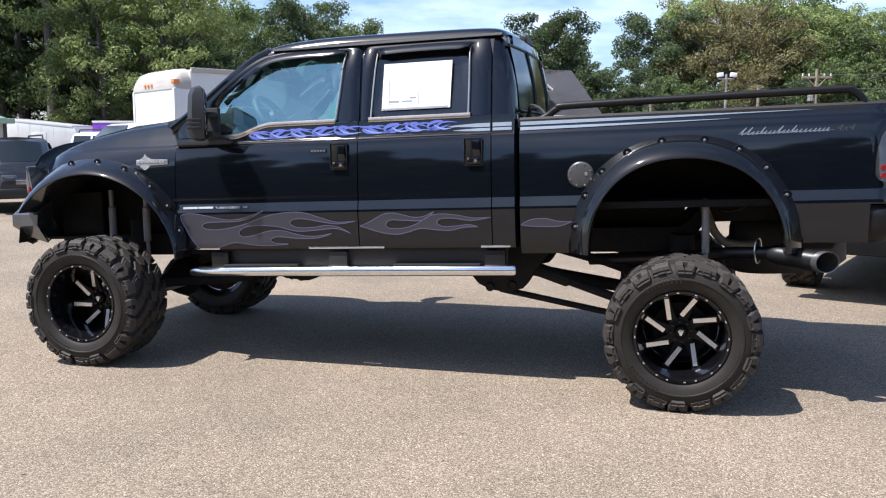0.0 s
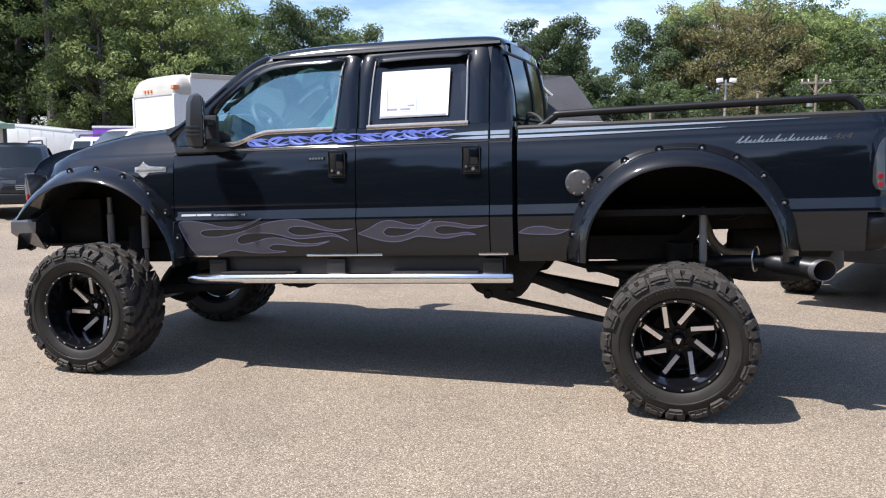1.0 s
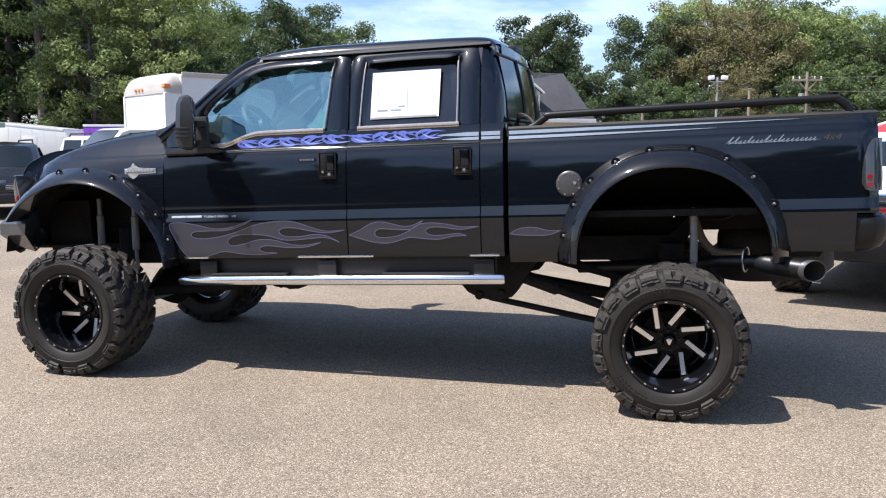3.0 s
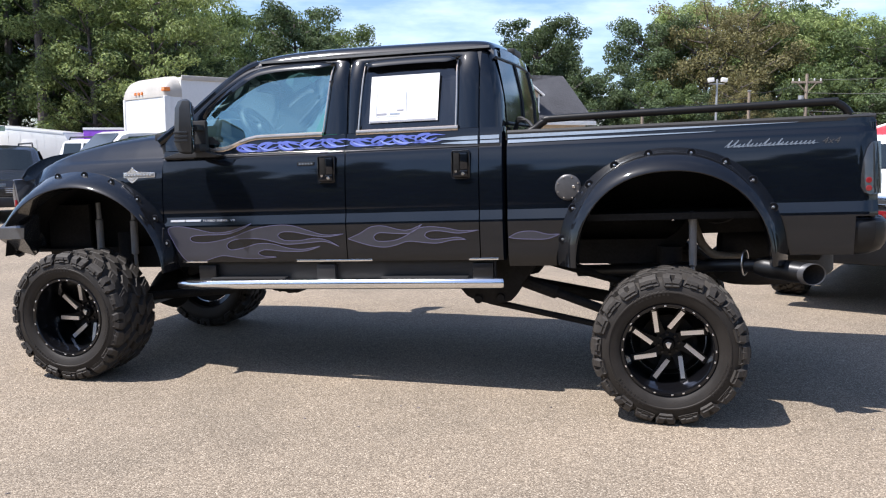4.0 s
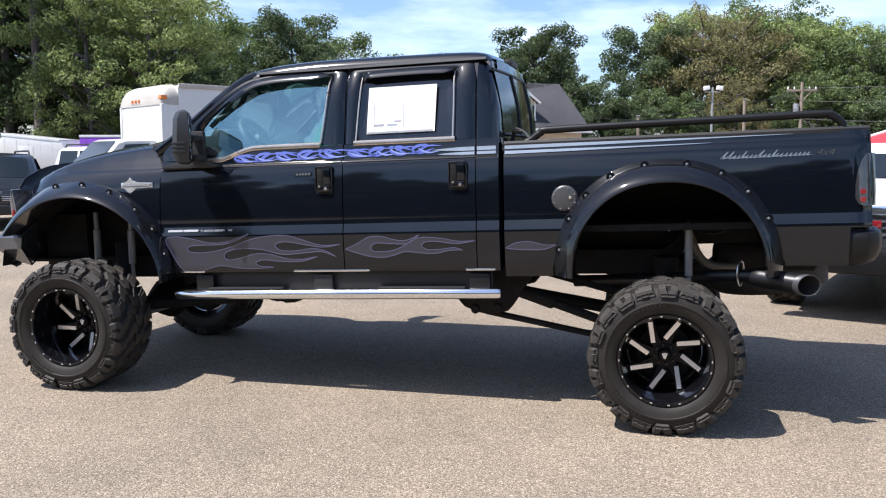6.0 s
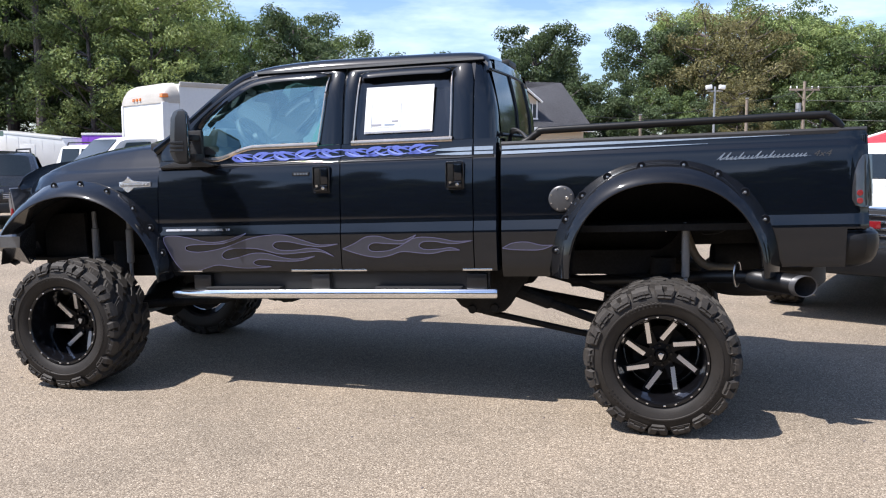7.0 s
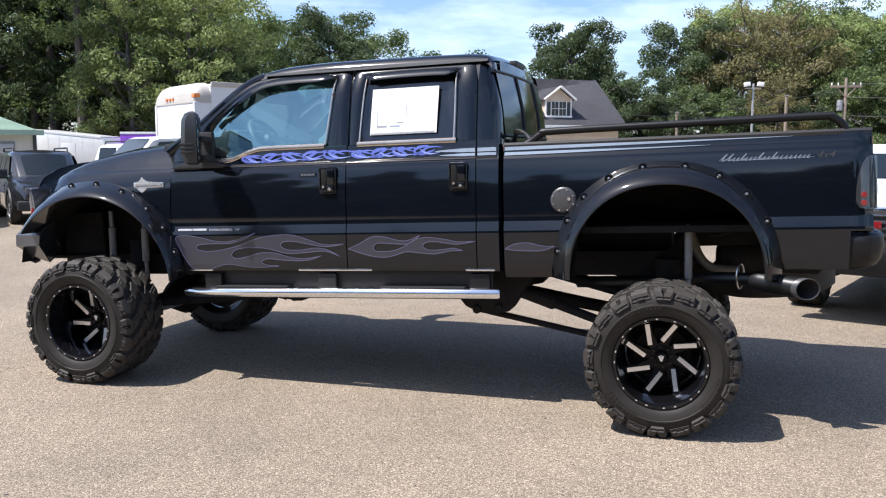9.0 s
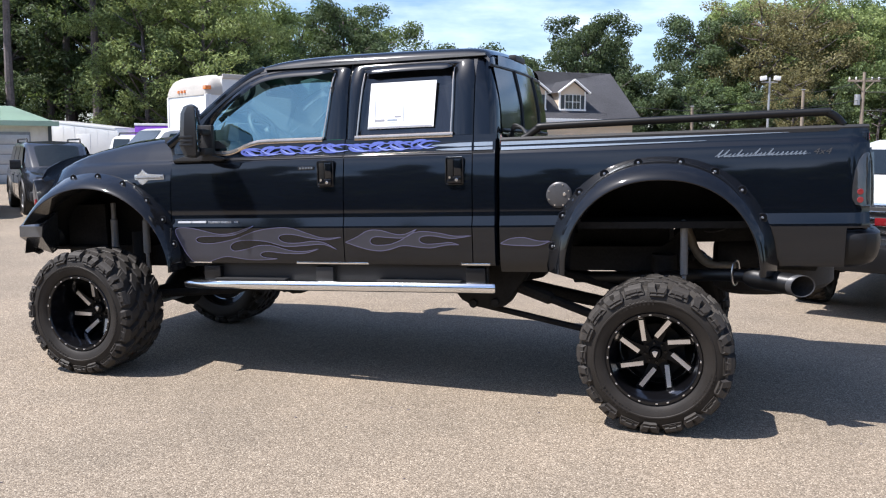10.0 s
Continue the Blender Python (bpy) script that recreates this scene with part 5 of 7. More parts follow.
def ribbon(name, points, wide, mat, parent, lift=0.005, n=6, closed=False, label=""):
    """A stroke that tapers: wide is one width, or one for each point."""
    bm = bmesh.new()
    line = points if closed else spline(points, n)
    if closed:
        line = line + line[:1]
    rows = []
    for k, p in enumerate(line):
        d = (line[min(k + 1, len(line) - 1)] - line[max(k - 1, 0)])
        d = d.normalized() if d.length else Vector((1, 0))
        f = k / (len(line) - 1)
        h = (wide if not isinstance(wide, tuple) else lerp(f, [(i / (len(wide) - 1), v) for i, v in enumerate(wide)])) / 2
        a, b = p + Vector((-d.y, d.x)) * h, p - Vector((-d.y, d.x)) * h
        rows.append([(a.x, side(a.y) - lift, a.y), (b.x, side(b.y) - lift, b.y)])
    rings(bm, rows, False)
    return tp(name, bm, mat, parent, label, 0)


FLAME_UPPER = [(-3.297, 1.171), (-3.215, 1.187), (-3.096, 1.170), (-2.955, 1.141), (-2.829, 1.149), (-2.673, 1.197), (-2.673, 1.197), (-2.750, 1.159), (-2.862, 1.130), (-3.004, 1.127), (-3.108, 1.121), (-3.133, 1.098), (-3.095, 1.078), (-2.992, 1.076), (-2.832, 1.104), (-2.658, 1.160), (-2.503, 1.182), (-2.383, 1.179), (-2.266, 1.145), (-2.149, 1.113), (-2.017, 1.118), (-2.017, 1.118), (-2.135, 1.101), (-2.253, 1.115), (-2.371, 1.137), (-2.453, 1.136), (-2.481, 1.111), (-2.434, 1.082), (-2.329, 1.079), (-2.224, 1.092), (-2.137, 1.079), (-2.051, 1.036), (-2.051, 1.036), (-2.152, 1.070), (-2.286, 1.063)]
FLAME_LOWER = [(-2.436, 1.057), (-2.586, 1.091), (-2.739, 1.098), (-2.826, 1.083), (-2.860, 1.050), (-2.830, 1.023), (-2.744, 1.034), (-2.634, 1.061), (-2.527, 1.059), (-2.408, 1.029), (-2.303, 1.021), (-2.186, 1.039), (-2.186, 1.039), (-2.289, 1.010), (-2.439, 1.009), (-2.575, 1.021), (-2.630, 1.001), (-2.594, 0.978), (-2.502, 0.971), (-2.641, 0.962), (-2.749, 0.966), (-2.888, 0.984), (-2.977, 0.966), (-3.044, 0.945), (-3.044, 0.945), (-3.148, 0.942), (-3.207, 0.988), (-3.264, 1.084)]
FLAME_FRONT = FLAME_UPPER + FLAME_LOWER
FLAME_REAR = [(-1.987, 1.085), (-1.987, 1.085), (-1.902, 1.120), (-1.828, 1.159), (-1.742, 1.164), (-1.631, 1.137), (-1.561, 1.139), (-1.483, 1.171), (-1.483, 1.171), (-1.562, 1.117), (-1.674, 1.116), (-1.773, 1.121), (-1.810, 1.095), (-1.783, 1.067), (-1.676, 1.070), (-1.591, 1.100), (-1.519, 1.142), (-1.436, 1.154), (-1.326, 1.143), (-1.232, 1.125), (-1.118, 1.127), (-1.118, 1.127), (-1.246, 1.110), (-1.368, 1.126), (-1.444, 1.123), (-1.468, 1.097), (-1.425, 1.074), (-1.329, 1.077), (-1.261, 1.084), (-1.201, 1.069), (-1.201, 1.069), (-1.289, 1.067), (-1.385, 1.049), (-1.468, 1.053), (-1.579, 1.063), (-1.664, 1.040), (-1.735, 1.028), (-1.820, 1.036), (-1.905, 1.058)]
FLAME_BED = [(-0.930, 1.078), (-0.930, 1.078), (-0.866, 1.108), (-0.778, 1.114), (-0.691, 1.094), (-0.615, 1.093), (-0.615, 1.093), (-0.692, 1.066), (-0.797, 1.065), (-0.885, 1.070)]
for outline, door in ((FLAME_FRONT, front_door), (FLAME_REAR, rear_door), (FLAME_BED, None)):
    _, line = decal("flame_decal", outline, LAVENDER, door, label="grey lavender flame decal")
    ribbon("flame_outline", line, 0.005, LILAC, door, 0.0055, closed=True)

# blue flames along the belt: looping strokes that swell and end in points
LOOP = [(0.0, -0.80), (0.16, -0.92), (0.40, -0.55), (0.62, 0.25), (0.80, 0.85), (0.62, 1.0), (0.34, 0.75), (0.14, 0.05), (0.22, -0.62), (0.52, -0.92), (0.84, -0.45), (1.12, 0.10)]
LICK = [(0.0, -0.35), (0.25, 0.45), (0.55, 0.80), (1.0, 0.55)]
for base, u0, u1, door in ((1.701, -2.80, -2.030, front_door), (1.705, -1.985, -1.40, rear_door)):
    rnd = random.Random(7 if door is front_door else 9)
    layer, n = 0, 5 if door is front_door else 4
    for k in range(n):
        a, ln = u0 + (u1 - u0) * k / n, (u1 - u0) / n
        flip = 1 if k % 2 else -1
        high = 0.026 * (0.8 if k == 0 else 1.0)
        pts = [Vector((a + ln * x, base + 0.010 * (k / n) + flip * high * z)) for x, z in LOOP]
        ribbon("blue_flame", pts, (0.002, 0.013, 0.018, 0.016, 0.012, 0.015, 0.019, 0.015, 0.012, 0.016, 0.013, 0.001), BLUE, door, 0.0045 + 0.0005 * layer, 6, label="periwinkle blue looping flame stroke")
        layer += 1
        for sgn in (1, -1):
            b, lk = a + ln * rnd.uniform(0.1, 0.5), ln * rnd.uniform(0.9, 1.35)
            pts = [Vector((b + lk * x, base + 0.008 * (k / n) + sgn * 0.028 * z)) for x, z in LICK]
            ribbon("blue_lick", pts, (0.001, 0.012, 0.010, 0.0005), BLUE if sgn > 0 else PALEBLUE, door, 0.0045 + 0.0005 * layer, 5, label="pointed blue flame lick")
            layer += 1
for w0, wide, a, b, door in ((1.702, (0.001, 0.014, 0.024, 0.024), -1.40, -1.122, rear_door), (1.674, (0.001, 0.012, 0.018, 0.018), -1.36, -1.122, rear_door), (1.702, 0.024, -1.106, -0.985, None), (1.674, 0.018, -1.106, -0.985, None), (1.700, (0.022, 0.020, 0.014, 0.006, 0.001), -0.93, 0.75, None), (1.668, (0.020, 0.016, 0.008, 0.001), -0.93, 0.30, None)):
    ribbon("silver_stripe", [Vector((a, w0)), Vector(((a + b) / 2, w0 + (0.002 if b > 0 else 0))), Vector((b, w0 + (0.006 if b > 0 else 0)))], wide, SILVER, door, 0.005, label="tapering silver pinstripe")


def words(name, text, height, u, w, mat, parent, lean=0.0, stretch=1.0, lift=0.005, label=""):
    """Flat lettering on the near side, its lower left corner at (u, w)."""
    c = bpy.data.curves.new(name, "FONT")
    c.body, c.size, c.shear = text, height, lean
    ob = bpy.data.objects.new(name, c)
    me = bpy.data.meshes.new_from_object(ob)
    bpy.data.objects.remove(ob)
    bm = bmesh.new()
    bm.from_mesh(me)
    y = side(w + height * 0.35) - lift
    bmesh.ops.transform(bm, matrix=Matrix.Translation((u, y, w)) @ Matrix.Rotation(radians(90), 4, "X") @ Matrix.Diagonal((stretch, 1, 1, 1)), verts=bm.verts)
    return tp(name, bm, mat, parent, label, 0)


for k, (a, b) in enumerate(((-3.278, -3.168), (-3.160, -3.050))):
    bm = bmesh.new()
    prism(bm, [(a, 1.219), (a + 0.003, 1.232), (b + 0.003, 1.232), (b, 1.219)], -0.017, -0.004)
    tp("maker_bar", bm, LETTER, front_door, "plain silver bar in place of a trade name")
words("engine_lettering", "TURBO DIESEL  V8", 0.019, -3.032, 1.218, LETTER, front_door, 0.15, 1.55, 0.014, "silver capital lettering")
# a running pen line in place of the script on the bed
rnd = random.Random(3)
u, k = 0.345, 0
while u < 0.83:
    tall = k in (0, 1, 8)
    wd = 0.034 if tall else rnd.uniform(0.018, 0.028)
    h = 0.042 if tall else (0.040 if k in (4, 11) else 0.019)
    pts = [Vector((u + x * wd + z * h * 0.75, 1.574 + 0.012 * (u - 0.35) + z * h)) for x, z in ((0.0, 0.05), (0.25, 0.5), (0.5, 1.0), (0.42, 0.55), (0.5, 0.05), (0.8, 0.2), (1.05, 0.35))]
    ribbon("script_stroke", pts, (0.002, 0.005, 0.006, 0.006, 0.005, 0.002), SCRIPT, None, 0.005, 4, label="thin silver pen stroke of a script")
    u += wd
    k += 1
ribbon("script_rule", [Vector((0.37, 1.577)), Vector((0.6, 1.580)), Vector((0.86, 1.585))], (0.001, 0.004, 0.001), SCRIPT, None)
words("drive_lettering", "4x4", 0.050, 0.868, 1.578, CAPGREY, None, 0.35, 1.25, 0.005, "grey outlined drive lettering")

# price sheet taped to the dark rear window
bm = bmesh.new()
a, b, lo, hi = -1.842, -1.382, 1.825, 2.128
rows = [[(u - 0.006 + 0.010 * (w - lo) / (hi - lo), side(w) + 0.016, w) for u in steps(a, b, 4)] for w in (lo, (lo + hi) / 2, hi)]
rings(bm, rows, False)
sheet = tp("price_sheet", bm, PAPER, rear_door, "large white paper sheet taped to the window")
for u0, u1, w0, w1, mat in ((-1.80, -1.73, 1.873, 1.886, INK), (-1.71, -1.64, 1.874, 1.884, SILVER), (-1.66, -1.615, 1.896, 1.906, INK), (-1.80, -1.60, 1.862, 1.864, SILVER), (-1.60, -1.597, 1.862, 2.02, SILVER), (-1.80, -1.797, 1.862, 2.02, SILVER), (-1.845, -1.40, 1.828, 1.838, INK)):
    bm = bmesh.new()
    rings(bm, [[(u0, side(w) + 0.0145, w), (u1, side(w) + 0.0145, w)] for w in (w0, w1)], False)
    tp("printed_bar", bm, mat, sheet)
# ---------------------------------------------------------------- parked vehicles round the lot
def place(x, y, heading, z=0.0):
    return Matrix.Translation((x, y, z)) @ Matrix.Rotation(radians(heading), 4, "Z")


def thing(name, m, label, category, group=""):
    ob = new(name)
    ob.matrix_basis = m
    REST[ob] = m
    return tagged(ob, label, category, group)


def lp(name, bm, mat, parent, label="", sharp=32):
    """A part in its thing's own coordinates."""
    return part(name, bm, mat, parent, label, sharp, Matrix())


def road_wheel(parent, x, y, r, w, rim):
    """A plain road wheel whose outer face looks along the sign of y."""
    s = 1 if y > 0 else -1
    bm = bmesh.new()
    lathe(bm, [(r * 0.62, -w / 2), (r * 0.93, -w / 2), (r, -w * 0.35), (r, w * 0.35), (r * 0.93, w / 2), (r * 0.62, w / 2)], 32)
    bmesh.ops.translate(bm, vec=(x, y, r), verts=bm.verts)
    t = lp("wheel", bm, RUBBER, parent)
    bm = bmesh.new()
    lathe(bm, [(0.0, s * w * 0.30), (r * 0.18, s * w * 0.32), (r * 0.25, s * w * 0.22), (r * 0.52, s * w * 0.28), (r * 0.60, s * w * 0.46), (r * 0.64, s * w * 0.46), (r * 0.64, -s * w * 0.3)], 24)
    bmesh.ops.translate(bm, vec=(x, y, r), verts=bm.verts)
    lp("rim", bm, rim, t)
    for k in range(5):
        a = 2 * math.pi * k / 5
        bm = slab((r * 0.12, -0.02, -0.035), (r * 0.58, 0.02, 0.035), 0.006, Matrix.Translation((x, y + s * w * 0.36, r)) @ Matrix.Rotation(a, 4, "Y"))
        lp("spoke", bm, rim, t)


def hull(profile):
    """A car body: stations along its length, each a half section of (y, z) from the sill to the middle."""
    bm = bmesh.new()
    loops = []
    for x, half in profile:
        loops.append([(x, -y, z) for y, z in half] + [(x, y, z) for y, z in half[::-1]])
    rings(bm, loops)
    return bm


def suv(m, paint, label):
    """A parked estate: nose towards +x."""
    ob = thing("suv", m, label, "suv", "parked vehicles")
    w = 0.93
    st = []
    for x, zs, zb, zt, k in ((-2.30, 0.45, 0.95, 1.05, 0.90), (-2.25, 0.35, 0.98, 1.15, 0.97), (-1.6, 0.30, 1.0, 1.18, 1.0), (0.6, 0.30, 1.0, 1.12, 1.0), (1.2, 0.30, 0.98, 1.08, 1.0), (1.9, 0.32, 0.92, 1.02, 0.97), (2.25, 0.38, 0.82, 0.92, 0.86), (2.36, 0.45, 0.70, 0.75, 0.76)):
        st.append((x, [(0.3, zs), (w * k * 0.94, zs), (w * k, zs + 0.15), (w * k, zb - 0.12), (w * k * 0.97, zb), (w * k * 0.88, zt), (0.0, zt + 0.03)]))
    body = lp("body", hull(st), paint, ob)
    bm = hull([(x, [(0.2, zb), (0.84 * k, zb), (0.82 * k, zb + 0.08), (0.70 * k, zt - 0.06), (0.62 * k, zt), (0.0, zt + 0.03)]) for x, zb, zt, k in ((-2.24, 1.08, 1.30, 0.96), (-2.12, 1.08, 1.66, 0.98), (-1.8, 1.08, 1.71, 1.0), (0.1, 1.08, 1.71, 1.0), (0.35, 1.06, 1.62, 0.99), (1.0, 1.04, 1.10, 0.97))])
    cab = lp("cabin", bm, paint, ob)
    for s in (-1, 1):
        for a, b, c, d in ((-2.0, -1.25, -2.0, -1.25), (-1.15, -0.35, -1.15, -0.30), (-0.22, 0.75, -0.22, 0.30)):
            bm = bmesh.new()
            rings(bm, [[(a, s * 0.835, 1.14), (b, s * 0.835, 1.14)], [(c, s * 0.725, 1.60), (d, s * 0.725, 1.60)]], False)
            lp("side_window", bm, CARGLASS, cab)
        bm = bmesh.new()
        tube(bm, [(-1.9, s * 0.62, 1.70), (-1.85, s * 0.62, 1.78), (0.0, s * 0.62, 1.79), (0.05, s * 0.62, 1.71)], 0.022, 8)
        lp("roof_rail", bm, TRIM, ob)
        for x in (-1.42, 1.42):
            road_wheel(ob, x, s * 0.82, 0.37, 0.24, STEEL)
            bm = bmesh.new()
            rings(bm, [[(x - math.cos(t) * r, s * (0.945 + d), 0.37 + math.sin(t) * r) for t in steps(0, math.pi, 12)] for r, d in ((0.40, -0.02), (0.42, 0.01), (0.47, 0.01), (0.49, -0.02))], False)
            lp("arch_moulding", bm, TRIM, ob)
        lp("headlight", slab((2.14, s * 0.52 - 0.16, 0.72), (2.33, s * 0.52 + 0.16, 0.88), 0.03), CLEARLENS, ob)
        lp("door_mirror", slab((0.55, s * 0.90 - 0.02 * s, 1.08), (0.70, s * 1.05, 1.24), 0.03), paint, ob)
        for x in (-0.3, 0.72):
            lp("door_seam", slab((x, s * 0.932 - 0.003, 0.42), (x + 0.008, s * 0.932 + 0.003, 0.97)), UNDER, body)
            lp("door_handle", slab((x - 0.22, s * 0.935 - 0.012, 0.87), (x - 0.08, s * 0.935 + 0.018, 0.90), 0.005), paint, body)
    bm = bmesh.new()
    rings(bm, [[(x, y * k, z + d) for y, d in ((-0.66, -0.03), (-0.45, 0.022), (0.0, 0.046), (0.45, 0.022), (0.66, -0.03))] for x, z, k in ((0.97, 1.115, 1.0), (0.39, 1.600, 0.9))], False)
    lp("windscreen", bm, CARGLASS, cab)
    lp("grille", slab((2.28, -0.42, 0.66), (2.385, 0.42, 0.80), 0.02), TRIM, ob)
    for k in range(3):
        lp("grille_bar", slab((2.375, -0.40, 0.675 + 0.04 * k), (2.40, 0.40, 0.690 + 0.04 * k), 0.004), CHROME, ob)
    lp("bumper", slab((2.1, -0.86, 0.36), (2.46, 0.86, 0.58), 0.06), TRIM, ob)
    return ob


def box_truck(m):
    """A moving van: nose towards -y, its tall body behind."""
    ob = thing("box_truck", m, "white box truck with rounded nose cap and orange marker lamps", "truck", "parked vehicles")
    lp("cargo_box", slab((-1.2, 0.40, 0.9), (1.2, 8.4, 3.23), 0.05), WHITE, ob)
    bm = bmesh.new()
    loops = []
    for y, z1, k in ((0.0, 2.96, 0.97), (0.03, 3.07, 0.985), (0.10, 3.18, 1.0), (0.24, 3.25, 1.0), (0.42, 3.27, 1.0)):
        half = [(x * k, 2.78 + h * (z1 - 2.78)) for x, h in ((1.205, 0), (1.205, 0.26), (1.18, 0.52), (1.12, 0.75), (1.02, 0.90), (0.88, 0.98), (0.72, 1.0))]
        loops.append([(-x, y, z) for x, z in half] + [(x, y, z) for x, z in half[::-1]])
    rings(bm, loops)
    lp("roof_cap", bm, TAN, ob, "weathered fibreglass nose cap")
    bm = bmesh.new()
    box(bm, (-1.2, 0.02, 0.9), (1.2, 0.41, 2.80), 0.04)
    lp("front_panel", bm, WHITE, ob)
    for s in (-1, 1):
        lp("roof_rail", slab((s * 1.2 - 0.03, 0.42, 3.16), (s * 1.2 + 0.03, 8.4, 3.27), 0.02), TAN, ob)
        lp("corner_post", slab((s * 1.17 - 0.05, -0.01, 0.9), (s * 1.17 + 0.05, 0.14, 2.80), 0.03), WHITE, ob)
    lp("corner_marker", slab((1.06, -0.01, 2.90), (1.22, 0.14, 2.99), 0.015), AMBER, ob)
    for x in (-0.40, -0.21, -0.02):
        lp("marker_lamp", slab((x - 0.04, -0.035, 2.86), (x + 0.04, 0.03, 2.93), 0.015), AMBER, ob)
    for x in (-1.2, 1.2):
        lp("lower_rail", slab((x - 0.03, 0.12, 0.88), (x + 0.03, 8.4, 0.96), 0.005), STEEL, ob)
    st = []
    for y, zt, k in ((-1.60, 0.90, 0.86), (-1.55, 1.16, 0.93), (-1.42, 1.33, 0.99), (-1.36, 1.40, 0.98), (-0.86, 1.95, 0.90), (-0.70, 2.0, 0.90), (-0.02, 2.03, 0.90)):
        st.append([(-1.0 * k, y, 0.45), (-1.02 * k, y, 1.0 if zt > 1.0 else 0.8), (-0.99 * k, y, min(1.30, zt - 0.06)), (-0.93 * k, y, zt - 0.06), (-0.84 * k, y, zt), (0.84 * k, y, zt), (0.93 * k, y, zt - 0.06), (0.99 * k, y, min(1.30, zt - 0.06)), (1.02 * k, y, 1.0 if zt > 1.0 else 0.8), (1.0 * k, y, 0.45)])
    bm = bmesh.new()
    rings(bm, st)
    cab = lp("cab", bm, WHITE, ob)
    bm = bmesh.new()
    rings(bm, [[(-0.80, -1.365, 1.425), (0.80, -1.365, 1.425)], [(-0.73, -0.885, 1.950), (0.73, -0.885, 1.950)]], False)
    lp("windscreen", bm, CARGLASS, cab)
    for s in (-1, 1):
        bm = bmesh.new()
        rings(bm, [[(s * 0.905, -1.02, 1.38), (s * 0.895, -0.16, 1.38)], [(s * 0.868, -0.72, 1.87), (s * 0.868, -0.16, 1.90)]], False)
        lp("side_window", bm, CARGLASS, cab)
        lp("door_mirror", slab((s * 1.10 - 0.1, -1.12, 1.30), (s * 1.10 + 0.1, -1.04, 1.55), 0.02), TRIM, cab)
        lp("headlight", slab((s * 0.66 - 0.16, -1.62, 0.80), (s * 0.66 + 0.16, -1.52, 0.96), 0.02), CLEARLENS, cab)
    lp("bumper", slab((-0.88, -1.70, 0.42), (0.88, -1.56, 0.64), 0.03), CHROME, ob)
    lp("chassis", slab((-0.6, -1.5, 0.45), (0.6, 8.2, 0.9), 0.02), UNDER, ob)
    for y in (-0.95, 6.2):
        for s in (-1, 1):
            bm = bmesh.new()
            lathe(bm, [(0.2, -0.14), (0.40, -0.14), (0.42, -0.1), (0.42, 0.1), (0.40, 0.14), (0.2, 0.14)], 24)
            bmesh.ops.transform(bm, matrix=Matrix.Translation((s * 0.9, y, 0.42)) @ Matrix.Rotation(radians(90), 4, "Z"), verts=bm.verts)
            lp("wheel", bm, RUBBER, ob)
    return ob


def trailer(m, long, wide, high, mat, label, cap=None, nose=0.35, drop=0.0):
    ob = thing("cargo_trailer", m, label, "trailer", "parked trailers")
    bm = bmesh.new()
    h = wide / 2
    prism(bm, [(-long / 2, 0.5), (long / 2 - nose, 0.5), (long / 2, 0.7), (long / 2, high - drop - 0.5), (long / 2 - nose, high - drop), (-long / 2, high)], -h, h, 0.04)
    body = lp("trailer_body", bm, mat, ob)
    bm = bmesh.new()
    prism(bm, [(-long / 2 - 0.01, high - 0.10), (long / 2 - nose, high - drop - 0.10), (long / 2 - nose, high - drop + 0.015), (-long / 2 - 0.01, high + 0.015)], -h - 0.015, h + 0.015, 0.01)
    lp("roof_trim", bm, cap or WHITE, ob)
    lp("lower_trim", slab((-long / 2 - 0.01, -h - 0.012, 0.5), (long / 2 - nose, h + 0.012, 0.6), 0.01), STEEL, ob)
    for k in range(int(long / 0.6)):
        x = -long / 2 + 0.3 + 0.6 * k
        for s in (-1, 1):
            lp("rivet_seam", slab((x, s * (h + 0.002) - 0.003, 0.6), (x + 0.02, s * (h + 0.002) + 0.003, high - 0.12 - drop * (x + long / 2) / long)), mat, body)
    lp("door", slab((-0.4, -h - 0.012, 0.65), (0.35, -h + 0.01, high - drop - 0.3), 0.01), mat, body)
    for x in (-0.5, 0.3):
        for s in (-1, 1):
            road_wheel(ob, x - 0.3, s * (h - 0.05), 0.32, 0.2, WHITE)
    bm = bmesh.new()
    tube(bm, [(long / 2 - 0.1, -0.4, 0.48), (long / 2 + 0.9, 0, 0.48)], 0.04, 6)
    tube(bm, [(long / 2 - 0.1, 0.4, 0.48), (long / 2 + 0.9, 0, 0.48)], 0.04, 6)
    lp("drawbar", bm, UNDER, ob)
    return ob


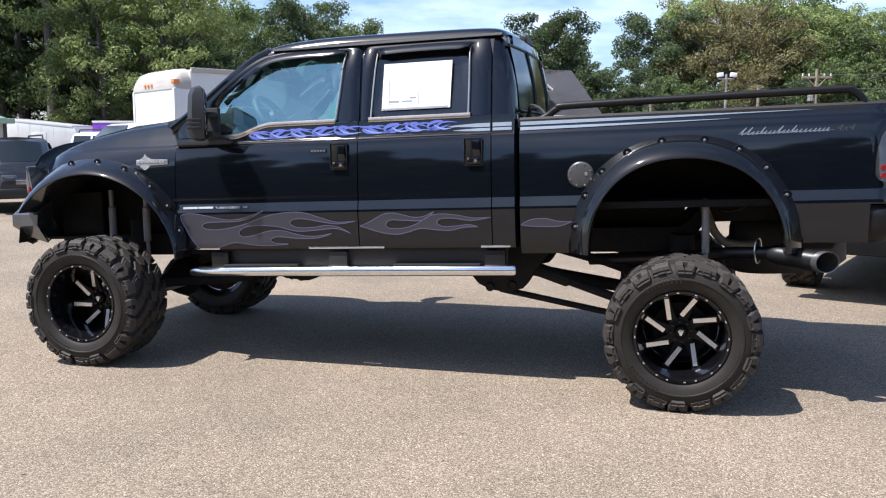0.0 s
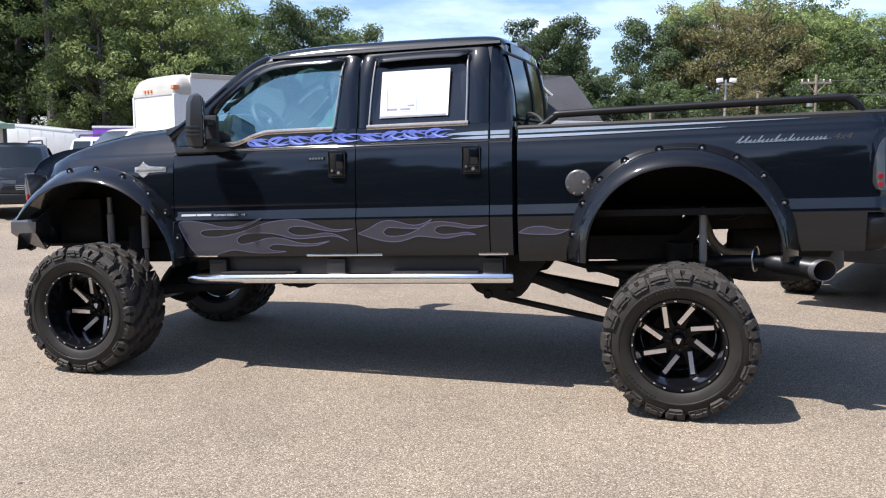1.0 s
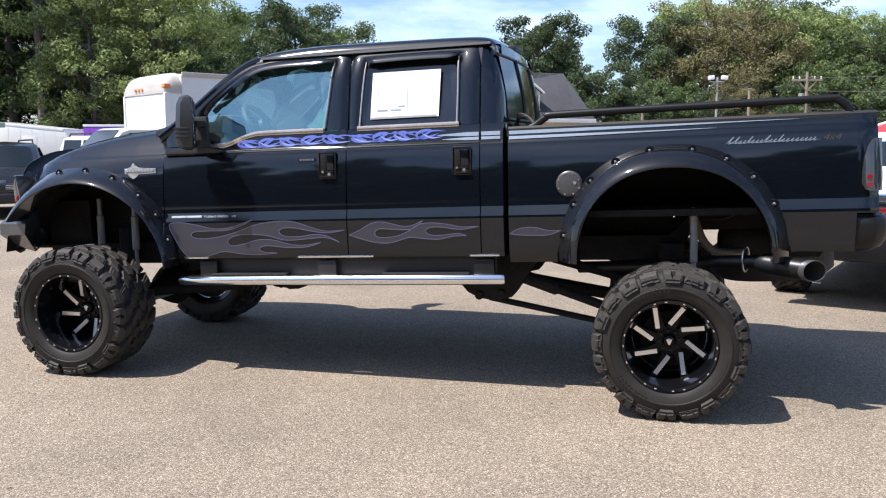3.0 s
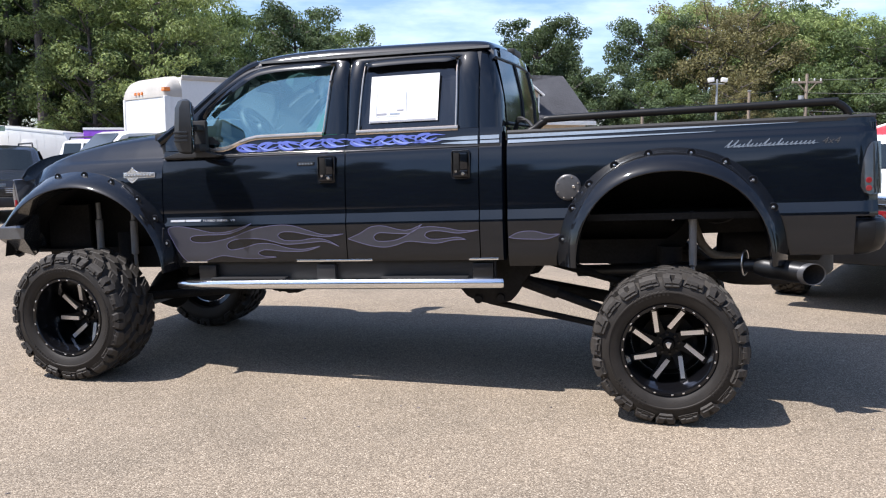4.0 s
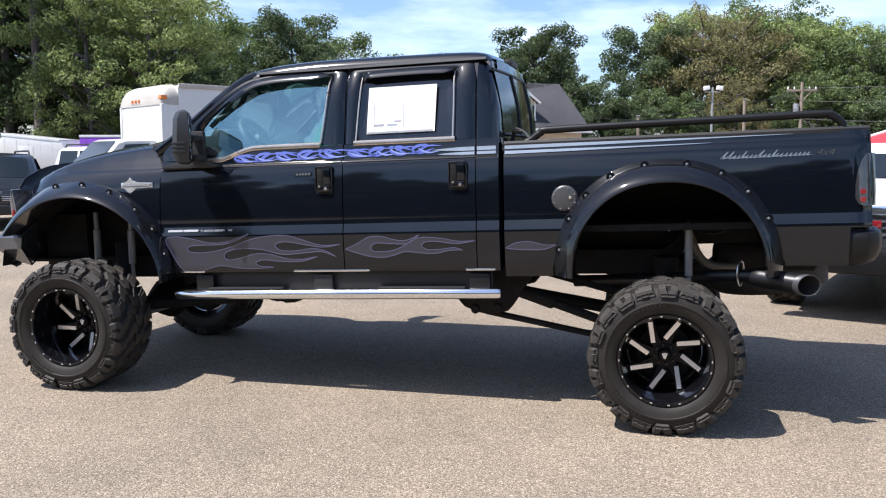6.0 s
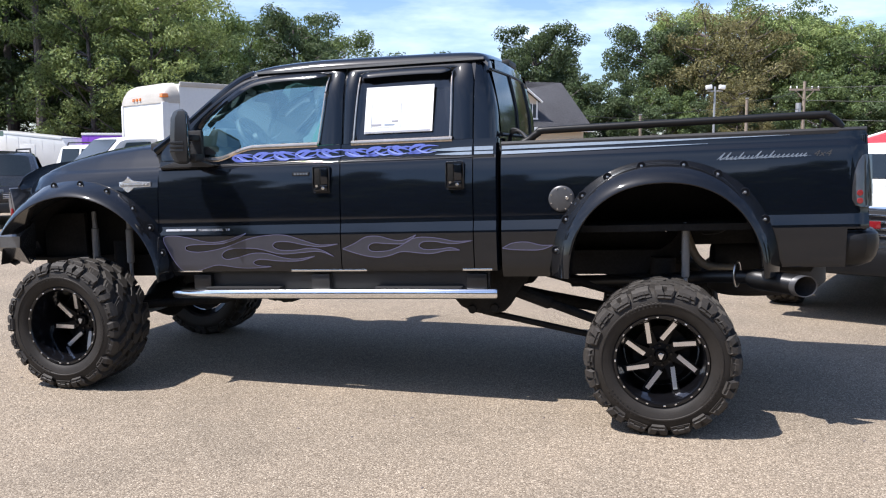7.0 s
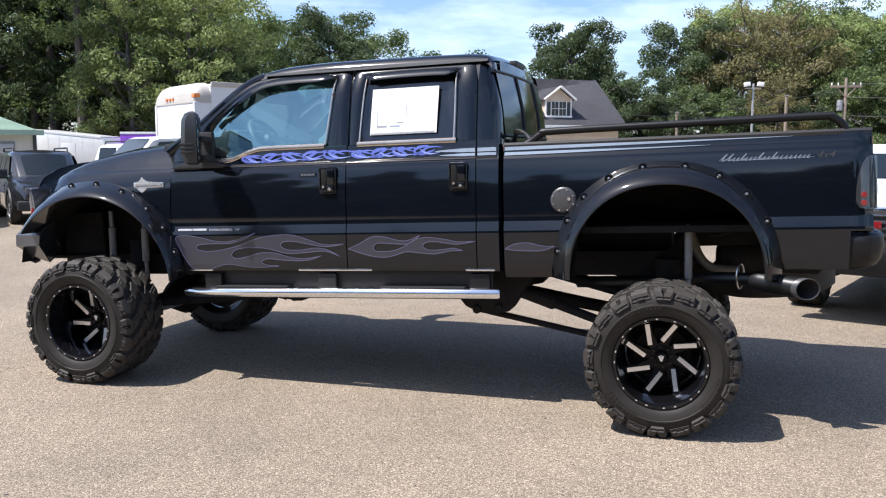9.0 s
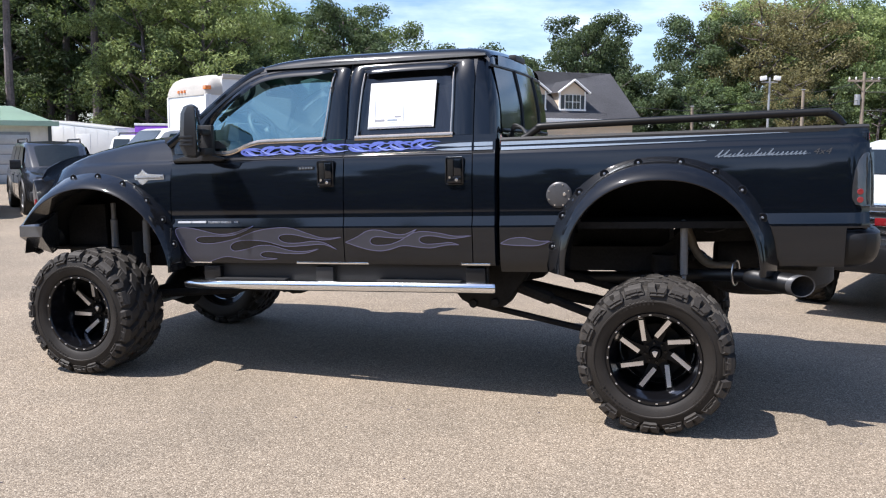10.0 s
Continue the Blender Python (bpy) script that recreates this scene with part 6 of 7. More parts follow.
def front_pickup(m, label):
    """A full-size pickup seen from the front: nose towards -y, on raised tyres."""
    ob = thing("parked_pickup", m, label, "pickup truck", "parked vehicles")
    st = []
    for y, z0, zt, k in ((-0.05, 0.78, 1.28, 0.93), (0.05, 0.72, 1.36, 0.98), (0.6, 0.70, 1.40, 1.0), (1.35, 0.70, 1.44, 1.0)):
        st.append([(-0.80 * k, y, z0), (-1.0 * k, y, z0 + 0.1), (-1.0 * k, y, zt - 0.12), (-0.90 * k, y, zt - 0.02), (-0.4, y, zt + 0.02), (0.4, y, zt + 0.02), (0.90 * k, y, zt - 0.02), (1.0 * k, y, zt - 0.12), (1.0 * k, y, z0 + 0.1), (0.80 * k, y, z0)])
    bm = bmesh.new()
    rings(bm, st)
    body = lp("hood_and_wings", bm, WHITE, ob)
    bm = bmesh.new()
    rings(bm, [[(-0.99, y, 0.7), (-1.0, y, 1.40), (-0.95 * k, y, 1.48), (-0.80 * k, y, zt - 0.04), (-0.68 * k, y, zt), (0.68 * k, y, zt), (0.80 * k, y, zt - 0.04), (0.95 * k, y, 1.48), (1.0, y, 1.40), (0.99, y, 0.7)] for y, zt, k in ((1.30, 1.46, 1.0), (2.0, 1.82, 1.0), (2.3, 1.87, 1.0), (4.2, 1.86, 1.0), (4.35, 1.6, 1.0))])
    cab = lp("cab", bm, WHITE, ob)
    bm = bmesh.new()
    rings(bm, [[(-0.86, 1.345, 1.50), (0.86, 1.345, 1.50)], [(-0.72, 1.935, 1.785), (0.72, 1.935, 1.785)]], False)
    lp("windscreen", bm, CARGLASS, cab)
    for s in (-1, 1):
        lp("side_window", slab((s * 0.90 - 0.03, 2.1, 1.48), (s * 0.90 + 0.03, 4.1, 1.75), 0.02), CARGLASS, cab)
        lp("headlight", slab((s * 0.76 - 0.20, -0.10, 1.0), (s * 0.76 + 0.20, 0.02, 1.22), 0.02), CLEARLENS, ob)
        lp("turn_lamp", slab((s * 0.76 - 0.20, -0.09, 0.93), (s * 0.76 + 0.20, 0.02, 0.99), 0.01), AMBER, ob)
        lp("tow_mirror", slab((s * 1.22 - 0.1, 1.5, 1.42), (s * 1.22 + 0.1, 1.6, 1.75), 0.02), TRIM, cab)
        lp("mirror_arm", slab((s * 1.1 - 0.12, 1.53, 1.5), (s * 1.1 + 0.12, 1.57, 1.54)), TRIM, cab)
    grille = lp("grille_frame", slab((-0.56, -0.13, 0.92), (0.56, -0.02, 1.27), 0.03), CHROME, ob)
    lp("grille_mesh", slab((-0.51, -0.138, 0.96), (0.51, -0.125, 1.23), 0.004), TRIM, ob)
    for k in range(4):
        lp("grille_bar", slab((-0.51, -0.155, 0.985 + 0.062 * k), (0.51, -0.13, 1.005 + 0.062 * k), 0.004), CHROME, ob)
    for x in (-0.17, 0.0, 0.17):
        lp("emblem_bar", slab((x - 0.05, -0.165, 1.06), (x + 0.05, -0.15, 1.13), 0.005), LENSRED, ob)
    lp("bumper", slab((-1.0, -0.28, 0.62), (1.0, -0.05, 0.88), 0.05), SATIN, ob)
    lp("chassis", slab((-0.55, 0.25, 0.58), (0.55, 5.6, 0.80), 0.02), UNDER, ob)
    for s in (-1, 1):
        lp("side_step", slab((s * 0.88 - 0.1, 1.4, 0.38), (s * 0.88 + 0.1, 4.2, 0.60), 0.03), TRIM, ob)
    lp("load_bed", slab((-1.0, 4.4, 0.75), (1.0, 6.3, 1.45), 0.04), WHITE, ob)
    for y in (0.85, 5.0):
        for s in (-1, 1):
            t = part("wheel", TYRE, RUBBER, ob, local=Matrix.Translation((s * 0.96, y, 0.53)) @ Matrix.Rotation(radians(90), 4, "Z") @ Matrix.Translation((0, -0.15, 0)) @ Matrix.Diagonal((0.907, 0.80, 0.907, 1)))
            if y < 1:
                tread(t, 0.4 * s)
            bm = bmesh.new()
            lathe(bm, [(0.0, 0.1), (0.1, 0.1), (0.12, 0.14), (0.24, 0.13), (0.25, 0.1), (0.25, 0.24), (0.0, 0.24)], 24)
            lp("rim", bm, STEEL, t)
    return ob


# ---------------------------------------------------------------- house, sheds, poles
def house(m):
    """A cream house under a tall grey roof with dormers; the front faces -y, the origin is the middle of its front wall."""
    ob = thing("house", m, "cream clapboard house with steep grey roof and gabled dormers", "house")
    L, D, eave, ridge = 8.5, 8.0, 3.45, 6.5
    lp("wall", slab((-L, 0.3, 0), (L, D - 0.3, eave + 0.05)), SIDING, ob)
    bm = bmesh.new()
    prism(bm, [(0.3, eave), (D - 0.3, eave), (D / 2, ridge - 0.2)], -L, -L + 0.1)
    prism(bm, [(0.3, eave), (D - 0.3, eave), (D / 2, ridge - 0.2)], L - 0.1, L)
    bmesh.ops.transform(bm, matrix=Matrix(((0, 1, 0, 0), (1, 0, 0, 0), (0, 0, 1, 0), (0, 0, 0, 1))), verts=bm.verts)
    lp("gable", bm, SIDING, ob)
    for k in range(11):
        lp("clapboard", slab((-L - 0.01, 0.27, 0.2 + 0.25 * k), (L + 0.01, 0.31, 0.23 + 0.25 * k)), SIDING, ob)
    for s in (-1, 1):
        bm = bmesh.new()
        y0, y1 = (-0.35, D / 2) if s < 0 else (D + 0.35, D / 2)
        rings(bm, [[(-L - 0.35, y0, eave - 0.15), (L + 0.35, y0, eave - 0.15)], [(-L - 0.35, y1, ridge), (L + 0.35, y1, ridge)]], False)
        bmesh.ops.solidify(bm, geom=bm.faces[:], thickness=0.18)
        lp("roof", bm, SHINGLE, ob)
    lp("fascia", slab((-L - 0.35, -0.42, eave - 0.36), (L + 0.35, -0.34, eave - 0.12), 0.01), WHITETRIM, ob)
    for x in (-0.94, 1.73, 4.40):
        w, yf, z0, z1 = 0.85, 0.5, 3.72, 5.02
        dormer = lp("dormer", slab((x - w, yf, z0), (x + w, 2.6, z1)), SIDING, ob)
        bm = bmesh.new()
        prism(bm, [(x - w, z1), (x + w, z1), (x, z1 + 0.62)], yf, 3.0)
        lp("dormer_gable", bm, SIDING, dormer)
        for s in (-1, 1):
            bm = bmesh.new()
            rings(bm, [[(x + s * (w + 0.25), yf - 0.25, z1 - 0.10), (x + s * (w + 0.25), 3.1, z1 - 0.10)], [(x, yf - 0.25, z1 + 0.72), (x, 3.1, z1 + 0.72)]], False)
            bmesh.ops.solidify(bm, geom=bm.faces[:], thickness=0.1)
            lp("dormer_roof", bm, SHINGLE, dormer)
            bm = bmesh.new()
            tube(bm, [(x + s * (w + 0.25), yf - 0.27, z1 - 0.12), (x, yf - 0.27, z1 + 0.69)], 0.07, 6)
            lp("dormer_trim", bm, WHITETRIM, dormer)
            lp("shutter", slab((x + s * 0.67 - 0.11, yf - 0.05, z0 + 0.20), (x + s * 0.67 + 0.11, yf, z1 - 0.24), 0.01), SHUTTER, dormer)
            lp("corner_board", slab((x + s * w - 0.05, yf - 0.03, z0), (x + s * w + 0.05, yf + 0.08, z1), 0.01), WHITETRIM, dormer)
        lp("window_frame", slab((x - 0.55, yf - 0.05, z0 + 0.16), (x + 0.55, yf, z1 - 0.20), 0.01), WHITETRIM, dormer)
        for i in range(4):
            for j in range(2):
                lp("pane", slab((x - 0.49 + 0.24 * i + (0.04 if i > 1 else 0), yf - 0.065, z0 + 0.24 + 0.44 * j), (x - 0.28 + 0.24 * i + (0.04 if i > 1 else 0), yf - 0.045, z0 + 0.64 + 0.44 * j)), CARGLASS, dormer)
        lp("dormer_sill", slab((x - w - 0.05, yf - 0.12, z0 + 0.1), (x + w + 0.05, yf + 0.02, z0 + 0.22), 0.01), WHITETRIM, dormer)
    for x in (-6.5, -3.2, 3.2, 6.5):
        win = lp("window", slab((x - 0.6, 0.22, 0.9), (x + 0.6, 0.32, 2.3), 0.01), WHITETRIM, ob)
        for i in range(2):
            lp("pane", slab((x - 0.5 + 0.52 * i, 0.20, 1.0), (x - 0.02 + 0.52 * i, 0.23, 2.2)), CARGLASS, win)
    return ob


def shed(m):
    """A pale metal building with a green roof; the gable side faces +x."""
    ob = thing("metal_building", m, "pale metal building with green sheet roof and roller door", "building")
    L, D, e, r = 7.0, 6.0, 2.62, 3.30
    lp("wall", slab((-L, 0, 0), (L, D, e)), METALWALL, ob)
    for k in range(35):
        lp("wall_rib", slab((-L + 0.4 * k, -0.04, 0), (-L + 0.4 * k + 0.06, 0.0, e)), METALWALL, ob)
    for s in (0, 1):
        bm = bmesh.new()
        rings(bm, [[(-L - 0.3, -0.4 if not s else D + 0.4, e - 0.1), (L + 0.3, -0.4 if not s else D + 0.4, e - 0.1)], [(-L - 0.3, D / 2, r), (L - 1.4, D / 2, r)]], False)
        bmesh.ops.solidify(bm, geom=bm.faces[:], thickness=0.08)
        lp("roof", bm, GREENROOF, ob)
    bm = bmesh.new()
    bm.faces.new([bm.verts.new(v) for v in ((L + 0.3, -0.4, e - 0.1), (L + 0.3, D + 0.4, e - 0.1), (L - 1.4, D / 2, r))])
    lp("hip", bm, GREENROOF, ob)
    lp("eave_trim", slab((-L - 0.3, -0.46, e - 0.22), (L + 0.32, -0.38, e - 0.02)), GREENROOF, ob)
    for x in (-4.0, 0.3, 4.65):
        door = lp("roller_door", slab((x - 1.6, -0.06, 0), (x + 1.6, 0.0, 2.15), 0.01), SHOCK, ob)
        for k in range(5):
            lp("door_slat", slab((x - 1.55, -0.075, 0.08 + 0.40 * k), (x + 1.55, -0.055, 0.44 + 0.40 * k), 0.004), GALV, door)
    lp("corner_post", slab((L - 0.1, -0.05, 0), (L + 0.04, 0.1, e)), SHUTTER, ob)
    return ob


def canopy(m):
    ob = thing("red_canopy", m, "small building with red metal roof", "building")
    lp("wall", slab((-2.5, -2, 0), (2.5, 2, 2.2)), WHITETRIM, ob)
    bm = bmesh.new()
    rings(bm, [[(-3, -2.5, 2.2), (3, -2.5, 2.2), (3, 2.5, 2.2), (-3, 2.5, 2.2)], [(-0.1, -0.1, 3.4), (0.1, -0.1, 3.4), (0.1, 0.1, 3.4), (-0.1, 0.1, 3.4)]])
    lp("roof", bm, REDROOF, ob)
    lp("fascia", slab((-3.02, -2.52, 2.06), (3.02, 2.52, 2.22)), WHITETRIM, ob)
    for x, y in ((-3, -2.5), (3, -2.5), (3, 2.5), (-3, 2.5)):
        bm = bmesh.new()
        tube(bm, [(x, y, 2.24), (x * 0.03, y * 0.04, 3.42)], 0.07, 6)
        lp("hip_trim", bm, WHITETRIM, ob)
    return ob


def lamp_post(m, high):
    ob = thing("flood_lamp_post", m, "grey post with two white flood lamps", "street lamp")
    bm = bmesh.new()
    tube(bm, [(0, 0, 0), (0, 0, high)], [0.11, 0.075], 10)
    lp("post", bm, GALV, ob)
    bm = bmesh.new()
    tube(bm, [(-0.6, 0, high - 0.35), (0.6, 0, high - 0.35)], 0.05, 8)
    lp("cross_arm", bm, GALV, ob)
    for s in (-1, 1):
        lp("flood_lamp", slab((s * 0.45 - 0.22, -0.30, high - 0.22), (s * 0.45 + 0.22, 0.08, high + 0.10), 0.05, Matrix.Rotation(radians(-8 * s), 4, "Y")), WHITETRIM, ob)
    return ob


def utility_pole(m, high):
    ob = thing("utility_pole", m, "weathered wooden utility pole with cross arm and transformer", "utility pole")
    bm = bmesh.new()
    tube(bm, [(0, 0, 0), (0, 0, high)], [0.17, 0.11], 10)
    lp("pole", bm, POLEWOOD, ob)
    arm = lp("cross_arm", slab((-1.2, -0.08, high - 0.75), (1.2, 0.06, high - 0.58), 0.01), POLEWOOD, ob)
    for x in (-1.1, -0.6, 0.6, 1.1):
        bm = bmesh.new()
        lathe(bm, [(0.0, 0.22), (0.05, 0.21), (0.06, 0.14), (0.04, 0.10), (0.07, 0.06), (0.03, 0.0)], 10)
        bmesh.ops.transform(bm, matrix=Matrix.Translation((x, 0, high - 0.58)) @ Matrix.Rotation(radians(90), 4, "X"), verts=bm.verts)
        lp("insulator", bm, WHITETRIM, arm)
    for s in (-1, 1):
        bm = bmesh.new()
        tube(bm, [(s * 0.1, -0.1, high - 1.4), (s * 0.75, -0.05, high - 0.72)], 0.035, 6)
        lp("brace", bm, POLEWOOD, ob)
    bm = bmesh.new()
    tube(bm, [(-0.42, 0, high - 2.5), (-0.42, 0, high - 1.7)], 0.22, 14)
    lp("transformer", bm, GALV, ob)
    return ob


def thin_post(m, high):
    ob = thing("service_pole", m, "thin grey wooden service pole beside the road", "utility pole", "service poles")
    bm = bmesh.new()
    tube(bm, [(0, 0, 0), (0.02, 0, high * 0.6), (0, 0, high)], [0.15, 0.13, 0.11], 8)
    lp("pole", bm, POLEWOOD, ob)
    lp("cap", slab((-0.13, -0.13, high - 0.02), (0.13, 0.13, high + 0.05), 0.02), GALV, ob)
    return ob


suv(place(-15.25, 12.0, -40) @ Matrix.Scale(0.97, 4), GREYPAINT, "dark grey estate suv parked facing the lot")
suv(place(-16.75, 10.2, -40) @ Matrix.Scale(0.97, 4), GREYPAINT, "dark suv parked beside another suv")
box_truck(place(-11.95, 12.75, -34))
trailer(place(-28.6, 29.6, 6), 4.0, 2.0, 2.73, WHITE, "white enclosed cargo trailer with sloping roof", None, 0.3, 0.36)
trailer(place(-23.9, 31.8, 18), 6.2, 2.2, 2.61, PURPLE, "purple enclosed cargo trailer with pale lettering bars", WHITE)
suv(place(-17.01, 19.59, -15) @ Matrix.Scale(1.12, 4), WHITE, "white suv parked in front of the trailers")
front_pickup(place(1.99, 3.59, -20, -0.13), "white full-size pickup with chrome grille on mud tyres")
house(place(-11.445, 44.737, 35))
shed(place(-30.7, 18.5, 44, -0.08))
canopy(place(12.6, 39.5, 10))
lamp_post(place(4.07, 63.1, 14), 6.85)
utility_pole(place(11.13, 67.8, 14), 7.5)
for x, high in ((6.68, 6.1), (-1.46, 4.9)):
    thin_post(place(x, 66.0, 14), high)
for k, (a, b, sag) in enumerate((((11.13, 67.8, 7.0), (45, 50, 8.6), 0.8), ((11.13, 67.8, 6.0), (45, 50, 7.0), 0.9), ((11.13, 67.8, 4.6), (45, 50, 5.2), 0.9), ((6.68, 66.0, 5.9), (11.13, 67.8, 6.9), 0.2), ((6.68, 66.0, 5.6), (-14, 74, 5.5), 0.6), ((11.13, 67.8, 5.4), (-9.7, 52, 4.9), 0.9))):
    bm = bmesh.new()
    p, q = Vector(a), Vector(b)
    tube(bm, [p.lerp(q, t) - Vector((0, 0, sag * 4 * t * (1 - t))) for t in steps(0, 1, 10)], 0.022, 5)
    tagged(part("overhead_wire", bm, WIRE), "thin black overhead wire between poles", "wire", "overhead wires")


# grit and leaf bits on the asphalt
rnd = random.Random(21)
bm = bmesh.new()
for k in range(110):
    x, y, r = rnd.uniform(-6.5, 3.5), rnd.uniform(-4.4, 3.0), rnd.uniform(0.004, 0.013)
    a, b = rnd.uniform(0, 6.28), rnd.uniform(0.35, 0.9)
    ring = [Vector((x + r * math.cos(t) * math.cos(a) - r * b * math.sin(t) * math.sin(a), y + r * math.cos(t) * math.sin(a) + r * b * math.sin(t) * math.cos(a), 0.001)) for t in steps(0, 2 * math.pi, 6)[:-1]]
    rings(bm, [ring, [Vector((x, y, 0)) + (p - Vector((x, y, 0.001))) * 0.6 + Vector((0, 0, 0.3 * r + 0.001)) for p in ring]])
tagged(part("ground_grit", bm, BARK), "dark grit and dry leaf bits on the asphalt", "grit", "", "stuff")

# ---------------------------------------------------------------- trees
def crown_mesh(name, lumps, leaves, size, mat, seed):
    """Many small leaf sprays set round lumps of (centre, radius, squash)."""
    rs = np.random.RandomState(seed)
    vol = np.array([r ** 2 for _, r, _ in lumps])
    pick = rs.choice(len(lumps), leaves, p=vol / vol.sum())
    c = np.array([l[0] for l in lumps])[pick]
    r = np.array([l[1] for l in lumps])[pick]
    sq = np.array([l[2] for l in lumps])[pick]
    d = rs.normal(size=(leaves, 3))
    d /= np.linalg.norm(d, axis=1)[:, None]
    rad = r * (0.35 + 0.75 * rs.rand(leaves) ** 0.7)
    p = c + d * rad[:, None] * np.stack([np.ones(leaves), np.ones(leaves), sq], 1)
    n = d + 0.6 * rs.normal(size=(leaves, 3)) + np.array([0, 0, 0.35])
    n /= np.linalg.norm(n, axis=1)[:, None]
    t = np.cross(n, rs.normal(size=(leaves, 3)))
    t /= np.linalg.norm(t, axis=1)[:, None]
    b = np.cross(n, t)
    s = size * (0.55 + 0.9 * rs.rand(leaves))[:, None]
    fold = 0.25 * s * n
    v = np.stack([p - t * s, p - b * s * 0.45 + fold, p + t * s * 1.1, p + b * s * 0.5 + fold], 1).reshape(-1, 3)
    me = bpy.data.meshes.new(name)
    me.from_pydata(v.tolist(), [], [(4 * k, 4 * k + 1, 4 * k + 2, 4 * k + 3) for k in range(leaves)])
    me.materials.append(mat)
    return me


def limbs(rnd, high, spread, count, base, r0):
    bm = bmesh.new()
    lean = rnd.uniform(-0.3, 0.3)
    top = Vector((lean, rnd.uniform(-0.3, 0.3), high))
    trunk = spline([Vector((0, 0, 0)), Vector((lean * 0.2, 0.1, high * 0.35)), Vector((lean * 0.7, -0.1, high * 0.7)), top], 4)
    tube(bm, trunk, [r0 * (1 - 0.85 * k / (len(trunk) - 1)) for k in range(len(trunk))], 8)
    tips = []
    for k in range(count):
        t = base + (0.95 - base) * k / count
        p = trunk[int(t * (len(trunk) - 1))]
        a = k * 2.4 + rnd.uniform(-0.4, 0.4)
        reach = spread * rnd.uniform(0.55, 1.0) * (1 - 0.45 * (t - base) / (1 - base))
        tip = p + Vector((math.cos(a) * reach, math.sin(a) * reach, reach * rnd.uniform(0.25, 0.7)))
        mid = p.lerp(tip, 0.5) + Vector((0, 0, -0.05 * reach))
        tube(bm, spline([p, mid, tip], 3), [r0 * 0.4 * (1 - 0.8 * q / 6) for q in range(7)], 5)
        tips.append(tip)
    return bm, tips, trunk


def tree(name, seed, high, spread, leaves, size, mat, label, count=26, base=0.22, r0=0.24, pine=False):
    rnd = random.Random(seed)
    ob = thing(name, Matrix.Translation((0, 0, 0)), label, "tree", "trees round the lot")
    bm, tips, trunk = limbs(rnd, high, spread, count, base, r0)
    lp("trunk", bm, BARK, ob, "", 40)
    lumps = []
    for t in tips:
        for _ in range(4 if not pine else 2):
            o = Vector((rnd.uniform(-1.1, 1.1), rnd.uniform(-1.1, 1.1), rnd.uniform(-0.7, 0.9))) * (spread / 4.5)
            lumps.append((tuple(t + o), rnd.uniform(0.34, 0.95) * spread / 4.2, 0.65))
    for k in range(7):
        p = trunk[int((0.55 + 0.45 * k / 7) * (len(trunk) - 1))]
        lumps.append(((p.x + rnd.uniform(-1, 1), p.y + rnd.uniform(-1, 1), p.z + rnd.uniform(-0.2, 0.6)), rnd.uniform(0.5, 0.9) * spread / 3.8, 0.7))
    part("crown", crown_mesh("crown", lumps, leaves, size, mat, seed), mat, ob, local=Matrix())
    return ob


OAK = tree("broadleaf_tree", 1, 12.0, 5.0, 19500, 0.118, LEAF, "leafy green broadleaf tree with full crown", 34, 0.12)
OAKB = tree("broadleaf_tree", 2, 13.5, 4.6, 19500, 0.118, LEAFLIGHT, "tall light green broadleaf tree", 36, 0.10)
THIN = tree("browning_tree", 3, 12.5, 5.2, 13000, 0.115, LEAFBROWN, "thin crowned tree with browning leaves", 34, 0.15)
PINE = tree("pine_tree", 4, 19.0, 2.8, 8000, 0.15, NEEDLE, "tall pine with bare lower trunk", 30, 0.62, 0.27, True)
BUSH = tree("understorey_tree", 5, 6.0, 3.6, 13500, 0.11, LEAFDARK, "dark green understorey tree", 24, 0.05, 0.12)
BUSHB = tree("understorey_tree", 6, 6.5, 3.4, 13500, 0.11, LEAF, "bushy green understorey tree with sunlit top", 24, 0.05, 0.12)
OAKD = tree("broadleaf_tree", 8, 12.0, 4.8, 21000, 0.125, LEAFDARK, "dark green oak with gaps in its crown", 30, 0.25)
FAR = tree("broadleaf_tree", 7, 10.0, 4.8, 7000, 0.55, NEEDLE, "unseen green broadleaf tree that darkens the paint's reflections", 30, 0.03)

KINDS = {"d": OAKD, "v": BUSHB, "f": FAR, "o": OAK, "b": OAKB, "t": THIN, "p": PINE, "u": BUSH}
# kind, x, y, scale: woods on the left, the trees behind the house, the woods on the right
WOODS_LEFT = [
    ("d", -48.2, 40.4, 1.08), ("d", -43.4, 39.6, 1.10), ("d", -42.0, 43.6, 1.16), ("o", -37.8, 42.2, 1.09), ("b", -31.8, 38.0, 0.84), ("b", -28.3, 38.3, 0.85),
    ("b", -30.9, 45.0, 0.90), ("o", -33.2, 52.7, 1.00), ("d", -49.3, 38.1, 1.05), ("d", -50.4, 50.3, 1.39), ("d", -47.6, 53.1, 1.43), ("b", -41.5, 52.6, 1.28),
    ("b", -38.8, 55.4, 1.08), ("p", -35.6, 38.2, 1.18), ("p", -39.3, 40.2, 1.15), ("p", -37.8, 33.8, 1.06), ("p", -44.4, 40.8, 1.02), ("p", -37.9, 31.7, 0.93),
    ("p", -41.7, 41.1, 1.04), ("u", -36.0, 43.5, 0.98), ("u", -43.0, 45.0, 1.05), ("u", -39.5, 33.8, 0.84), ("u", -31.8, 41.6, 0.95), ("u", -27.7, 38.6, 0.99),
    ("u", -27.3, 41.8, 1.02), ("u", -39.6, 33.3, 0.85), ("u", -29.4, 49.6, 1.20),
]
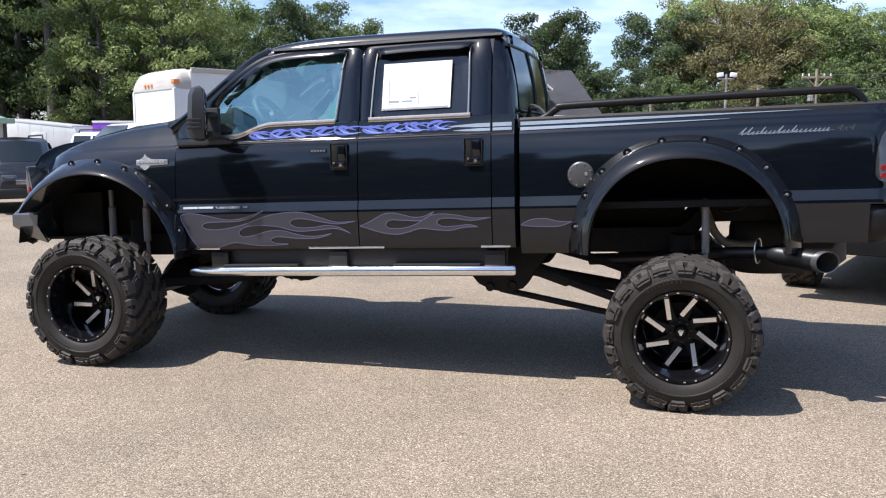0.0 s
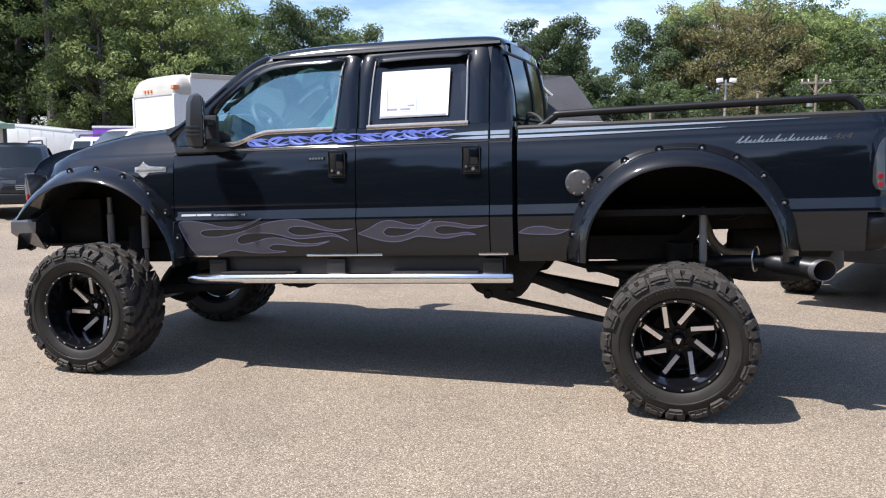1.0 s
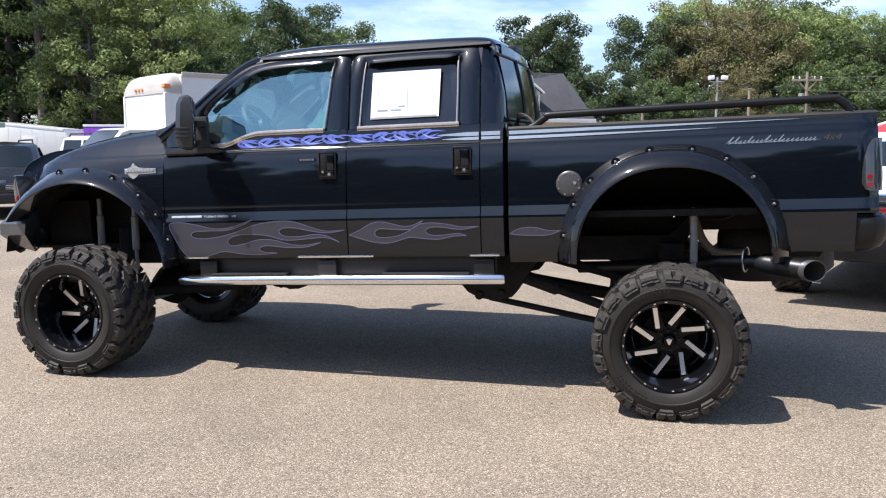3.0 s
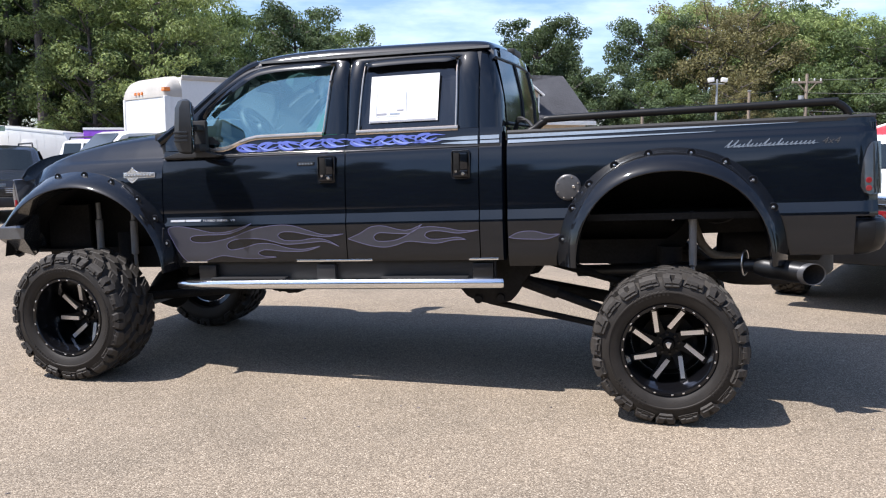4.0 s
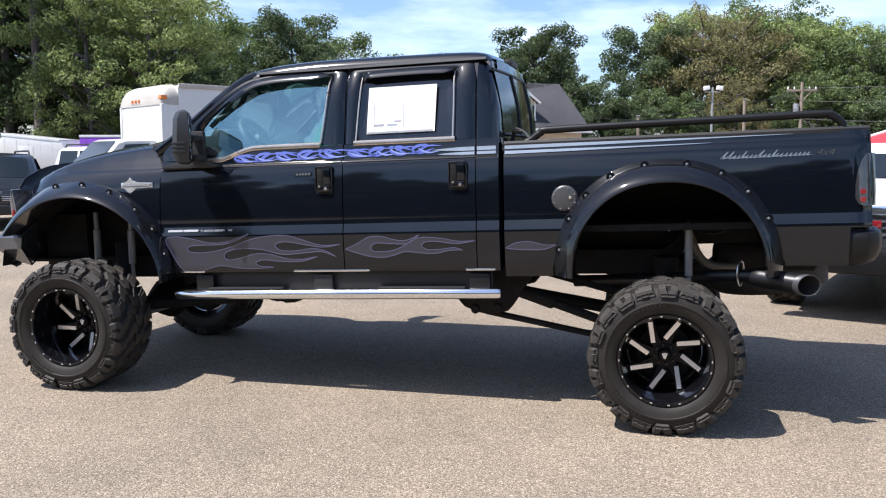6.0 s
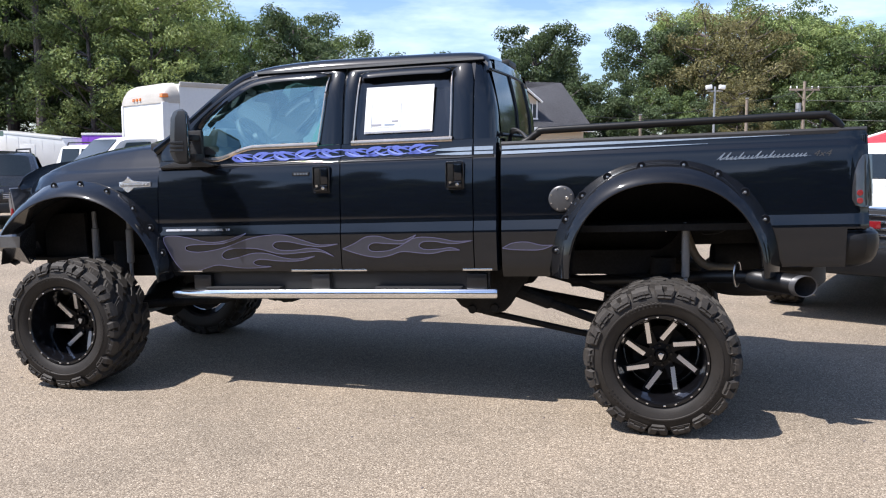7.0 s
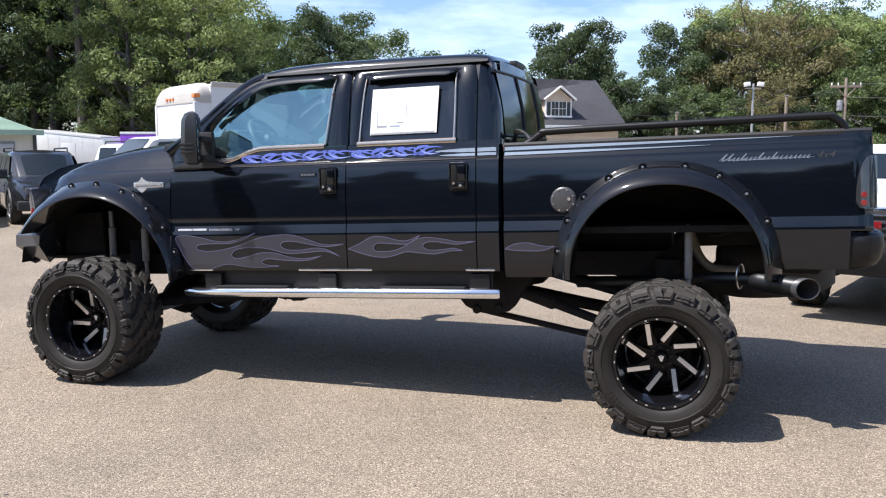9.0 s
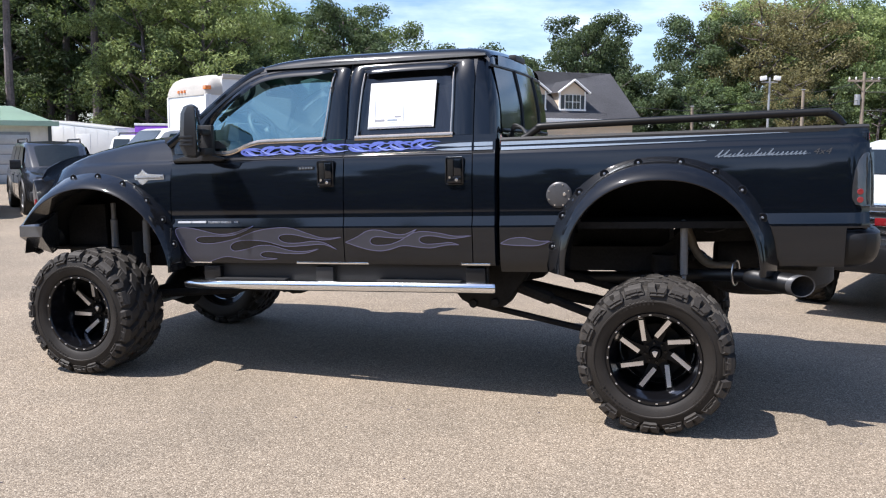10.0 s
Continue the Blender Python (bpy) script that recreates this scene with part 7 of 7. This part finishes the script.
WOODS_MIDDLE = [
    ("o", -35.3, 64.7, 1.02), ("d", -28.9, 60.1, 1.02), ("o", -29.4, 68.3, 1.05), ("u", -30.0, 57.7, 1.19), ("u", -25.3, 56.9, 1.15), ("u", -25.5, 65.2, 1.46),
    ("u", -23.4, 72.0, 1.60), ("u", -20.3, 74.9, 1.60), ("d", -10.9, 71.1, 1.02), ("d", -9.8, 77.9, 0.90), ("u", -6.6, 70.2, 1.23), ("u", -13.5, 68.3, 1.29),
    ("u", -8.3, 65.5, 1.13), ("u", -3.8, 73.0, 1.04), ("u", -1.6, 69.4, 0.93),
]
WOODS_RIGHT = [
    ("d", -0.3, 79.8, 1.10), ("b", 1.8, 84.9, 1.16), ("t", 4.1, 79.2, 1.10), ("t", 7.6, 79.0, 1.14), ("o", 10.8, 85.2, 1.22), ("b", 12.5, 83.5, 1.12),
    ("b", 16.6, 86.7, 1.10), ("o", 19.5, 83.3, 1.02), ("d", 23.6, 84.4, 0.98), ("b", 28.8, 85.7, 0.88), ("d", 33.1, 84.8, 0.92), ("b", 7.2, 95.7, 1.36),
    ("o", 13.7, 100.5, 1.42), ("o", 19.7, 100.0, 1.18), ("b", 25.9, 99.6, 0.98), ("v", 0.6, 72.3, 0.98), ("u", 4.2, 73.2, 0.90), ("t", 6.6, 73.2, 0.61),
    ("u", 8.9, 74.6, 0.95), ("v", 13.7, 75.3, 1.20), ("u", 17.3, 76.2, 1.05), ("v", 21.4, 78.3, 1.15), ("u", 24.9, 79.4, 1.05), ("u", 29.9, 79.8, 1.10),
]
# unseen trees, added to make the dark band mirrored in the truck's paint
WOODS_BEHIND = [("f", -46 + 5.4 * k, -46 - 5 * math.sin(k * 1.9), 1.15 + 0.22 * math.sin(k * 2.7)) for k in range(18)]
WOODS_BEHIND += [("f", -44 + 5.4 * k, -53 - 3 * math.sin(k * 2.3), 1.0 + 0.12 * math.sin(k * 1.7)) for k in range(17)]
WOODS_BEHIND += [("f", 50, -10, 1.0), ("f", 52, 8, 0.9), ("f", 50, 26, 0.9)]
used = set()
rnd = random.Random(11)
for kind, x, y, k in WOODS_LEFT + WOODS_MIDDLE + WOODS_RIGHT + WOODS_BEHIND:
    m = place(x, y, rnd.uniform(0, 360)) @ Matrix.Diagonal((k, k, k * rnd.uniform(0.94, 1.06), 1))
    if kind not in used:
        used.add(kind)
        KINDS[kind].matrix_basis = m
    else:
        ob = copy_thing(KINDS[kind], Matrix())
        ob.matrix_basis = m
